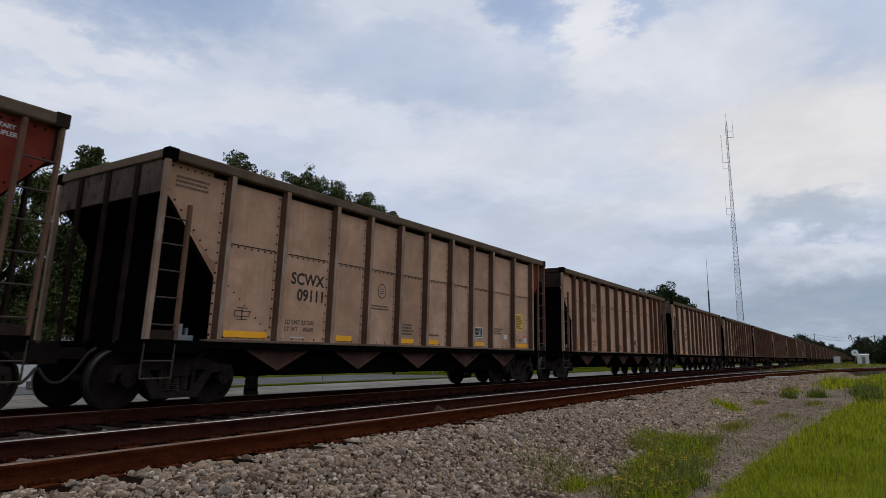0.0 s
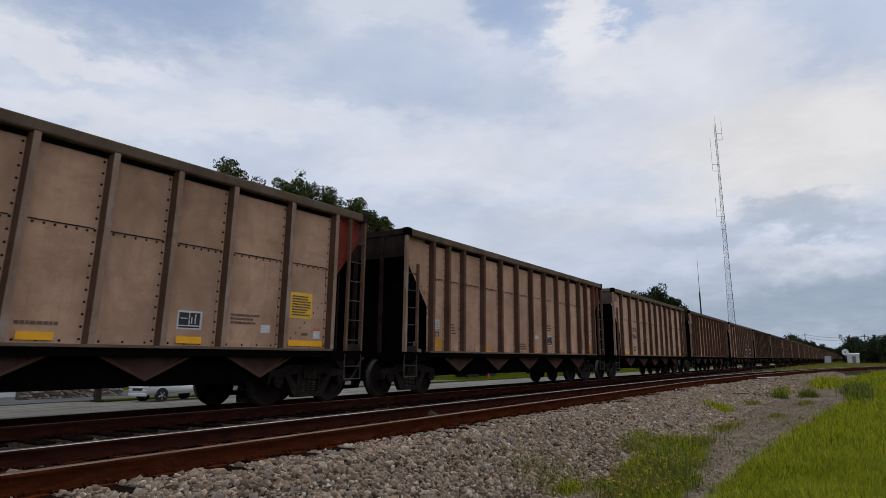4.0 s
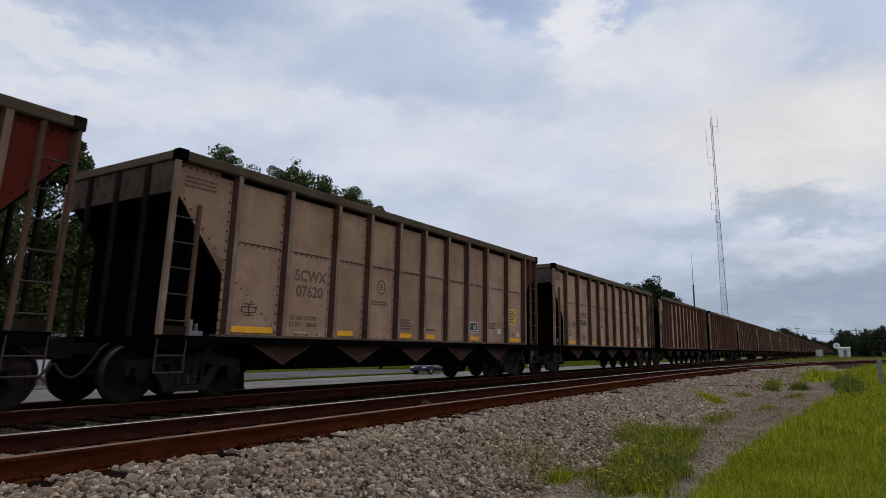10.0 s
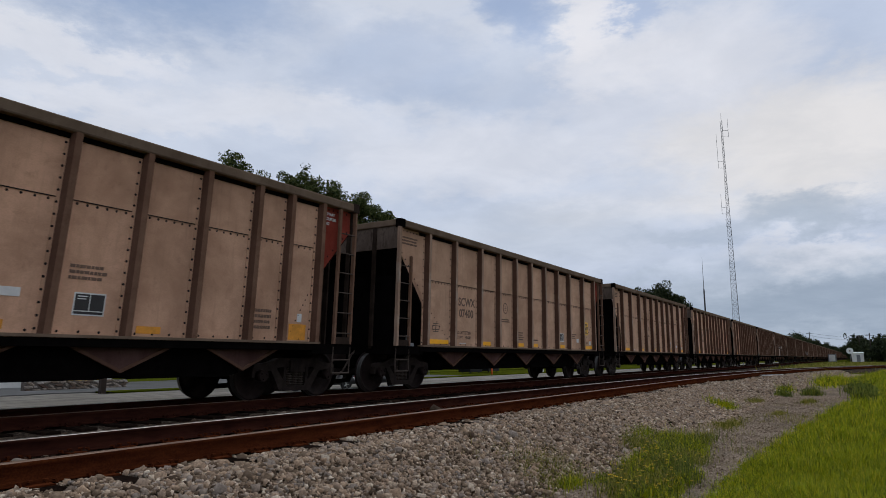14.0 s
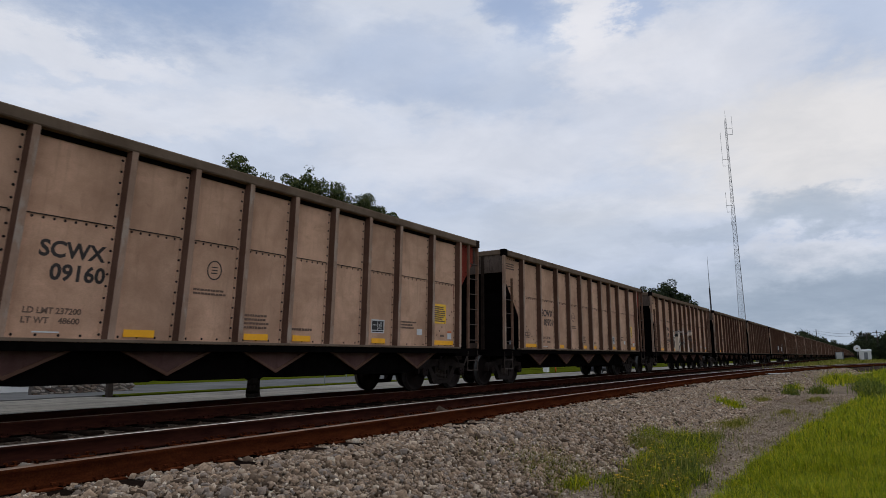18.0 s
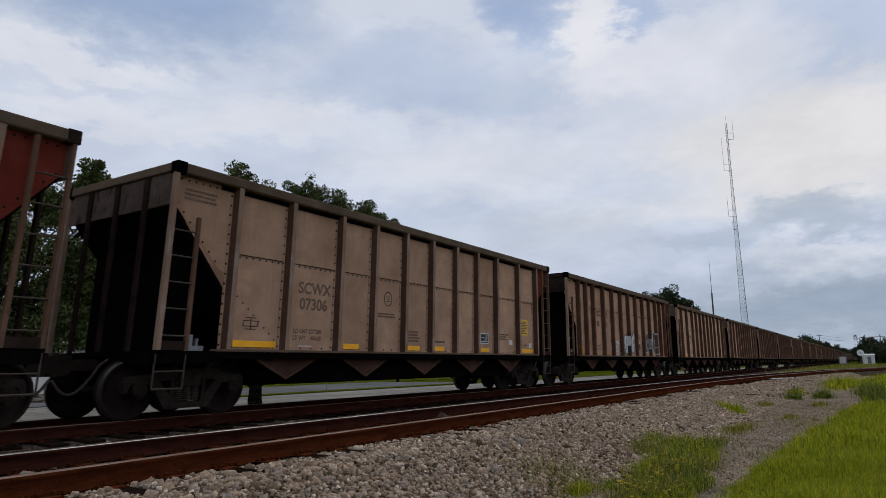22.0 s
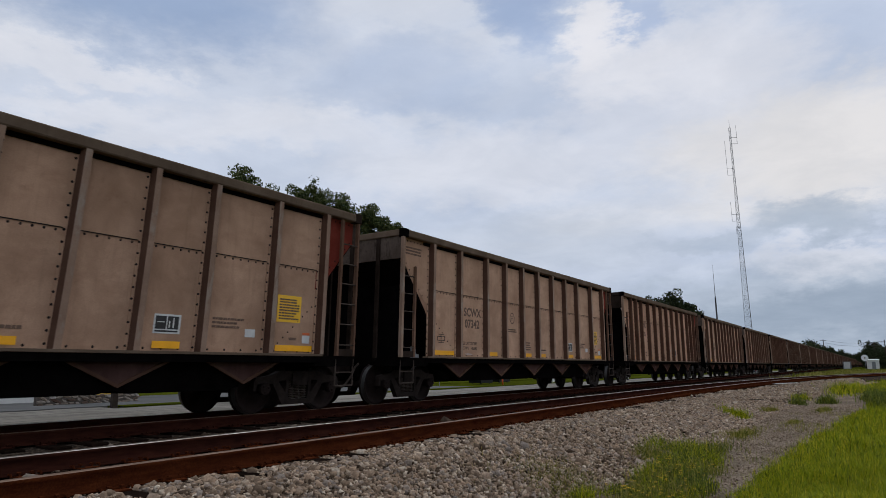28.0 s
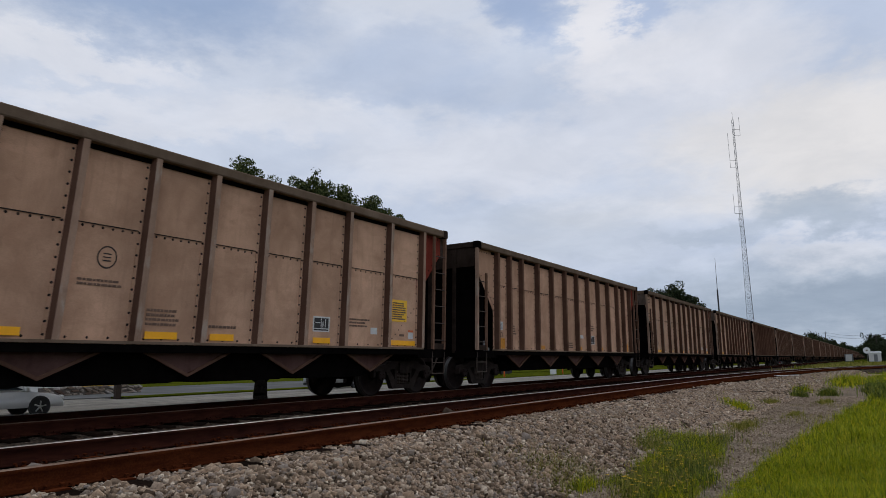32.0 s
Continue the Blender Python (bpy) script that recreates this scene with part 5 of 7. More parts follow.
        mark_low(car, "painted_patch", "orange_mark", ribs[11] + 0.3, ribs[12] - 0.12, 1.12, 1.42, "faded orange painted patch")
        x = ribs[0] + 0.36
        tg = mark_low(car, "tag", "white_mark", x, x + 0.2, 1.66, 1.9, "white tag with small lettering")
        lines(tg, "tag_lettering", "blue_spray", x + 0.02, x + 0.18, 1.68, 1.88, 5, 4, 0.003)
        x = ribs[7] + 0.42
        pl = mark_low(car, "placard", "white_mark", x, x + 0.46, 1.36, 1.68, "white-bordered black placard")
        part("placard_field", boxes((x + 0.02, x + 0.222, FACE - 0.005, FACE - 0.002, 1.43, 1.66), (x + 0.238, x + 0.44, FACE - 0.005, FACE - 0.002, 1.43, 1.66), (x + 0.02, x + 0.44, FACE - 0.005, FACE - 0.002, 1.38, 1.415)), "black_mark", pl)
        part("placard_line", boxes((x + 0.05, x + 0.19, FACE - 0.008, FACE - 0.0055, 1.62, 1.635), (x + 0.05, x + 0.17, FACE - 0.008, FACE - 0.0055, 1.585, 1.598)), "white_mark", pl)
        mark_low(car, "tag", "white_mark", ribs[6] + 0.54, ribs[6] + 0.82, 1.56, 1.68, "small white tag")
        mark_low(car, "tag", "white_mark", ribs[11] + 0.5, ribs[11] + 0.62, 1.46, 1.62, "small white tag")
        lines(car, "small_lettering", "faint_stencil", ribs[1] + 0.2, ribs[1] + 0.65, 1.55, 1.85, 4, 12)
        lines(car, "small_lettering", "faint_stencil", ribs[10] + 0.2, ribs[10] + 0.65, 1.3, 1.7, 4, 13)
        lines(car, "small_lettering", "faint_stencil", ribs[5] + 0.2, ribs[5] + 0.9, 1.2, 1.42, 3, 14)
        lines(car, "small_lettering", "faint_stencil", ribs[7] + 0.3, ribs[7] + 0.9, 1.86, 2.1, 3, 15)
        for k, w in enumerate(("ROTARY", "COUPLER", "END")):
            put("lettering", lettering(w, 0.085, "white_mark"), red, "", pose(LENGTH - 0.92, FACE - 0.006, 3.70 - k * 0.10))
        bm = bmesh.new()
        x = ribs[0] + 0.26
        for a in ((x, x + 0.28, 1.47, 1.485), (x, x + 0.28, 1.565, 1.58), (x, x + 0.015, 1.47, 1.58), (x + 0.265, x + 0.28, 1.47, 1.58), (x + 0.13, x + 0.15, 1.44, 1.6)):
            box(bm, a[0], a[1], FACE - 0.0015, FACE + 0.003, a[2], a[3])
        part("symbol", bm, "stencil", car, "dark stencilled box symbol")
    return car


LETTER_CACHE = {}


def stencil(car, text, size, x, z, mat, name="lettering"):
    key = (text, size, mat)
    if key not in LETTER_CACHE:
        LETTER_CACHE[key] = lettering(text, size, mat)
    put(name, LETTER_CACHE[key], car, "", pose(x, FACE + 0.0025, z))


def number_car(car, kind, digits, clear):
    """Reporting marks, as far as they can be read."""
    mat = "stencil" if clear else "faint_stencil"
    r = RIBS[kind]
    if kind == "A":
        stencil(car, "SCWX", 0.31, r[1] + 0.42, 2.19, mat)
        stencil(car, digits, 0.31, r[1] + (0.47 if digits.startswith("07") else 0.60), 1.88, mat)
        stencil(car, "LD LMT 237200", 0.115, r[1] + 0.34, 1.42, "faint_stencil")
        stencil(car, "LT WT    48600", 0.115, r[1] + 0.34, 1.29, "faint_stencil")
    else:
        stencil(car, "SC", 0.32, r[3] - 0.50, 2.66, mat)
        stencil(car, "WX", 0.32, r[3] + 0.26, 2.66, mat)
        stencil(car, digits[:2], 0.30, r[3] - 0.52, 2.25, mat)
        stencil(car, digits[2:], 0.30, r[3] + 0.26, 2.25, mat)
        stencil(car, "LD LMT", 0.11, r[3] - 0.52, 1.44, "faint_stencil")
        stencil(car, "LT WT", 0.11, r[3] - 0.52, 1.30, "faint_stencil")
        stencil(car, "237400", 0.11, r[3] + 0.24, 1.44, "faint_stencil")
        stencil(car, "48600", 0.11, r[3] + 0.24, 1.30, "faint_stencil")


# ---------------------------------------------------------------- sprayed paint on some cars


PAINTED_RIBS = []


def clip_x(pts, x0, x1):
    """A polygon's part between two upright lines."""
    for sgn, lim in ((1, x0), (-1, x1)):
        out = []
        for p, q in zip(pts, pts[1:] + pts[:1]):
            a, b = sgn * (p[0] - lim), sgn * (q[0] - lim)
            if a >= 0:
                out.append(p)
            if a * b < 0:
                t = a / (a - b)
                out.append((lim, p[1] + (q[1] - p[1]) * t))
        pts = out
        if len(pts) < 3:
            return []
    return pts


def coat(bm, pts, d):
    """A flat coat of paint on the sheet, and on the fronts of the ribs that it crosses."""
    pts = [(p[0], max(1.1, p[1])) for p in pts]
    bm.faces.new([bm.verts.new((x, FACE - 0.014 - d, z)) for x, z in pts][::-1])
    for u in PAINTED_RIBS:
        q = clip_x(pts, u + 0.014, u + RIB_W - 0.014)
        if q:
            bm.faces.new([bm.verts.new((x, -HALF + 0.0105 - d, z)) for x, z in q][::-1])
        # and on the flank turned to the leading end
        zs = sorted(p[1] + (r[1] - p[1]) * (u - p[0]) / (r[0] - p[0]) for p, r in zip(pts, pts[1:] + pts[:1]) if (p[0] - u) * (r[0] - u) < 0)
        for a, b in zip(zs[::2], zs[1::2]):
            if b - a > 0.004:
                bm.faces.new([bm.verts.new(v) for v in ((u - 0.001 - d, FACE - 0.016, a), (u + 0.010 - d, -HALF + 0.009, a), (u + 0.010 - d, -HALF + 0.009, b), (u - 0.001 - d, FACE - 0.016, b))])


def stroke(bm, pts, w, d):
    """A sprayed line of width w through points in x and z, rounded between them."""
    P = []
    pts = [Vector(p) for p in pts]
    n = len(pts)
    for i in range(n - 1):
        a, b, c, e = pts[max(i - 1, 0)], pts[i], pts[i + 1], pts[min(i + 2, n - 1)]
        for k in range(5):
            t = k / 5
            P.append(0.5 * ((2 * b) + (c - a) * t + (2 * a - 5 * b + 4 * c - e) * t * t + (3 * b - a - 3 * c + e) * t ** 3))
    P.append(pts[-1])
    last = None
    for i, p in enumerate(P):
        t = (P[min(i + 1, len(P) - 1)] - P[max(i - 1, 0)])
        t = t.normalized() if t.length > 1e-6 else Vector((1, 0))
        nrm = Vector((-t.y, t.x)) * w * 0.5
        pair = [(p.x + s * nrm.x, p.y + s * nrm.y) for s in (-1, 1)]
        if last:
            coat(bm, [last[0], pair[0], pair[1], last[1]], d)
        last = pair


def blob(bm, cx, cz, rx, rz, d, seed, n=22):
    r = random.Random(seed)
    ph = [r.uniform(0, 6.28) for _ in range(3)]
    vs = []
    for k in range(n):
        a = 2 * math.pi * k / n
        q = 1 + 0.13 * math.sin(2 * a + ph[0]) + 0.10 * math.sin(3 * a + ph[1]) + 0.05 * math.sin(5 * a + ph[2])
        ca, sa = math.cos(a), math.sin(a)
        e = (abs(ca) ** 3 + abs(sa) ** 3) ** (-1 / 3)
        vs.append((cx + rx * q * ca * e, max(1.11, cz + rz * q * sa * e)))
    coat(bm, vs, d)
    return vs


def bubble_letters(car, x0, x1, z0, z1, n, fill, line, seed, label, width=0.045):
    r = random.Random(seed)
    f, g = bmesh.new(), bmesh.new()
    w = (x1 - x0) / n
    for k in range(n):
        cx = x0 + w * (k + 0.5)
        lean = r.uniform(-0.05, 0.05)
        vs = blob(f, cx + lean, (z0 + z1) / 2 + r.uniform(-0.05, 0.05), w * 0.46, (z1 - z0) * 0.44, 0.001 + 0.0004 * (k % 2), seed * 31 + k)
        stroke(g, vs + vs[:2], width, 0.004)
        stroke(g, [(cx - w * 0.15, z0 + (z1 - z0) * 0.25), (cx - w * 0.05, z0 + (z1 - z0) * 0.55), (cx + w * 0.1, z0 + (z1 - z0) * 0.68), (cx + w * 0.12, z0 + (z1 - z0) * 0.5)], width * 0.8, 0.004)
        stroke(g, [(cx + w * 0.05, z0 + (z1 - z0) * 0.12), (cx + w * 0.12, z0 + (z1 - z0) * 0.3), (cx + w * 0.2, z0 + (z1 - z0) * 0.38)], width * 0.7, 0.004)
    if fill is None:
        f.free()
        tagged(part("sprayed_outline", g, line, car, label), kind="stuff")
        return
    p = part("sprayed_letters", f, fill, car, label)
    tagged(part("sprayed_outline", g, line, p), kind="stuff")


def scrawl(car, x0, x1, z0, z1, mat, seed, label, n=5, w=0.03):
    """A hand-sprayed mark that cannot be read."""
    r = random.Random(seed)
    g = bmesh.new()
    dx = (x1 - x0) / n
    for k in range(n):
        a = x0 + dx * k
        pts = [(a + dx * r.uniform(-0.05, 1.05), z0 + (z1 - z0) * q) for q in (r.uniform(0.7, 1), r.uniform(0, 0.3), r.uniform(0.5, 0.9), r.uniform(0.0, 0.4), r.uniform(0.3, 0.8))]
        stroke(g, pts, w, 0.005 + 0.0003 * k)
    stroke(g, [(x0, z0 + 0.02), ((x0 + x1) / 2, z0 - 0.03), (x1, z0 + 0.04)], w * 0.8, 0.007)
    tagged(part("sprayed_mark", g, mat, car, label), kind="stuff")


def big_letters(car):
    """Fat cream letters with black outlines and brown hollows."""
    f, g, b, h = bmesh.new(), bmesh.new(), bmesh.new(), bmesh.new()
    first = ([(4.2, 1.36), (4.15, 1.79), (4.29, 1.97), (4.53, 1.98), (4.76, 1.93), (4.97, 1.8), (4.9, 1.23), (4.48, 1.23)],
             [(4.97, 1.8), (5.21, 2.0), (5.26, 2.19), (5.67, 2.19), (5.59, 1.92), (5.47, 1.73), (5.39, 1.4), (5.23, 1.11), (4.9, 1.11)],
             [(4.59, 2.17), (4.91, 2.2), (4.92, 2.01), (5.09, 1.97), (4.91, 1.84), (4.62, 1.96)])
    second = ([(5.47, 1.75), (5.59, 1.92), (5.69, 2.13), (5.88, 2.23), (6.13, 2.24), (6.31, 2.09), (6.35, 1.82), (6.32, 1.59), (6.3, 1.11), (5.32, 1.11), (5.41, 1.4)],
              [(6.51, 1.94), (6.62, 2.15), (6.85, 2.35), (7.12, 2.41), (7.27, 2.3), (7.3, 2.14), (7.22, 1.89), (7.4, 1.6), (7.38, 1.43), (7.12, 1.11), (6.54, 1.11), (6.56, 1.44), (6.48, 1.67)],
              [(7.69, 2.11), (7.96, 2.19), (8.6, 2.3), (8.94, 2.28), (8.97, 2.09), (8.53, 2.06), (8.18, 1.99), (8.42, 1.51), (8.58, 1.11), (7.72, 1.11), (7.87, 1.41), (7.89, 1.62)],
              [(8.68, 2.16), (9.06, 2.23), (9.14, 1.98), (9.08, 1.71), (8.81, 1.66)],
              [(8.55, 1.11), (8.78, 1.48), (9.05, 1.44), (9.14, 1.11)])
    for k, p in enumerate(first + second):
        coat(f, p, 0.002 + 0.0006 * k)
        stroke(g, p + p[:1], 0.03, 0.0078)
        rim = [(x + (0.06 if x > 6 else -0.06), z + 0.05) for x, z in p if z > 1.75]
        if len(rim) > 1:
            stroke(h, rim, 0.07, 0.0004 + 0.0002 * k)
    for p in ([(4.54, 1.64), (4.62, 1.74), (4.78, 1.74), (4.93, 1.63), (4.89, 1.32), (4.77, 1.38), (4.62, 1.51)],
              [(5.58, 1.52), (5.65, 1.61), (5.8, 1.62), (5.98, 1.42), (6.16, 1.51), (6.33, 1.51), (6.17, 1.36), (5.89, 1.18), (5.65, 1.34)],
              [(5.55, 1.83), (5.61, 2.01), (5.75, 1.76), (5.61, 1.77)],
              [(5.96, 1.64), (6.13, 1.84), (6.12, 1.67), (6.02, 1.54)],
              [(6.72, 1.66), (6.99, 2.02), (6.98, 1.82), (7.22, 1.87), (6.89, 1.69)],
              [(6.68, 1.43), (7.08, 1.65), (7.37, 1.59), (7.11, 1.26), (7.24, 1.54), (6.91, 1.49)],
              [(8.14, 1.99), (8.54, 1.97), (8.81, 1.79), (8.85, 1.66), (8.55, 1.77), (8.22, 1.84)]):
        coat(b, p, 0.0074)
        stroke(g, p + p[:1], 0.02, 0.0082)
    for p in ([(4.22, 1.96), (4.03, 1.85), (3.92, 1.67), (3.93, 1.48), (4.02, 1.36), (4.39, 1.27), (4.48, 1.22), (4.21, 1.36), (4.16, 1.59), (4.18, 1.79)],
              [(4.94, 2.02), (5.09, 1.97), (5.19, 2.14), (5.36, 2.18), (5.09, 1.9)],
              [(6.35, 1.93), (6.53, 2.0), (6.51, 1.75), (6.34, 1.59)],
              [(7.32, 2.2), (7.69, 2.17), (7.69, 2.12), (7.36, 2.12)]):
        coat(g, p, 0.0080)
    p = part("sprayed_letters", f, "cream_spray", car, "cream sprayed letters with black outlines")
    tagged(part("sprayed_outline", g, "black_mark", p), kind="stuff")
    tagged(part("sprayed_hollow", b, "dark_spray", p), kind="stuff")
    tagged(part("sprayed_halo", h, "grey_spray", p), kind="stuff")


def loose_tag(car, x, z, w, h, mat, label="black sprayed tag of loose capitals", width=0.035, seed=0):
    """Four quick slanted strokes of the spray can, like joined capitals."""
    g = bmesh.new()
    rnd = random.Random(seed)
    for k, pts in enumerate(([(0.8, 0.95), (0.3, 1.0), (0.2, 0.7), (0.7, 0.45), (0.6, 0.1), (0.05, 0.05)],
                             [(0.5, 0.95), (0.15, 0.6), (0.3, 0.15), (0.75, 0.2), (0.9, 0.65), (0.5, 0.95)],
                             [(0.12, 0.0), (0.16, 0.6), (0.2, 1.0)], [(0.2, 1.0), (0.42, 0.35), (0.7, 1.0)], [(0.7, 1.0), (0.74, 0.5), (0.8, 0.02)],
                             [(0.0, 0.05), (0.3, 0.6), (0.55, 1.0), (0.7, 0.5), (0.8, 0.0)], [(0.15, 0.4), (0.7, 0.4), (0.9, 0.45)], [(-3.0, -0.2), (-1.0, -0.1), (1.0, -0.12)])):
        i = (0, 1, 2, 2, 2, 3, 3, 3)[k]
        if seed:
            # a scribble with no letters in it
            i = rnd.uniform(0, 3.2)
            pts = [(1 - a + rnd.uniform(-0.15, 0.15), 1 - b + rnd.uniform(-0.15, 0.15)) for a, b in pts if a >= 0]
            if len(pts) < 3:
                continue
        stroke(g, [(x + (i + a) * w, z + b * h + 0.02 * i) for a, b in pts], width, 0.004 + 0.0003 * k)
    tagged(part("sprayed_mark", g, mat, car, label), kind="stuff")


def sprayed(car, k):
    A, B = RIBS["A"], RIBS["B"]
    PAINTED_RIBS[:] = RIBS[KINDS[(k + 1) % len(KINDS)]]
    if k == 5:
        loose_tag(car, A[5] + 0.2, 1.44, 0.22, 0.3, "blue_spray", "pale blue sprayed tag", 0.024, 3)
    if k == 15:
        loose_tag(car, A[2] + 0.2, 1.56, 0.2, 0.28, "blue_spray", "pale blue sprayed tag", 0.022, 4)
        loose_tag(car, A[2] + 0.35, 1.28, 0.14, 0.17, "blue_spray", "pale blue sprayed tag", 0.018, 5)
    if k == 7:
        bubble_letters(car, A[5] + 0.2, A[9] + 0.1, 1.1, 2.3, 6, None, "silver_spray", 7, "pale outlined sprayed bubble letters", 0.03)
        for z in (1.98, 1.78, 1.58):
            loose_tag(car, A[0] + 0.32, z, 0.14, 0.15, "blue_spray", "faint pale sprayed tag", 0.013, 6 + int(z * 50))
        scrawl(car, A[2] + 0.2, A[3] - 0.15, 1.5, 1.8, "ochre_spray", 10, "ochre sprayed scrawl", 7, 0.02)
    if k == 10:
        scrawl(car, A[0] + 0.15, A[1] - 0.1, 1.8, 2.05, "dark_spray", 11, "dark sprayed scrawl", 6, 0.03)
        loose_tag(car, A[8] + 0.26, 1.80, 0.215, 0.30, "black_mark", width=0.05)
    if k == 18:
        big_letters(car)
        scrawl(car, A[6] + 0.6, A[7] + 0.4, 1.25, 1.85, "dark_spray", 21, "dark sprayed scribble", 4, 0.02)
        scrawl(car, A[1] + 0.18, A[1] + 1.28, 1.6, 1.84, "black_mark", 14, "dark sprayed scrawl", 6, 0.03)
    if k == 19:
        scrawl(car, A[3] + 0.2, A[4] - 0.2, 1.15, 1.3, "grey_spray", 15, "faint sprayed scrawl", 4, 0.02)
    if k == 21:
        bubble_letters(car, B[5] + 0.15, B[7] - 0.05, 1.1, 2.15, 4, "white_spray", "black_mark", 16, "white sprayed bubble letters with black outlines", 0.05)
        scrawl(car, B[4] + 0.15, B[5] - 0.1, 1.5, 1.82, "white_spray", 17, "white sprayed scrawl", 6, 0.035)
        scrawl(car, B[4] + 0.15, B[5] - 0.1, 1.15, 1.5, "white_spray", 18, "white sprayed scrawl", 6, 0.035)
        bubble_letters(car, B[8] + 0.45, B[10] + 0.2, 1.1, 2.25, 3, "dark_spray", "white_spray", 19, "dark sprayed letters with white outlines", 0.035)
    if k == 11:
        bubble_letters(car, B[4] + 0.1, B[7] - 0.15, 1.15, 2.05, 4, None, "dark_spray", 20, "faded sprayed outline letters", 0.032)
        scrawl(car, B[7] + 0.2, B[8] - 0.2, 1.72, 1.92, "dark_spray", 31, "dark sprayed scrawl", 6, 0.022)
        scrawl(car, B[7] + 0.2, B[8] - 0.55, 1.26, 1.5, "dark_spray", 32, "dark sprayed scrawl", 5, 0.025)


# distance gone by the train, second by second
GONE = [
    (0, 0.00), (1, 14.27), (2, 28.83), (3, 43.36), (4, 57.85), (5, 72.35), (6, 86.87), (7, 101.28), (8, 115.93), (9, 130.53), (10, 145.14),
    (11, 159.84), (12, 174.43), (13, 189.16), (14, 203.94), (15, 218.79), (16, 233.67), (17, 248.58), (18, 263.49), (19, 278.43), (20, 293.39), (21, 308.40),
    (22, 323.44), (23, 338.43), (24, 353.63), (25, 368.82), (26, 384.01), (27, 399.22), (28, 414.47), (29, 429.74), (30, 444.98), (31, 460.44), (32, 475.84),
]


def gone(t):
    return float(np.interp(t, [g[0] for g in GONE], [g[1] for g in GONE]))


START = 5.96
KINDS = "BABAABABAAAABBAAAAAAAABAAAAABAABAABAAABAABAAAABABAAABAA"      # from the car ahead of the first seen whole
NUMBERS = {0: "09111", 1: "06205", 2: "09139", 3: "09356", 5: "09354", 6: "06115", 7: "09650", 8: "07417", 9: "07620", 10: "07640", 11: "06292", 12: "06028", 13: "07400",
           15: "09626", 16: "09160", 17: "09701", 18: "07318", 19: "07549", 20: "07306", 21: "06009", 22: "07611", 24: "07356", 25: "07321", 26: "07342", 27: "06070", 28: "07474", 29: "09549"}
TONES = {1: 1.06, 2: 1.04, 5: 1.1, 7: 1.1, 8: 0.76, 9: 0.84, 10: 0.92, 12: 1.05, 15: 1.06, 16: 1.1, 18: 0.95, 19: 0.8, 20: 0.84, 21: 0.88, 24: 0.92, 25: 0.88, 29: 1.08}                  # cars with brighter or duller paint than most
CARS, SPINNING = [], [[], []]


def joined(name, obs, parent, label=""):
    """Pieces of one car that never comes near, as one part."""
    bm, mats = bmesh.new(), []
    for o in obs:
        have = len(bm.faces)
        bm.from_mesh(o.data)
        bm.faces.ensure_lookup_table()
        for f in bm.faces[have:]:
            m = o.data.materials[f.material_index].name
            if m not in mats:
                mats.append(m)
            f.material_index = mats.index(m)
        for c in o.children:
            bpy.data.objects.remove(c)
    for o in obs:
        bpy.data.objects.remove(o)
    return part(name, bm, mats, parent, label)


def distant(car):
    """Puts the small pieces of a car together: body, end, ladders, hoppers, frame and trucks."""
    groups = {}
    for o in list(car.children):
        base = o.name.split(".")[0]
        if base == "truck":
            continue
        for c in list(o.children):
            groups.setdefault("ladders", []).append(c)
        name = ("sides" if base in ("panel", "rib", "side_sheet", "end_panel") else "top_rails" if base in ("top_rail", "end_rail", "corner_cap", "top_angle") else
                "ladders" if base == "ladder" else "ends" if base in ("end_sheet", "end_post", "corner_post", "slope_sheet", "bulkhead", "gusset") else
                "hoppers" if base in ("hopper_side", "hopper_outlet") else "underframe")
        groups.setdefault(name, []).append(o)
    for o in groups["ladders"]:
        o.parent = car
    for name, obs in groups.items():
        joined(name, obs, car)
    return car


def train():
    masters = {}
    tone = random.Random(31)
    for k in range(-1, 80):
        kind = KINDS[(k + 1) % len(KINDS)]
        full = k < 35
        key = (kind, full)
        at = pose(START + PITCH * k, TRAIN_Y, 0)
        if key not in masters:
            car = hopper(kind, full) if full else distant(hopper(kind, full))
            tagged(car, "weathered tan steel coal hopper car with yellow marks" if kind == "A" else "weathered brown steel coal hopper car with faded orange patches",
                   "hopper car", "cars of the coal train")
            masters[key] = car
            CARS.append([k, car])
            car.matrix_basis = at
        else:
            car = copy_thing(masters[key], at)
            CARS.append([k, car])
    for k, car in CARS:
        q = TONES.get(k, 1.0) if k < 31 else tone.uniform(0.86, 1.04)
        for o in car.children_recursive:
            o.color = (q, q * 0.99, q * 0.985, 1)
        if k in NUMBERS:
            number_car(car, KINDS[(k + 1) % len(KINDS)], NUMBERS[k], k not in (1, 9, 11, 12, 13, 20, 22, 26, 27))
        sprayed(car, k)
        for t in car.children:
            if t.name.startswith("truck"):
                for w in t.children:
                    if w.name.startswith("wheelset"):
                        SPINNING[0 if w.matrix_basis.translation.x < 0 else 1].append(w)


train()

# ---------------------------------------------------------------- trees


def limb(bm, p, q, r0, r1, bend, rnd, sides=7, steps=4):
    """A tapering, slightly crooked limb; returns its points."""
    p, q = Vector(p), Vector(q)
    pts = [p.lerp(q, k / steps) + Vector((rnd.uniform(-1, 1), rnd.uniform(-1, 1), rnd.uniform(-0.5, 0.5))) * bend * (0 if k in (0,) else math.sin(math.pi * k / steps) + 0.15) for k in range(steps + 1)]
    for k in range(steps):
        a, b = r0 + (r1 - r0) * k / steps, r0 + (r1 - r0) * (k + 1) / steps
        bar(bm, pts[k], pts[k + 1], a, sides, b)
    return pts


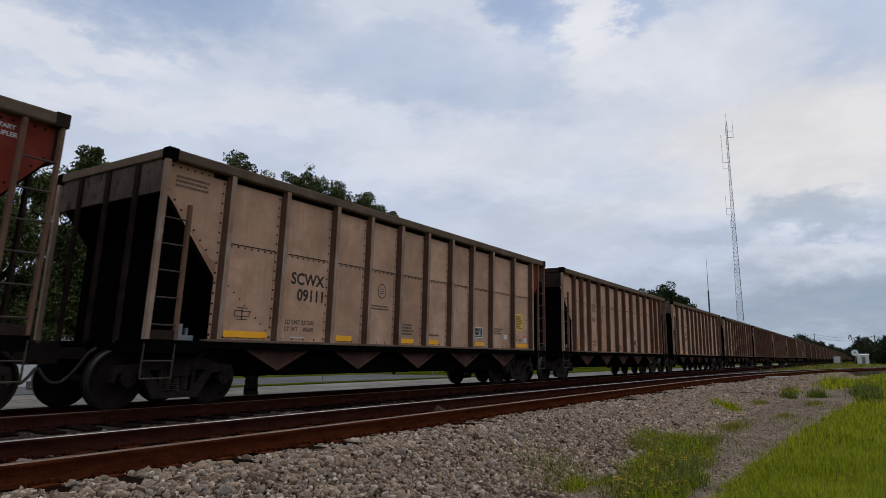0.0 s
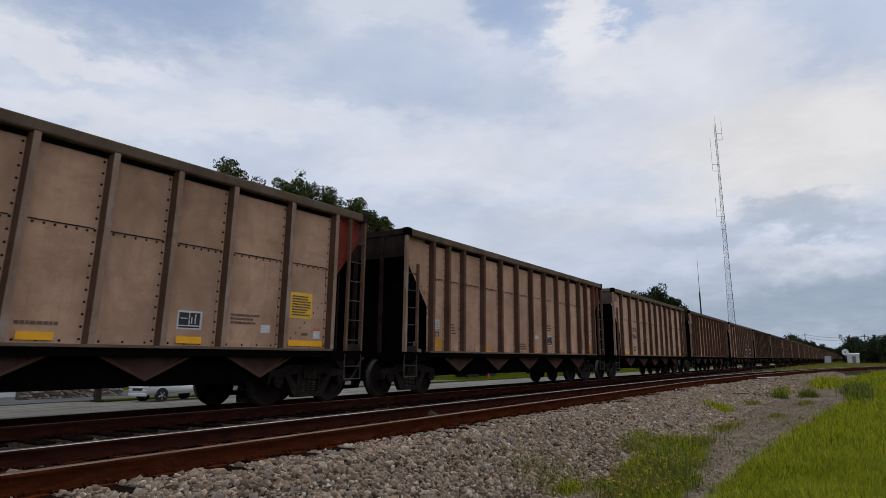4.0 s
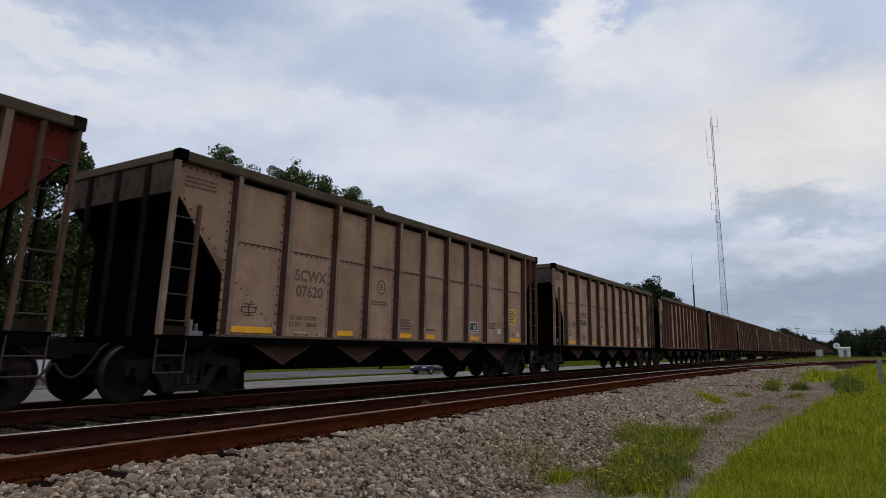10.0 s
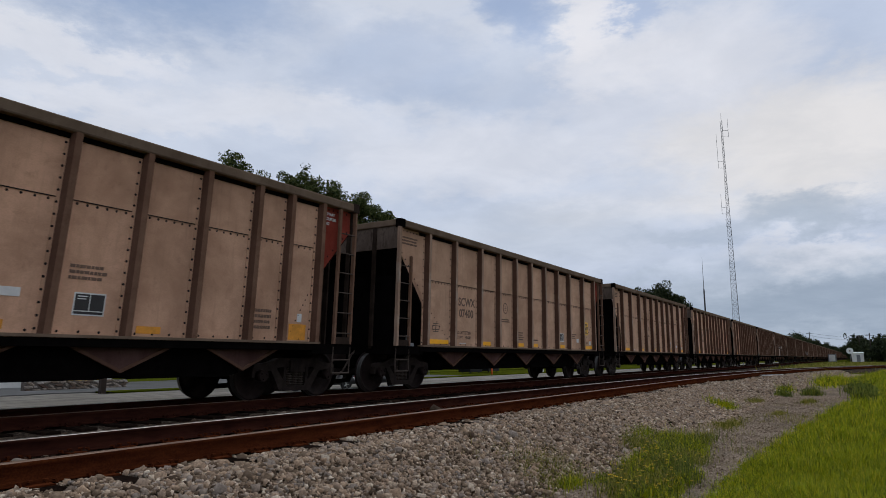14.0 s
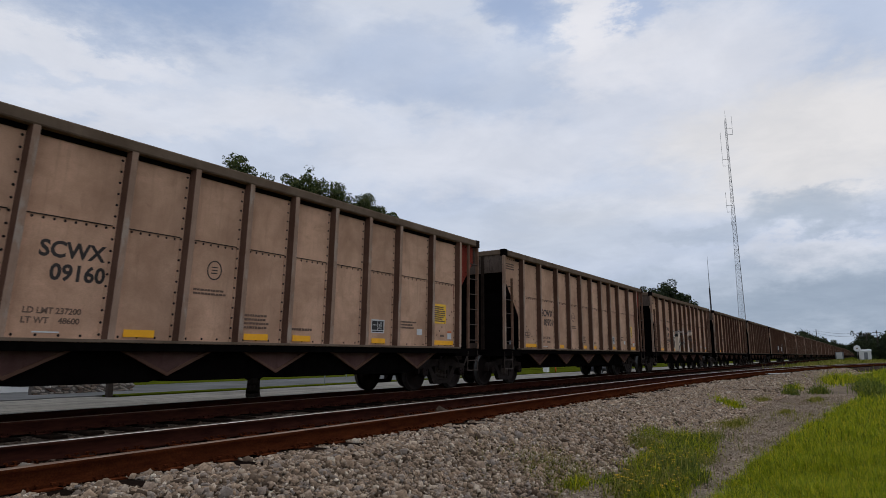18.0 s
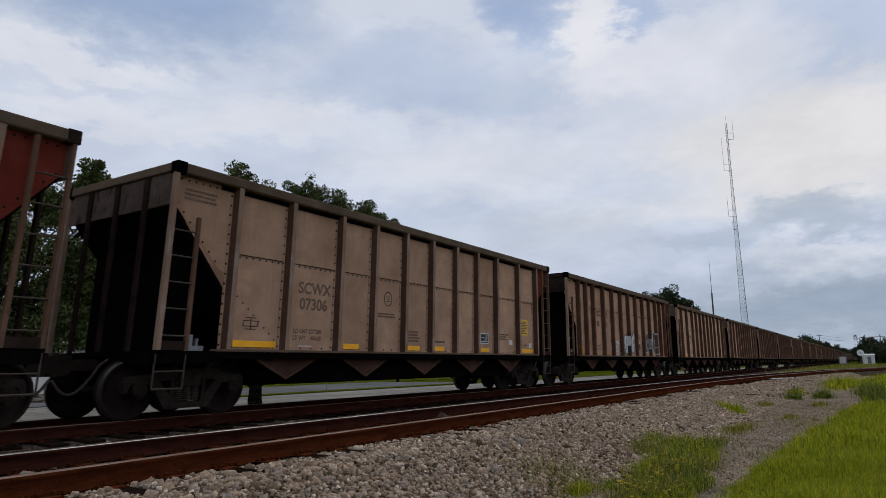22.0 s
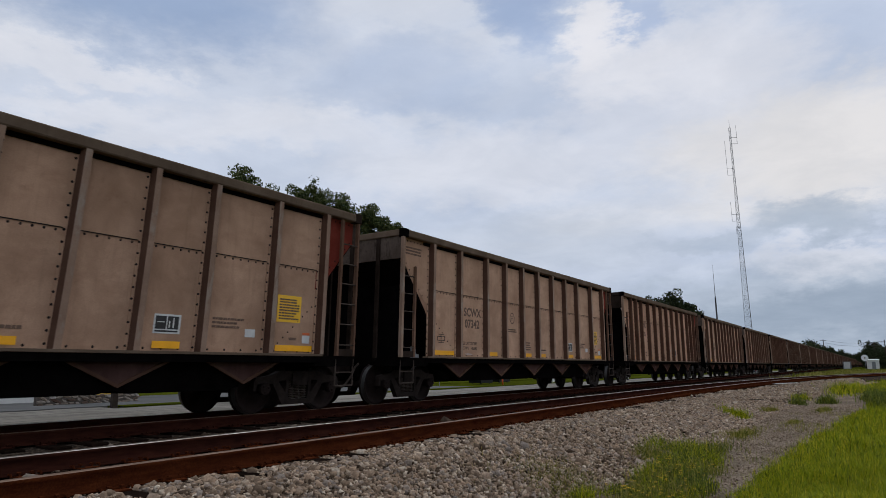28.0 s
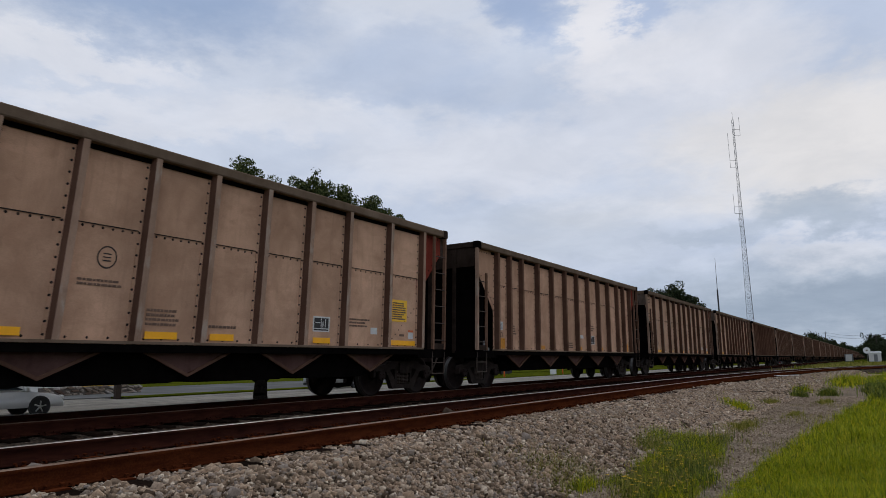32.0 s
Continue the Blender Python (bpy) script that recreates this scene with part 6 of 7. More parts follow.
def tree(x, y, h, crown, seed, n_leaf, leaf, mat="tree_leaf", label="", fork=0.3, trunk_r=0.3, z=None, fill=1.25):
    """Trunk, limbs and a ragged crown; crown: a list of (dx, dy, z, radius) lobes about the trunk."""
    rnd = random.Random(seed)
    z0 = float(ground_z(x, y)[0]) if z is None else z
    root = tagged(new("tree"), label, "tree")
    root.location = (x, y, z0)
    bm = bmesh.new()
    zf = h * fork
    limb(bm, (0, 0, -0.2), (0, 0, zf), trunk_r, trunk_r * 0.75, 0.06, rnd, 9)
    ends, weight = [], []
    for dx, dy, lz, r in crown:
        tip = Vector((dx, dy, lz))
        main = limb(bm, (0, 0, zf - 0.1), tip, trunk_r * 0.5, 0.05, 0.25, rnd)
        n = max(7, int(r * 7))
        for k in range(n):
            d = Vector((rnd.gauss(0, 1), rnd.gauss(0, 1), rnd.gauss(0, 0.8))).normalized() * r * rnd.uniform(0.35, 1.0)
            a = main[rnd.choice((2, 3, 4))]
            e = tip + d
            pts = limb(bm, a, e, 0.045, 0.012, 0.18, rnd, 5, 3)
            ends.append(e)
            ends.append(pts[2])
            weight += [1.0, 0.6]
    part("trunk", bm, "bark", root, "dark forked trunk and limbs")
    ends = np.array([e[:] for e in ends])
    weight = np.array(weight) / sum(weight)
    r = np.random.default_rng(seed)
    pick = r.choice(len(ends), n_leaf, p=weight)
    spread = 0.16 * (h / 10)
    P = ends[pick] + r.normal(size=(n_leaf, 3)) * spread * r.uniform(0.4, 1.25, (n_leaf, 1)) * [1, 1, 0.75]
    # most leaves fill rounded sprays within the lobes
    L = np.array(crown)
    sprays = np.concatenate([l[:3] + r.normal(size=(30, 3)) * l[3] * 0.38 for l in L])
    rad = np.repeat(L[:, 3], 30) * r.uniform(0.13, 0.30, len(sprays)) * fill
    m = int(n_leaf * 0.88)
    i = r.integers(0, len(sprays), m)
    d = r.normal(size=(m, 3))
    d /= np.linalg.norm(d, axis=1)[:, None]
    P[:m] = sprays[i] + d * (rad[i] * r.uniform(0.3, 1, m) ** 0.5)[:, None] * [1, 1, 0.8]
    tagged(put("crown", leaf_mesh(P, leaf, mat), root, "ragged crown of small green leaves"), kind="stuff")
    return root


def lobes(seed, n, rx, z0, z1, r):
    q = random.Random(seed)
    return [(q.uniform(-rx, rx), q.uniform(-rx, rx), z0 + (z1 - z0) * q.random(), r * q.uniform(0.75, 1.2)) for _ in range(n)]


def at(az, dist):
    return dist * math.cos(radians(az)), dist * math.sin(radians(az))


def trees():
    # a wide forked tree between railway and road
    x, y = at(48.3, 31.5)
    def rel(az, dist, top, r):
        """A lobe whose top reaches that slope above the eye."""
        px, py = at(az, dist)
        return (px - x, py - y, 0.785 + top * dist - r * 0.85 + 1.22, r)
    crown = [rel(50.3, 31, 0.292, 1.15), rel(44.8, 32, 0.284, 1.3), rel(42.2, 33, 0.262, 1.1), rel(39.7, 33, 0.252, 1.15), rel(37.6, 34, 0.222, 0.9), rel(47.5, 31, 0.25, 1.2), rel(52.5, 31, 0.262, 1.2),
             rel(45.5, 31, 0.20, 1.6), rel(41, 33, 0.18, 1.5), rel(50, 30, 0.18, 1.5), rel(53.5, 31, 0.16, 1.4)]
    for a in (42.5, 45, 47.5, 50, 52.5, 55, 57.5):
        crown += [rel(a, 31, 0.105, 1.35), rel(a + 1.2, 31.5, 0.165, 1.45)]
    tree(x, y, 10.0, crown, 5, 150000, 0.066, label="broad leafy tree with a low forked trunk beside the railway", fork=0.12, trunk_r=0.36, fill=1.6)
    x, y = at(72.5, 28)
    crown = [rel(61.6, 29, 0.278, 1.0), rel(60, 29, 0.25, 1.0), rel(64, 29, 0.25, 1.2), rel(67, 28, 0.225, 1.3), rel(62, 29, 0.18, 1.4), rel(66, 28, 0.2, 1.5), rel(59.5, 30, 0.15, 1.1), rel(69, 28, 0.2, 1.5),
             rel(63.5, 28, 0.09, 1.2), rel(67.5, 28, 0.09, 1.2), rel(60.5, 29, 0.08, 0.9), rel(57.5, 30, 0.17, 0.9), rel(71.5, 28, 0.2, 1.4), rel(58.5, 30, 0.24, 1.0), rel(65, 29, 0.14, 1.5), rel(61, 29, 0.12, 1.4), rel(69.5, 28, 0.12, 1.5), rel(72, 28, 0.2, 1.5)]
    for a in (55.0, 57.0, 59.0, 61.0):
        crown += [rel(a, 29.5, 0.11, 1.3), rel(a + 0.8, 29.5, 0.19, 1.4)]
    tree(x, y, 9.5, crown, 6, 150000, 0.07, label="dense leafy tree beside the railway", fill=1.75, fork=0.2, trunk_r=0.28)
    # one tree halfway along, its top above the train
    x, y = at(13.6, 95)
    crown = [(*[a - b for a, b in zip(at(az, 95), (x, y))], 0.785 + s * 95 - 1.7 + 1.2, r) for az, s, r in ((15.4, 0.086, 1.5), (14.9, 0.094, 1.8), (14.3, 0.1, 2.0), (13.7, 0.101, 2.0), (13.1, 0.097, 2.0), (12.5, 0.088, 1.7), (11.9, 0.078, 1.5), (14.6, 0.07, 2.4), (13.2, 0.07, 2.4))]
    tree(x, y, 10.5, crown, 8, 30000, 0.15, "far_leaf", "rounded leafy tree beyond the road", 0.25, 0.3, fill=1.9)
    # distant wood at the end of the line
    for k, (az, d, s) in enumerate(((4.55, 230, 0.0325), (4.15, 235, 0.037), (3.75, 240, 0.038), (3.4, 262, 0.029), (3.05, 300, 0.025), (2.7, 330, 0.0262), (2.4, 380, 0.0225), (2.05, 430, 0.0195), (1.75, 520, 0.0192),
                                    (1.45, 620, 0.0182), (1.15, 800, 0.017), (0.9, 1000, 0.0155),
                                    (0.55, 265, 0.0225), (0.2, 255, 0.027), (-0.2, 250, 0.032), (-0.75, 240, 0.0325), (-1.3, 230, 0.0345), (-2.0, 225, 0.034), (-2.7, 220, 0.035), (-3.5, 215, 0.036), (-4.4, 215, 0.036))):
        x, y = at(az, d)
        h = 0.785 + s * d + 0.4
        tree(x, y, h, lobes(40 + k, 10, h * 0.32, h * 0.14, h * 0.82, h * 0.2), 60 + k, 4200, 0.3, "far_leaf", "distant dark green tree", 0.25, 0.25, z=-0.4, fill=1.8)


trees()

# ---------------------------------------------------------------- tower, masts and wires


def lattice_tower():
    x, y = at(7.99, 130)
    z0, h = -1.26, 45.2 + 1.26
    root = tagged(new("radio_tower"), "tall grey three-legged lattice radio tower with antennas", "radio tower")
    root.location = (x, y, z0)
    root.rotation_euler = (radians(-0.4), 0, 0)

    def half(z):
        return 0.88 - 0.68 * min(1, z / (h * 0.8)) if z < h * 0.8 else 0.2

    def corner(k, z):
        a = radians(100 + 120 * k)
        return Vector((half(z) * math.cos(a), half(z) * math.sin(a), z))

    for k in range(3):
        bm = bmesh.new()
        zs = [h * q / 24 for q in range(25)]
        rings = [[bm.verts.new(corner(k, z) + Vector((0.032 * math.cos(i * 1.2566), 0.032 * math.sin(i * 1.2566), 0))) for i in range(5)] for z in zs]
        for a, b in zip(rings, rings[1:]):
            for i in range(5):
                bm.faces.new((a[i], a[(i + 1) % 5], b[(i + 1) % 5], b[i]))
        part("leg", bm, "galvanised", root)
    z, n = 0.0, 0
    while z < h - 0.6:
        step = max(0.75, half(z) * 1.15)
        bm = bmesh.new()
        for k in range(3):
            a, b = corner(k, z), corner((k + 1) % 3, z)
            c, d = corner((k + 1) % 3, min(h, z + step)), corner(k, min(h, z + step))
            bar(bm, a, b, 0.014, 4)
            bar(bm, a, c, 0.013, 4)
            bar(bm, b, d, 0.013, 4)
        tagged(part("bracing", bm, "galvanised", root), kind="stuff")
        z += step
        n += 1
    bm = bmesh.new()
    bar(bm, (0, 0, h - 0.3), (0, 0, h + 1.5), 0.02, 6)
    part("lightning_rod", bm, "galvanised", root)
    # side-mounted antennas on two arms each
    r = Vector((math.sin(radians(32)), -math.cos(radians(32)), 0))
    for zc, side, length, reach, low in ((h - 3.2, 1, 3.6, 1.15, 0.05), (h - 9.3, -1, 6.6, 1.2, 0.05), (h - 18.1, -1, 3.7, 1.2, 0.05), (h - 20.5, -1, 1.5, 0.6, 0.05)):
        bm = bmesh.new()
        o = r * side * reach
        bar(bm, (o.x, o.y, zc - low), (o.x, o.y, zc + length), 0.028, 6)
        bar(bm, (0, 0, zc), (o.x, o.y, zc), 0.035, 6)
        bar(bm, (0, 0, zc + 1.25), (o.x, o.y, zc + 1.25), 0.03, 6)
        part("antenna", bm, "galvanised", root, "vertical rod antenna on two arms")
    for k in range(3):
        c = corner(k, 0)
        part("footing", boxes((c.x - 0.4, c.x + 0.4, c.y - 0.4, c.y + 0.4, -0.2, 0.15)), "road_concrete", root)


def whip_mast():
    x, y = at(10.33, 118)
    root = tagged(new("antenna_mast"), "slender dark antenna mast with a thin whip", "antenna mast")
    root.location = (x, y, -1.26)
    z1, z2 = 2.05 + 0.096 * 118, 2.05 + 0.142 * 118
    bm = bmesh.new()
    bar(bm, (0, 0, 0), (0, 0, z1), 0.16, 8, 0.12)
    part("mast", bm, "dark_pole", root)
    bm = bmesh.new()
    bar(bm, (0, 0, z1), (0, 0, z2), 0.06, 6, 0.02)
    part("whip", bm, "galvanised", root)
    part("base_plate", boxes((-0.4, 0.4, -0.4, 0.4, -0.1, 0.08)), "road_concrete", root)


lattice_tower()
whip_mast()


def utility_pole(az, d, h, label):
    x, y = at(az, d)
    root = tagged(new("utility_pole"), label, "utility pole", "poles at the far end")
    root.location = (x, y, -0.4)
    bm = bmesh.new()
    bar(bm, (0, 0, -0.2), (0, 0, h), 0.16, 8, 0.11)
    part("pole", bm, "pole_wood", root)
    part("crossarm", boxes((-0.06, 0.06, -1.1, 1.1, h - 0.7, h - 0.57)), "pole_wood", root)
    for yy in (-0.95, -0.4, 0.4, 0.95):
        bm = bmesh.new()
        bar(bm, (0, yy, h - 0.57), (0, yy, h - 0.4), 0.05, 6)
        part("insulator", bm, "dish_white", root)
    return Vector((x, y, h - 0.8))


def far_end():
    a = utility_pole(-0.05, 240, 8.2, "wooden utility pole among distant trees")
    b = utility_pole(-0.72, 230, 8.4, "wooden utility pole among distant trees")
    c = utility_pole(3.1, 300, 11.5, "wooden utility pole behind the train")
    for dz in (0.0, -1.0):
        bm = bmesh.new()
        pts = [b.lerp(c, k / 12) + Vector((0, 0, dz - 0.9 * math.sin(math.pi * k / 12))) for k in range(13)]
        tube(bm, pts, 0.035, 4)
        tagged(put("overhead_wire", finish(bm, "overhead_wire", "dark_pole")), "thin dark overhead wire between poles", "wire")
    # small white hut with a round dish beside it
    x, y = at(0.14, 225)
    hut = tagged(new("equipment_hut"), "small white equipment hut beside the tracks", "hut")
    hut.location, hut.rotation_euler = (x, y, -0.35), (0, 0, radians(8))
    part("wall", boxes((-1.3, 1.3, -1.35, 1.35, 0, 2.5), bevel=0.03), "white_wall", hut)
    bm = bmesh.new()
    prism(bm, [(-1.5, 2.5), (1.5, 2.5), (1.5, 2.62), (0, 2.85), (-1.5, 2.62)], -1.5, 1.5)
    bmesh.ops.recalc_face_normals(bm, faces=bm.faces[:])
    part("roof", bm, "dish_white", hut)
    part("door", boxes((-1.34, -1.302, -0.45, 0.45, 0.1, 2.05)), "galvanised", hut)
    x, y = at(0.6, 215)
    dish = tagged(new("round_sign"), "round white disc on a post beside the tracks", "sign")
    dish.location = (x, y, -0.35)
    bm = bmesh.new()
    bar(bm, (-0.04, 0, 3.1), (0.03, 0, 3.1), 0.85, 24)
    part("disc", bm, "dish_white", dish)
    bm = bmesh.new()
    bar(bm, (0.06, 0, -0.1), (0.06, 0, 3.2), 0.06, 8)
    part("post", bm, "galvanised", dish)
    bm = bmesh.new()
    bar(bm, (-0.06, 0, 3.1), (-0.041, 0, 3.1), 0.2, 16)
    part("mark", bm, "faint_stencil", dish)
    x, y = at(1.75, 240)
    cab = tagged(new("signal_cabinet"), "pale grey signal cabinet beside the tracks", "cabinet")
    cab.location = (x, y, -0.35)
    part("body", boxes((-0.9, 0.9, -1.1, 1.1, 0, 2.3), bevel=0.03), "galvanised", cab)
    part("door", boxes((-0.93, -0.902, -0.8, 0.8, 0.15, 2.15)), "white_wall", cab)
    x, y = at(-1.95, 36)
    post = tagged(new("marker_post"), "short pale marker post in the grass", "post")
    post.location = (x, y, float(ground_z(x, y)[0]))
    part("stake", boxes((-0.03, 0.03, -0.09, 0.09, -0.1, 1.15), bevel=0.01), "galvanised", post)


far_end()

# ---------------------------------------------------------------- beyond the road


def street_side():
    z = ROAD_Z
    # low rubble wall along the lot
    wall = tagged(new("stone_wall"), "low rubble stone wall beside the parking lot", "wall", kind="structure")
    wall.location = (20.6, 42.6, z)
    part("mortar_core", boxes((0, 6.6, -0.13, 0.13, -0.1, 0.56)), "mortar", wall)
    r = random.Random(4)
    shapes = []
    for k in range(8):
        bm = bmesh.new()
        bmesh.ops.create_icosphere(bm, subdivisions=1, radius=1)
        for v in bm.verts:
            v.co *= 1 + 0.25 * noise.noise(v.co * 1.7 + Vector((k * 5, 0, 0)))
            v.co = Vector((max(-0.75, min(0.75, v.co.x)), max(-0.5, min(0.5, v.co.y)), max(-0.7, min(0.7, v.co.z))))
        shapes.append(finish(bm, "stone", "rubble_stone"))
    for row in range(3):
        x = 0.05
        while x < 6.4:
            w = r.uniform(0.16, 0.36)
            m = pose(x + w, -0.13, 0.1 + row * 0.19 + r.uniform(-0.04, 0.04), 0, r.uniform(-25, 25), r.uniform(-8, 8)) @ Matrix.Diagonal((w * r.uniform(0.9, 1.4), 0.16, r.uniform(0.09, 0.16), 1))
            put("stone", r.choice(shapes), wall, m=m)
            x += 2 * w * r.uniform(0.9, 1.0)
    # pale building with a yellow board above the wall
    b = tagged(new("shop_building"), "low white shop building with a yellow board", "building")
    b.location = (6, 47.5, z)
    part("wall", boxes((-14, 23.2, 0, 9, -0.2, 3.6)), "white_wall", b)
    part("roof", boxes((-14.4, 23.6, -0.8, 9.4, 3.6, 3.85)), "roof_grey", b)
    part("board", boxes((19.7, 22.5, -0.14, -0.004, 0.15, 2.35)), "yellow_board", b, "broad yellow sign board")
    for k in range(4):
        w = part("window", boxes((-12 + k * 4, -9.8 + k * 4, -0.06, -0.004, 0.9, 2.4)), "dish_white", b)
        part("pane", boxes((-11.9 + k * 4, -9.9 + k * 4, -0.075, -0.062, 1.0, 2.3)), "window_glass", w)
    d = part("door", boxes((5.2, 6.3, -0.07, -0.004, 0.0, 2.1)), "galvanised", b)
    part("handle", boxes((6.1, 6.16, -0.11, -0.072, 0.95, 1.15)), "dark_pole", d)
    # a post by the driveway and a block beside it
    p = tagged(new("timber_post"), "dark brown timber post beside the road", "post")
    p.location = (22.0, 36.6, z)
    part("stake", boxes((-0.15, 0.15, -0.15, 0.15, -0.3, 2.4), bevel=0.02), "pole_wood", p)
    part("cap", boxes((-0.18, 0.18, -0.18, 0.18, 2.4, 2.48)), "dark_pole", p)
    # red sign, thin posts and cones along the far verge
    def sign(x, y, h, w, mat, label):
        s = tagged(new("road_sign"), label, "road sign")
        s.location = (x, y, z)
        bm = bmesh.new()
        bar(bm, (0, 0, -0.2), (0, 0, h), 0.04, 6)
        part("post", bm, "galvanised", s)
        part("plate", boxes((-w / 2, w / 2, -0.06, -0.042, h - w * 0.8, h)), mat, s)
        part("border", boxes((-w / 2 - 0.03, w / 2 + 0.03, -0.041, -0.036, h - w * 0.8 - 0.03, h + 0.03)), "white_mark", s)
    sign(54.5, 47.0, 1.25, 0.9, "red_sign", "small red sign on a post beside the road")
    sign(62.5, 41.0, 1.7, 0.35, "galvanised", "thin metal post beside the road")
    sign(40.5, 37.2, 1.5, 0.3, "galvanised", "thin metal post at the edge of the road")
    for x, y in ((70.5, 37.3), (88.0, 37.3)):
        c = tagged(new("traffic_post"), "orange plastic marker post beside the road", "marker post")
        c.location = (x, y, z)
        bm = bmesh.new()
        bar(bm, (0, 0, 0.04), (0, 0, 1.25), 0.10, 10, 0.07)
        part("tube", bm, "cone_orange", c)
        part("foot", boxes((-0.22, 0.22, -0.22, 0.22, -0.03, 0.045), bevel=0.015), "rubber", c)
        bm = bmesh.new()
        bar(bm, (0, 0, 0.8), (0, 0, 0.95), 0.088, 10, 0.085)
        part("band", bm, "white_mark", c)
    # dark skips, a far trunk, and low buildings on the far side
    for x, y in ((78.0, 44.5), (85.0, 45.5)):
        s = tagged(new("skip_container"), "dark steel waste container beside the lot", "container")
        s.location = (x, y, z)
        bm = bmesh.new()
        prism(bm, [(-1.6, 0.15), (1.6, 0.15), (1.9, 1.5), (-1.9, 1.5)], -0.9, 0.9)
        bmesh.ops.recalc_face_normals(bm, faces=bm.faces[:])
        part("body", bm, "car_black", s)
        part("lid", boxes((-1.92, 1.92, -0.93, 0.93, 1.5, 1.57), bevel=0.02), "underframe", s)
        for xx in (-1.2, 1.2):
            for yy in (-0.6, 0.6):
                bm = bmesh.new()
                bar(bm, (xx, yy - 0.04, 0.09), (xx, yy + 0.04, 0.09), 0.09, 10)
                part("castor", bm, "rubber", s)
    w = tagged(new("white_bollard"), "white square bollard beside the road", "bollard")
    w.location = (92.0, 40.5, z)
    part("body", boxes((-0.35, 0.35, -0.35, 0.35, -0.1, 1.7), bevel=0.02), "dish_white", w)
    part("cap", boxes((-0.38, 0.38, -0.38, 0.38, 1.7, 1.78)), "galvanised", w)
    x, y = 68.0, 50.5
    tree(x, y, 8.0, [(0, 0, 5.8, 1.8), (1.2, 0.5, 5.0, 1.5), (-1.3, -0.4, 5.2, 1.5)], 77, 3500, 0.16, "far_leaf", "small leafy tree behind the parking lot", 0.35, 0.22, z=z)
    for k, (x, y, w_, h_, m) in enumerate(((48, 66, 14, 3.4, "brick_wall"), (72, 70, 18, 3.8, "white_wall"), (104, 66, 16, 3.6, "brick_wall"), (140, 70, 22, 4.0, "white_wall"))):
        b = tagged(new("low_building"), "low brick building with a grey roof across the road" if m == "brick_wall" else "low white building with a grey roof across the road", "building")
        b.location = (x, y, z)
        part("wall", boxes((-w_ / 2, w_ / 2, 0, 8, -0.2, h_)), m, b)
        bm = bmesh.new()
        prism(bm, [(-w_ / 2 - 0.5, h_), (w_ / 2 + 0.5, h_), (w_ / 2 - 2, h_ + 1.3), (-w_ / 2 + 2, h_ + 1.3)], -0.5, 8.5)
        bmesh.ops.recalc_face_normals(bm, faces=bm.faces[:])
        part("roof", bm, "roof_grey", b)
        for q in range(int(w_ // 4)):
            x0 = -w_ / 2 + 1.2 + q * 4
            f = part("window", boxes((x0, x0 + 1.6, -0.05, -0.004, 0.9, 2.3)), "dish_white", b)
            part("pane", boxes((x0 + 0.08, x0 + 1.52, -0.065, -0.052, 0.98, 2.22)), "window_glass", f)


street_side()

# ---------------------------------------------------------------- vehicles on the road
AXLES = [[], []]
STYLES = {
    "sedan": dict(low=[(-2.3, 0.32), (-2.32, 0.62), (-2.2, 0.88), (-1.55, 0.95), (1.05, 0.93), (2.0, 0.80), (2.28, 0.62), (2.3, 0.32)], top=[(-1.75, 0.93), (-1.0, 1.40), (0.25, 1.43), (1.15, 0.92)]),
    "suv": dict(low=[(-2.35, 0.40), (-2.4, 0.75), (-2.35, 1.02), (-1.8, 1.08), (1.0, 1.07), (2.05, 0.98), (2.32, 0.75), (2.3, 0.40)], top=[(-2.3, 1.06), (-2.05, 1.66), (0.15, 1.72), (1.0, 1.06)]),
    "pickup": dict(low=[(-2.75, 0.48), (-2.78, 1.05), (-0.9, 1.06), (0.9, 1.10), (2.1, 1.04), (2.42, 0.85), (2.4, 0.45)], top=[(-0.95, 1.06), (-0.75, 1.76), (0.35, 1.78), (1.0, 1.08)]),
}


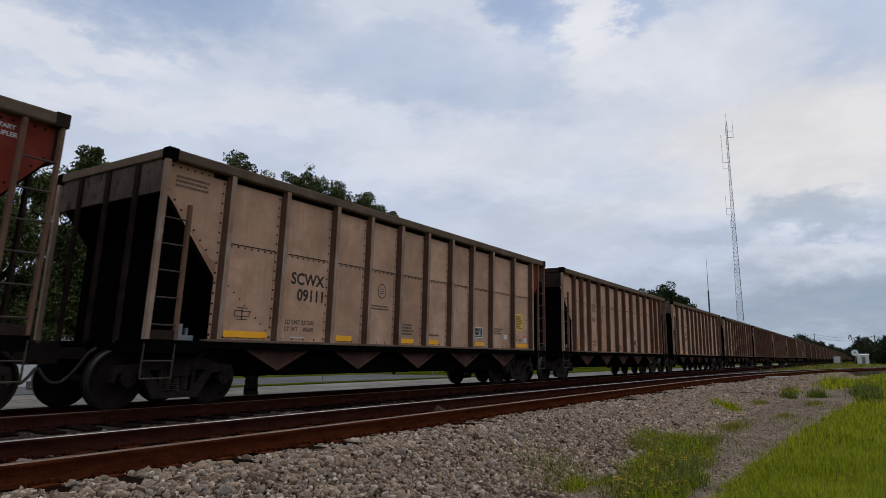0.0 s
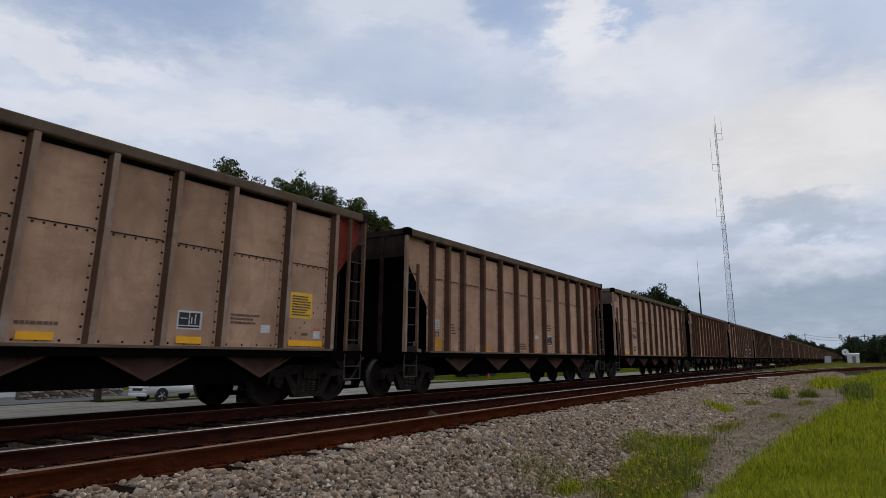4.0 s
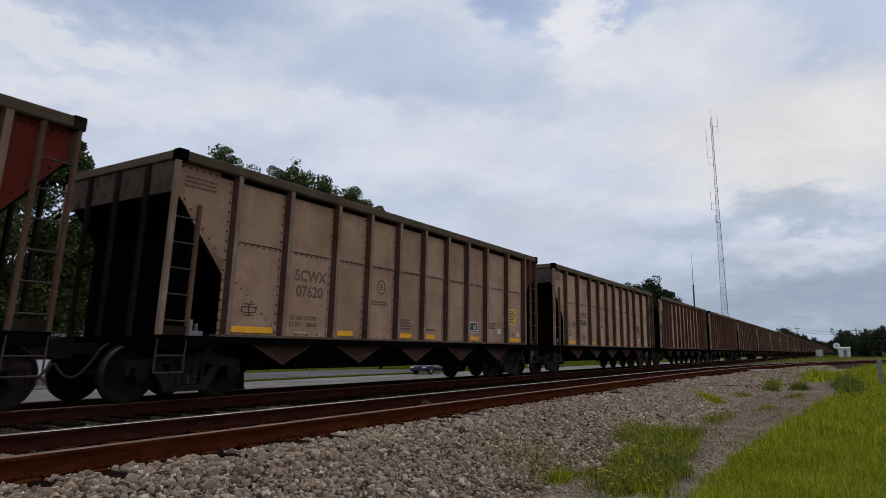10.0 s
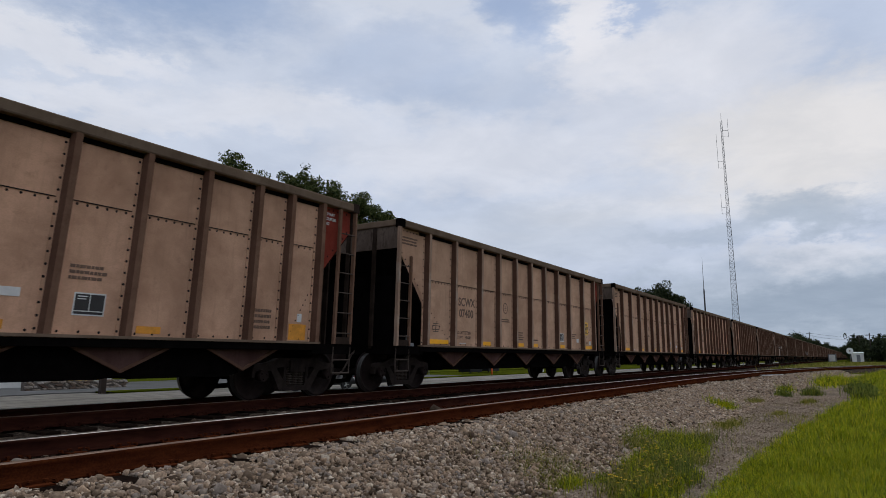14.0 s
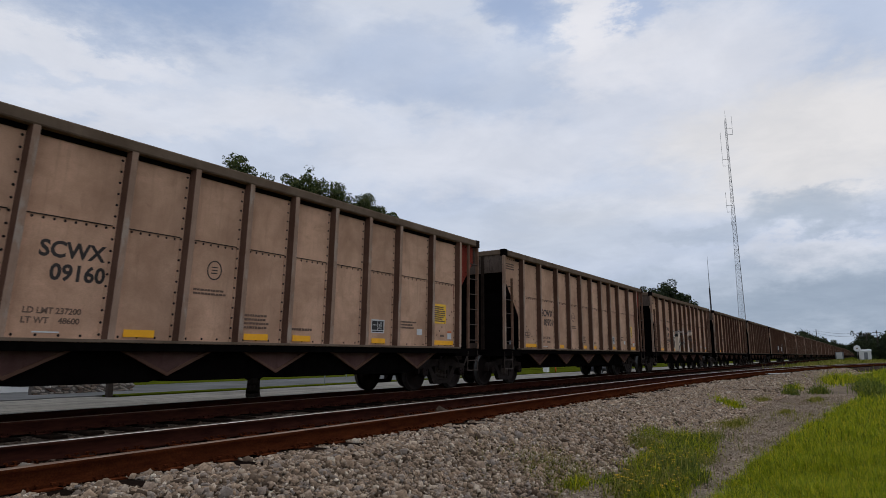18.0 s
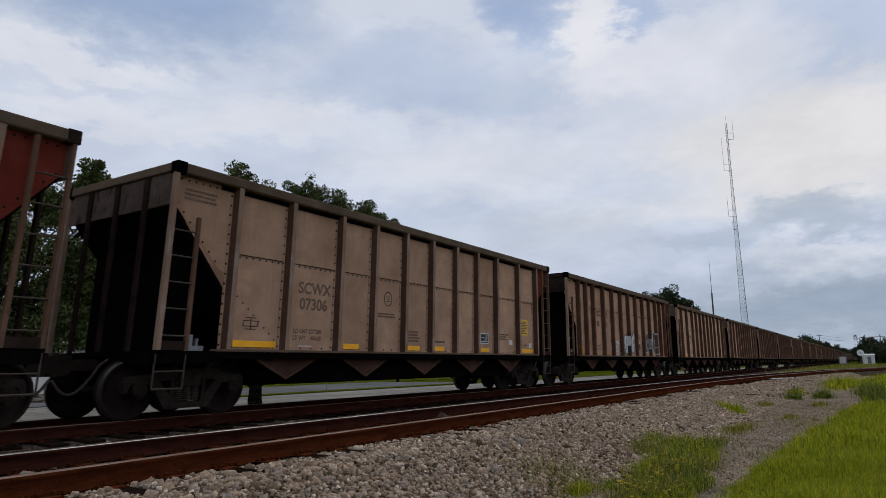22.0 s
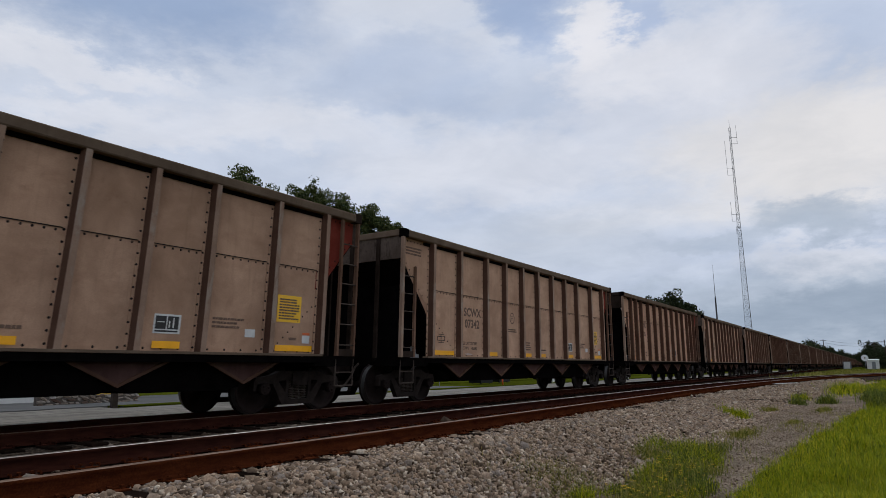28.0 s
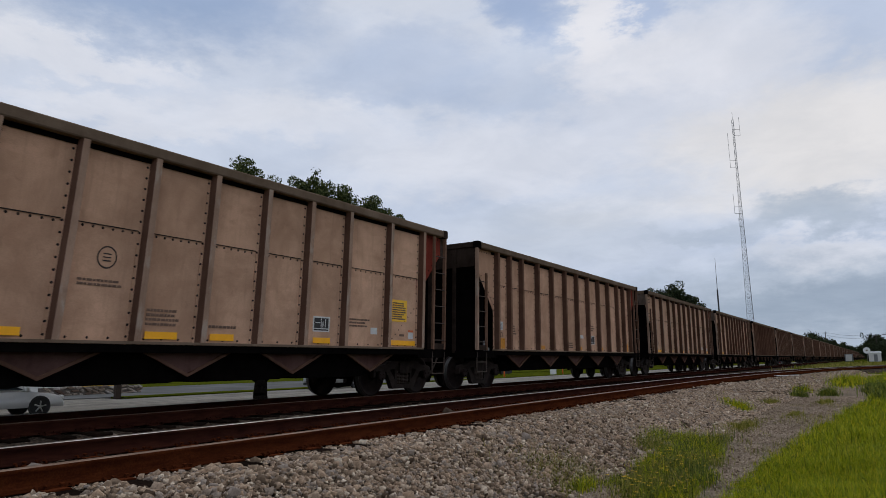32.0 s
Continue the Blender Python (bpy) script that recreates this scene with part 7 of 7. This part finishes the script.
def vehicle(style, paint, label):
    """A road vehicle that faces +x, standing on z = 0."""
    s = STYLES[style]
    root = tagged(new("pickup_truck" if style == "pickup" else "suv" if style == "suv" else "sedan_car"), label, "car" if style != "pickup" else "pickup truck")
    bm = bmesh.new()
    prism(bm, s["low"], -0.88, 0.88)
    prism(bm, s["top"], -0.68, 0.68)
    for v in bm.verts:
        if abs(v.co.y) < 0.7 and v.co.z < s["top"][0][1] + 0.03:
            v.co.y *= 1.2
    bmesh.ops.recalc_face_normals(bm, faces=bm.faces[:])
    bmesh.ops.bevel(bm, geom=bm.edges[:], offset=0.05, segments=2, affect="EDGES", clamp_overlap=True)
    for f in bm.faces:
        f.smooth = True
    body = part("body", bm, paint, root)
    (x0, z0), (x1, z1), (x2, z2), (x3, z3) = s["top"]
    for sd in (-1, 1):
        bm = bmesh.new()
        def side_y(z):
            return sd * (0.818 - 0.138 * (z - z0) / (z1 - z0) + 0.004)
        for a, b in ((0.08, 0.47), (0.51, 0.92)):
            lo, hi = z0 + 0.08, z1 - 0.08
            q = [(x0 + (x3 - x0) * a + (0.25 if a < 0.3 else 0), lo), (x0 + (x3 - x0) * b - (0.12 if b > 0.8 else 0), lo), (x1 + (x2 - x1) * b, hi), (x1 + (x2 - x1) * a + 0.05, hi)]
            bm.faces.new([bm.verts.new((x, side_y(z), z)) for x, z in q][::sd])
        part("side_window", bm, "dark_glass", root)
    for (xa, za), (xb, zb), nm in (((x3, z3), (x2, z2), "windscreen"), ((x0, z0), (x1, z1), "rear_window")):
        sg = 1 if nm == "windscreen" else -1
        bm = bmesh.new()
        q = []
        for t, y in ((0.12, -0.66), (0.12, 0.66), (0.9, 0.58), (0.9, -0.58)):
            q.append((xa + (xb - xa) * t + sg * 0.012, y, za + (zb - za) * t + 0.012))
        bm.faces.new([bm.verts.new(p) for p in q][::sg])
        part(nm, bm, "dark_glass", root)
    fx, rx = max(p[0] for p in s["low"]), min(p[0] for p in s["low"])
    hz = s["low"][-2][1]
    for y in (-0.66, 0.66):
        part("headlight", boxes((fx - 0.12, fx + 0.012, y - 0.17, y + 0.17, hz - 0.02, hz + 0.12), bevel=0.02), "lamp_lens", root, "clear headlight")
        part("tail_light", boxes((rx - 0.012, rx + 0.1, y - 0.14, y + 0.14, hz, hz + 0.2), bevel=0.02), "tail_lens", root, "red tail light")
    part("front_bumper", boxes((fx - 0.1, fx + 0.05, -0.8, 0.8, 0.32, 0.5), bevel=0.03), "car_trim" if style == "pickup" else paint, root)
    part("rear_bumper", boxes((rx - 0.05, rx + 0.1, -0.8, 0.8, 0.32, 0.52), bevel=0.03), "car_trim" if style == "pickup" else paint, root)
    part("grille", boxes((fx - 0.05, fx + 0.03, -0.42, 0.42, hz - 0.12, hz + 0.02)), "car_trim", root)
    for sd in (-1, 1):
        part("mirror", boxes((x3 - 0.35, x3 - 0.2, sd * 0.9 - 0.09, sd * 0.9 + 0.09, z0 + 0.02, z0 + 0.16), bevel=0.02), paint, root)
        for xx in (-1.375, 1.375):
            bm = bmesh.new()
            bar(bm, (xx, sd * 0.80, 0.36), (xx, sd * 0.885, 0.36), 0.41, 20)
            part("wheel_arch", bm, "car_trim", root)
    for i, xx in enumerate((-1.375, 1.375)):
        bm = bmesh.new()
        for sd in (-1, 1):
            bar(bm, (0, sd * 0.70, 0), (0, sd * 0.905, 0), 0.345, 24)
        ax = part("axle", bm, "rubber", root, "pair of road wheels", pose(xx, 0, 0.345))
        for sd in (-1, 1):
            bm = bmesh.new()
            bar(bm, (0, sd * 0.86, 0), (0, sd * 0.912, 0), 0.07, 10)
            for k in range(5):
                a = k * 1.2566
                bar(bm, (0.05 * math.cos(a), sd * 0.909, 0.05 * math.sin(a)), (0.23 * math.cos(a), sd * 0.909, 0.23 * math.sin(a)), 0.03, 5)
            part("rim", bm, "rim_alloy", ax)
        AXLES[i].append(ax)
    return root


# style, paint, label, heading, lane, speed, seconds, and where its middle is then
TRAFFIC = [("suv", "car_white", "white sport utility vehicle driving on the road", -1, 34.3, 14.1, 3.5, 32.4),
           ("sedan", "car_navy", "dark navy blue sedan driving on the road", -1, 34.2, 14.2, 11.0, 40.0),
           ("pickup", "car_silver", "pale silver pickup truck driving on the road", -1, 34.8, 17.0, 31.5, 46.8),
           ("sedan", "car_black", "black car driving on the road", 1, 28.8, 12.5, 12.5, 17.6),
           ("sedan", "car_black", "dark car following close behind on the road", 1, 28.8, 12.5, 12.5, 12.7),
           ("sedan", "car_white", "white sedan driving on the road", 1, 28.6, 12.0, 32.0, 12.0)]
ON_ROAD = [vehicle(*t[:3]) for t in TRAFFIC]

# ---------------------------------------------------------------- what moves


def share(source, others):
    for o in others:
        o.rotation_mode = "QUATERNION"
        ad = o.animation_data_create()
        ad.action = source.animation_data.action
        ad.action_slot = source.animation_data.action_slot


def motions():
    ts = [g[0] for g in GONE]
    for k, car in CARS:
        walk(car, [(t, pose(START + PITCH * k - d, TRAIN_Y, 0)) for t, d in GONE])
    for (style, paint, label, way, lane, speed, t0, x0), ob in zip(TRAFFIC, ON_ROAD):
        walk(ob, [(t, pose(x0 + way * speed * (t - t0), lane, ROAD_Z, 0, 0, 0 if way > 0 else 180)) for t in (0, 8, 16, 24, 32)])
    steps = [n / FPS for n in range(0, 32 * FPS + 1)]
    for axle, x in zip(SPINNING, (-0.889, 0.889)):
        walk(axle[0], [(t, pose(x, 0, WHEEL_R) @ Matrix.Rotation(-gone(t) / WHEEL_R, 4, "Y")) for t in steps])
        share(axle[0], axle[1:])
    for axle, x in zip(AXLES, (-1.375, 1.375)):
        walk(axle[0], [(t, pose(x, 0, 0.345) @ Matrix.Rotation(13.0 * t / 0.345, 4, "Y")) for t in steps])
        share(axle[0], axle[1:])


motions()
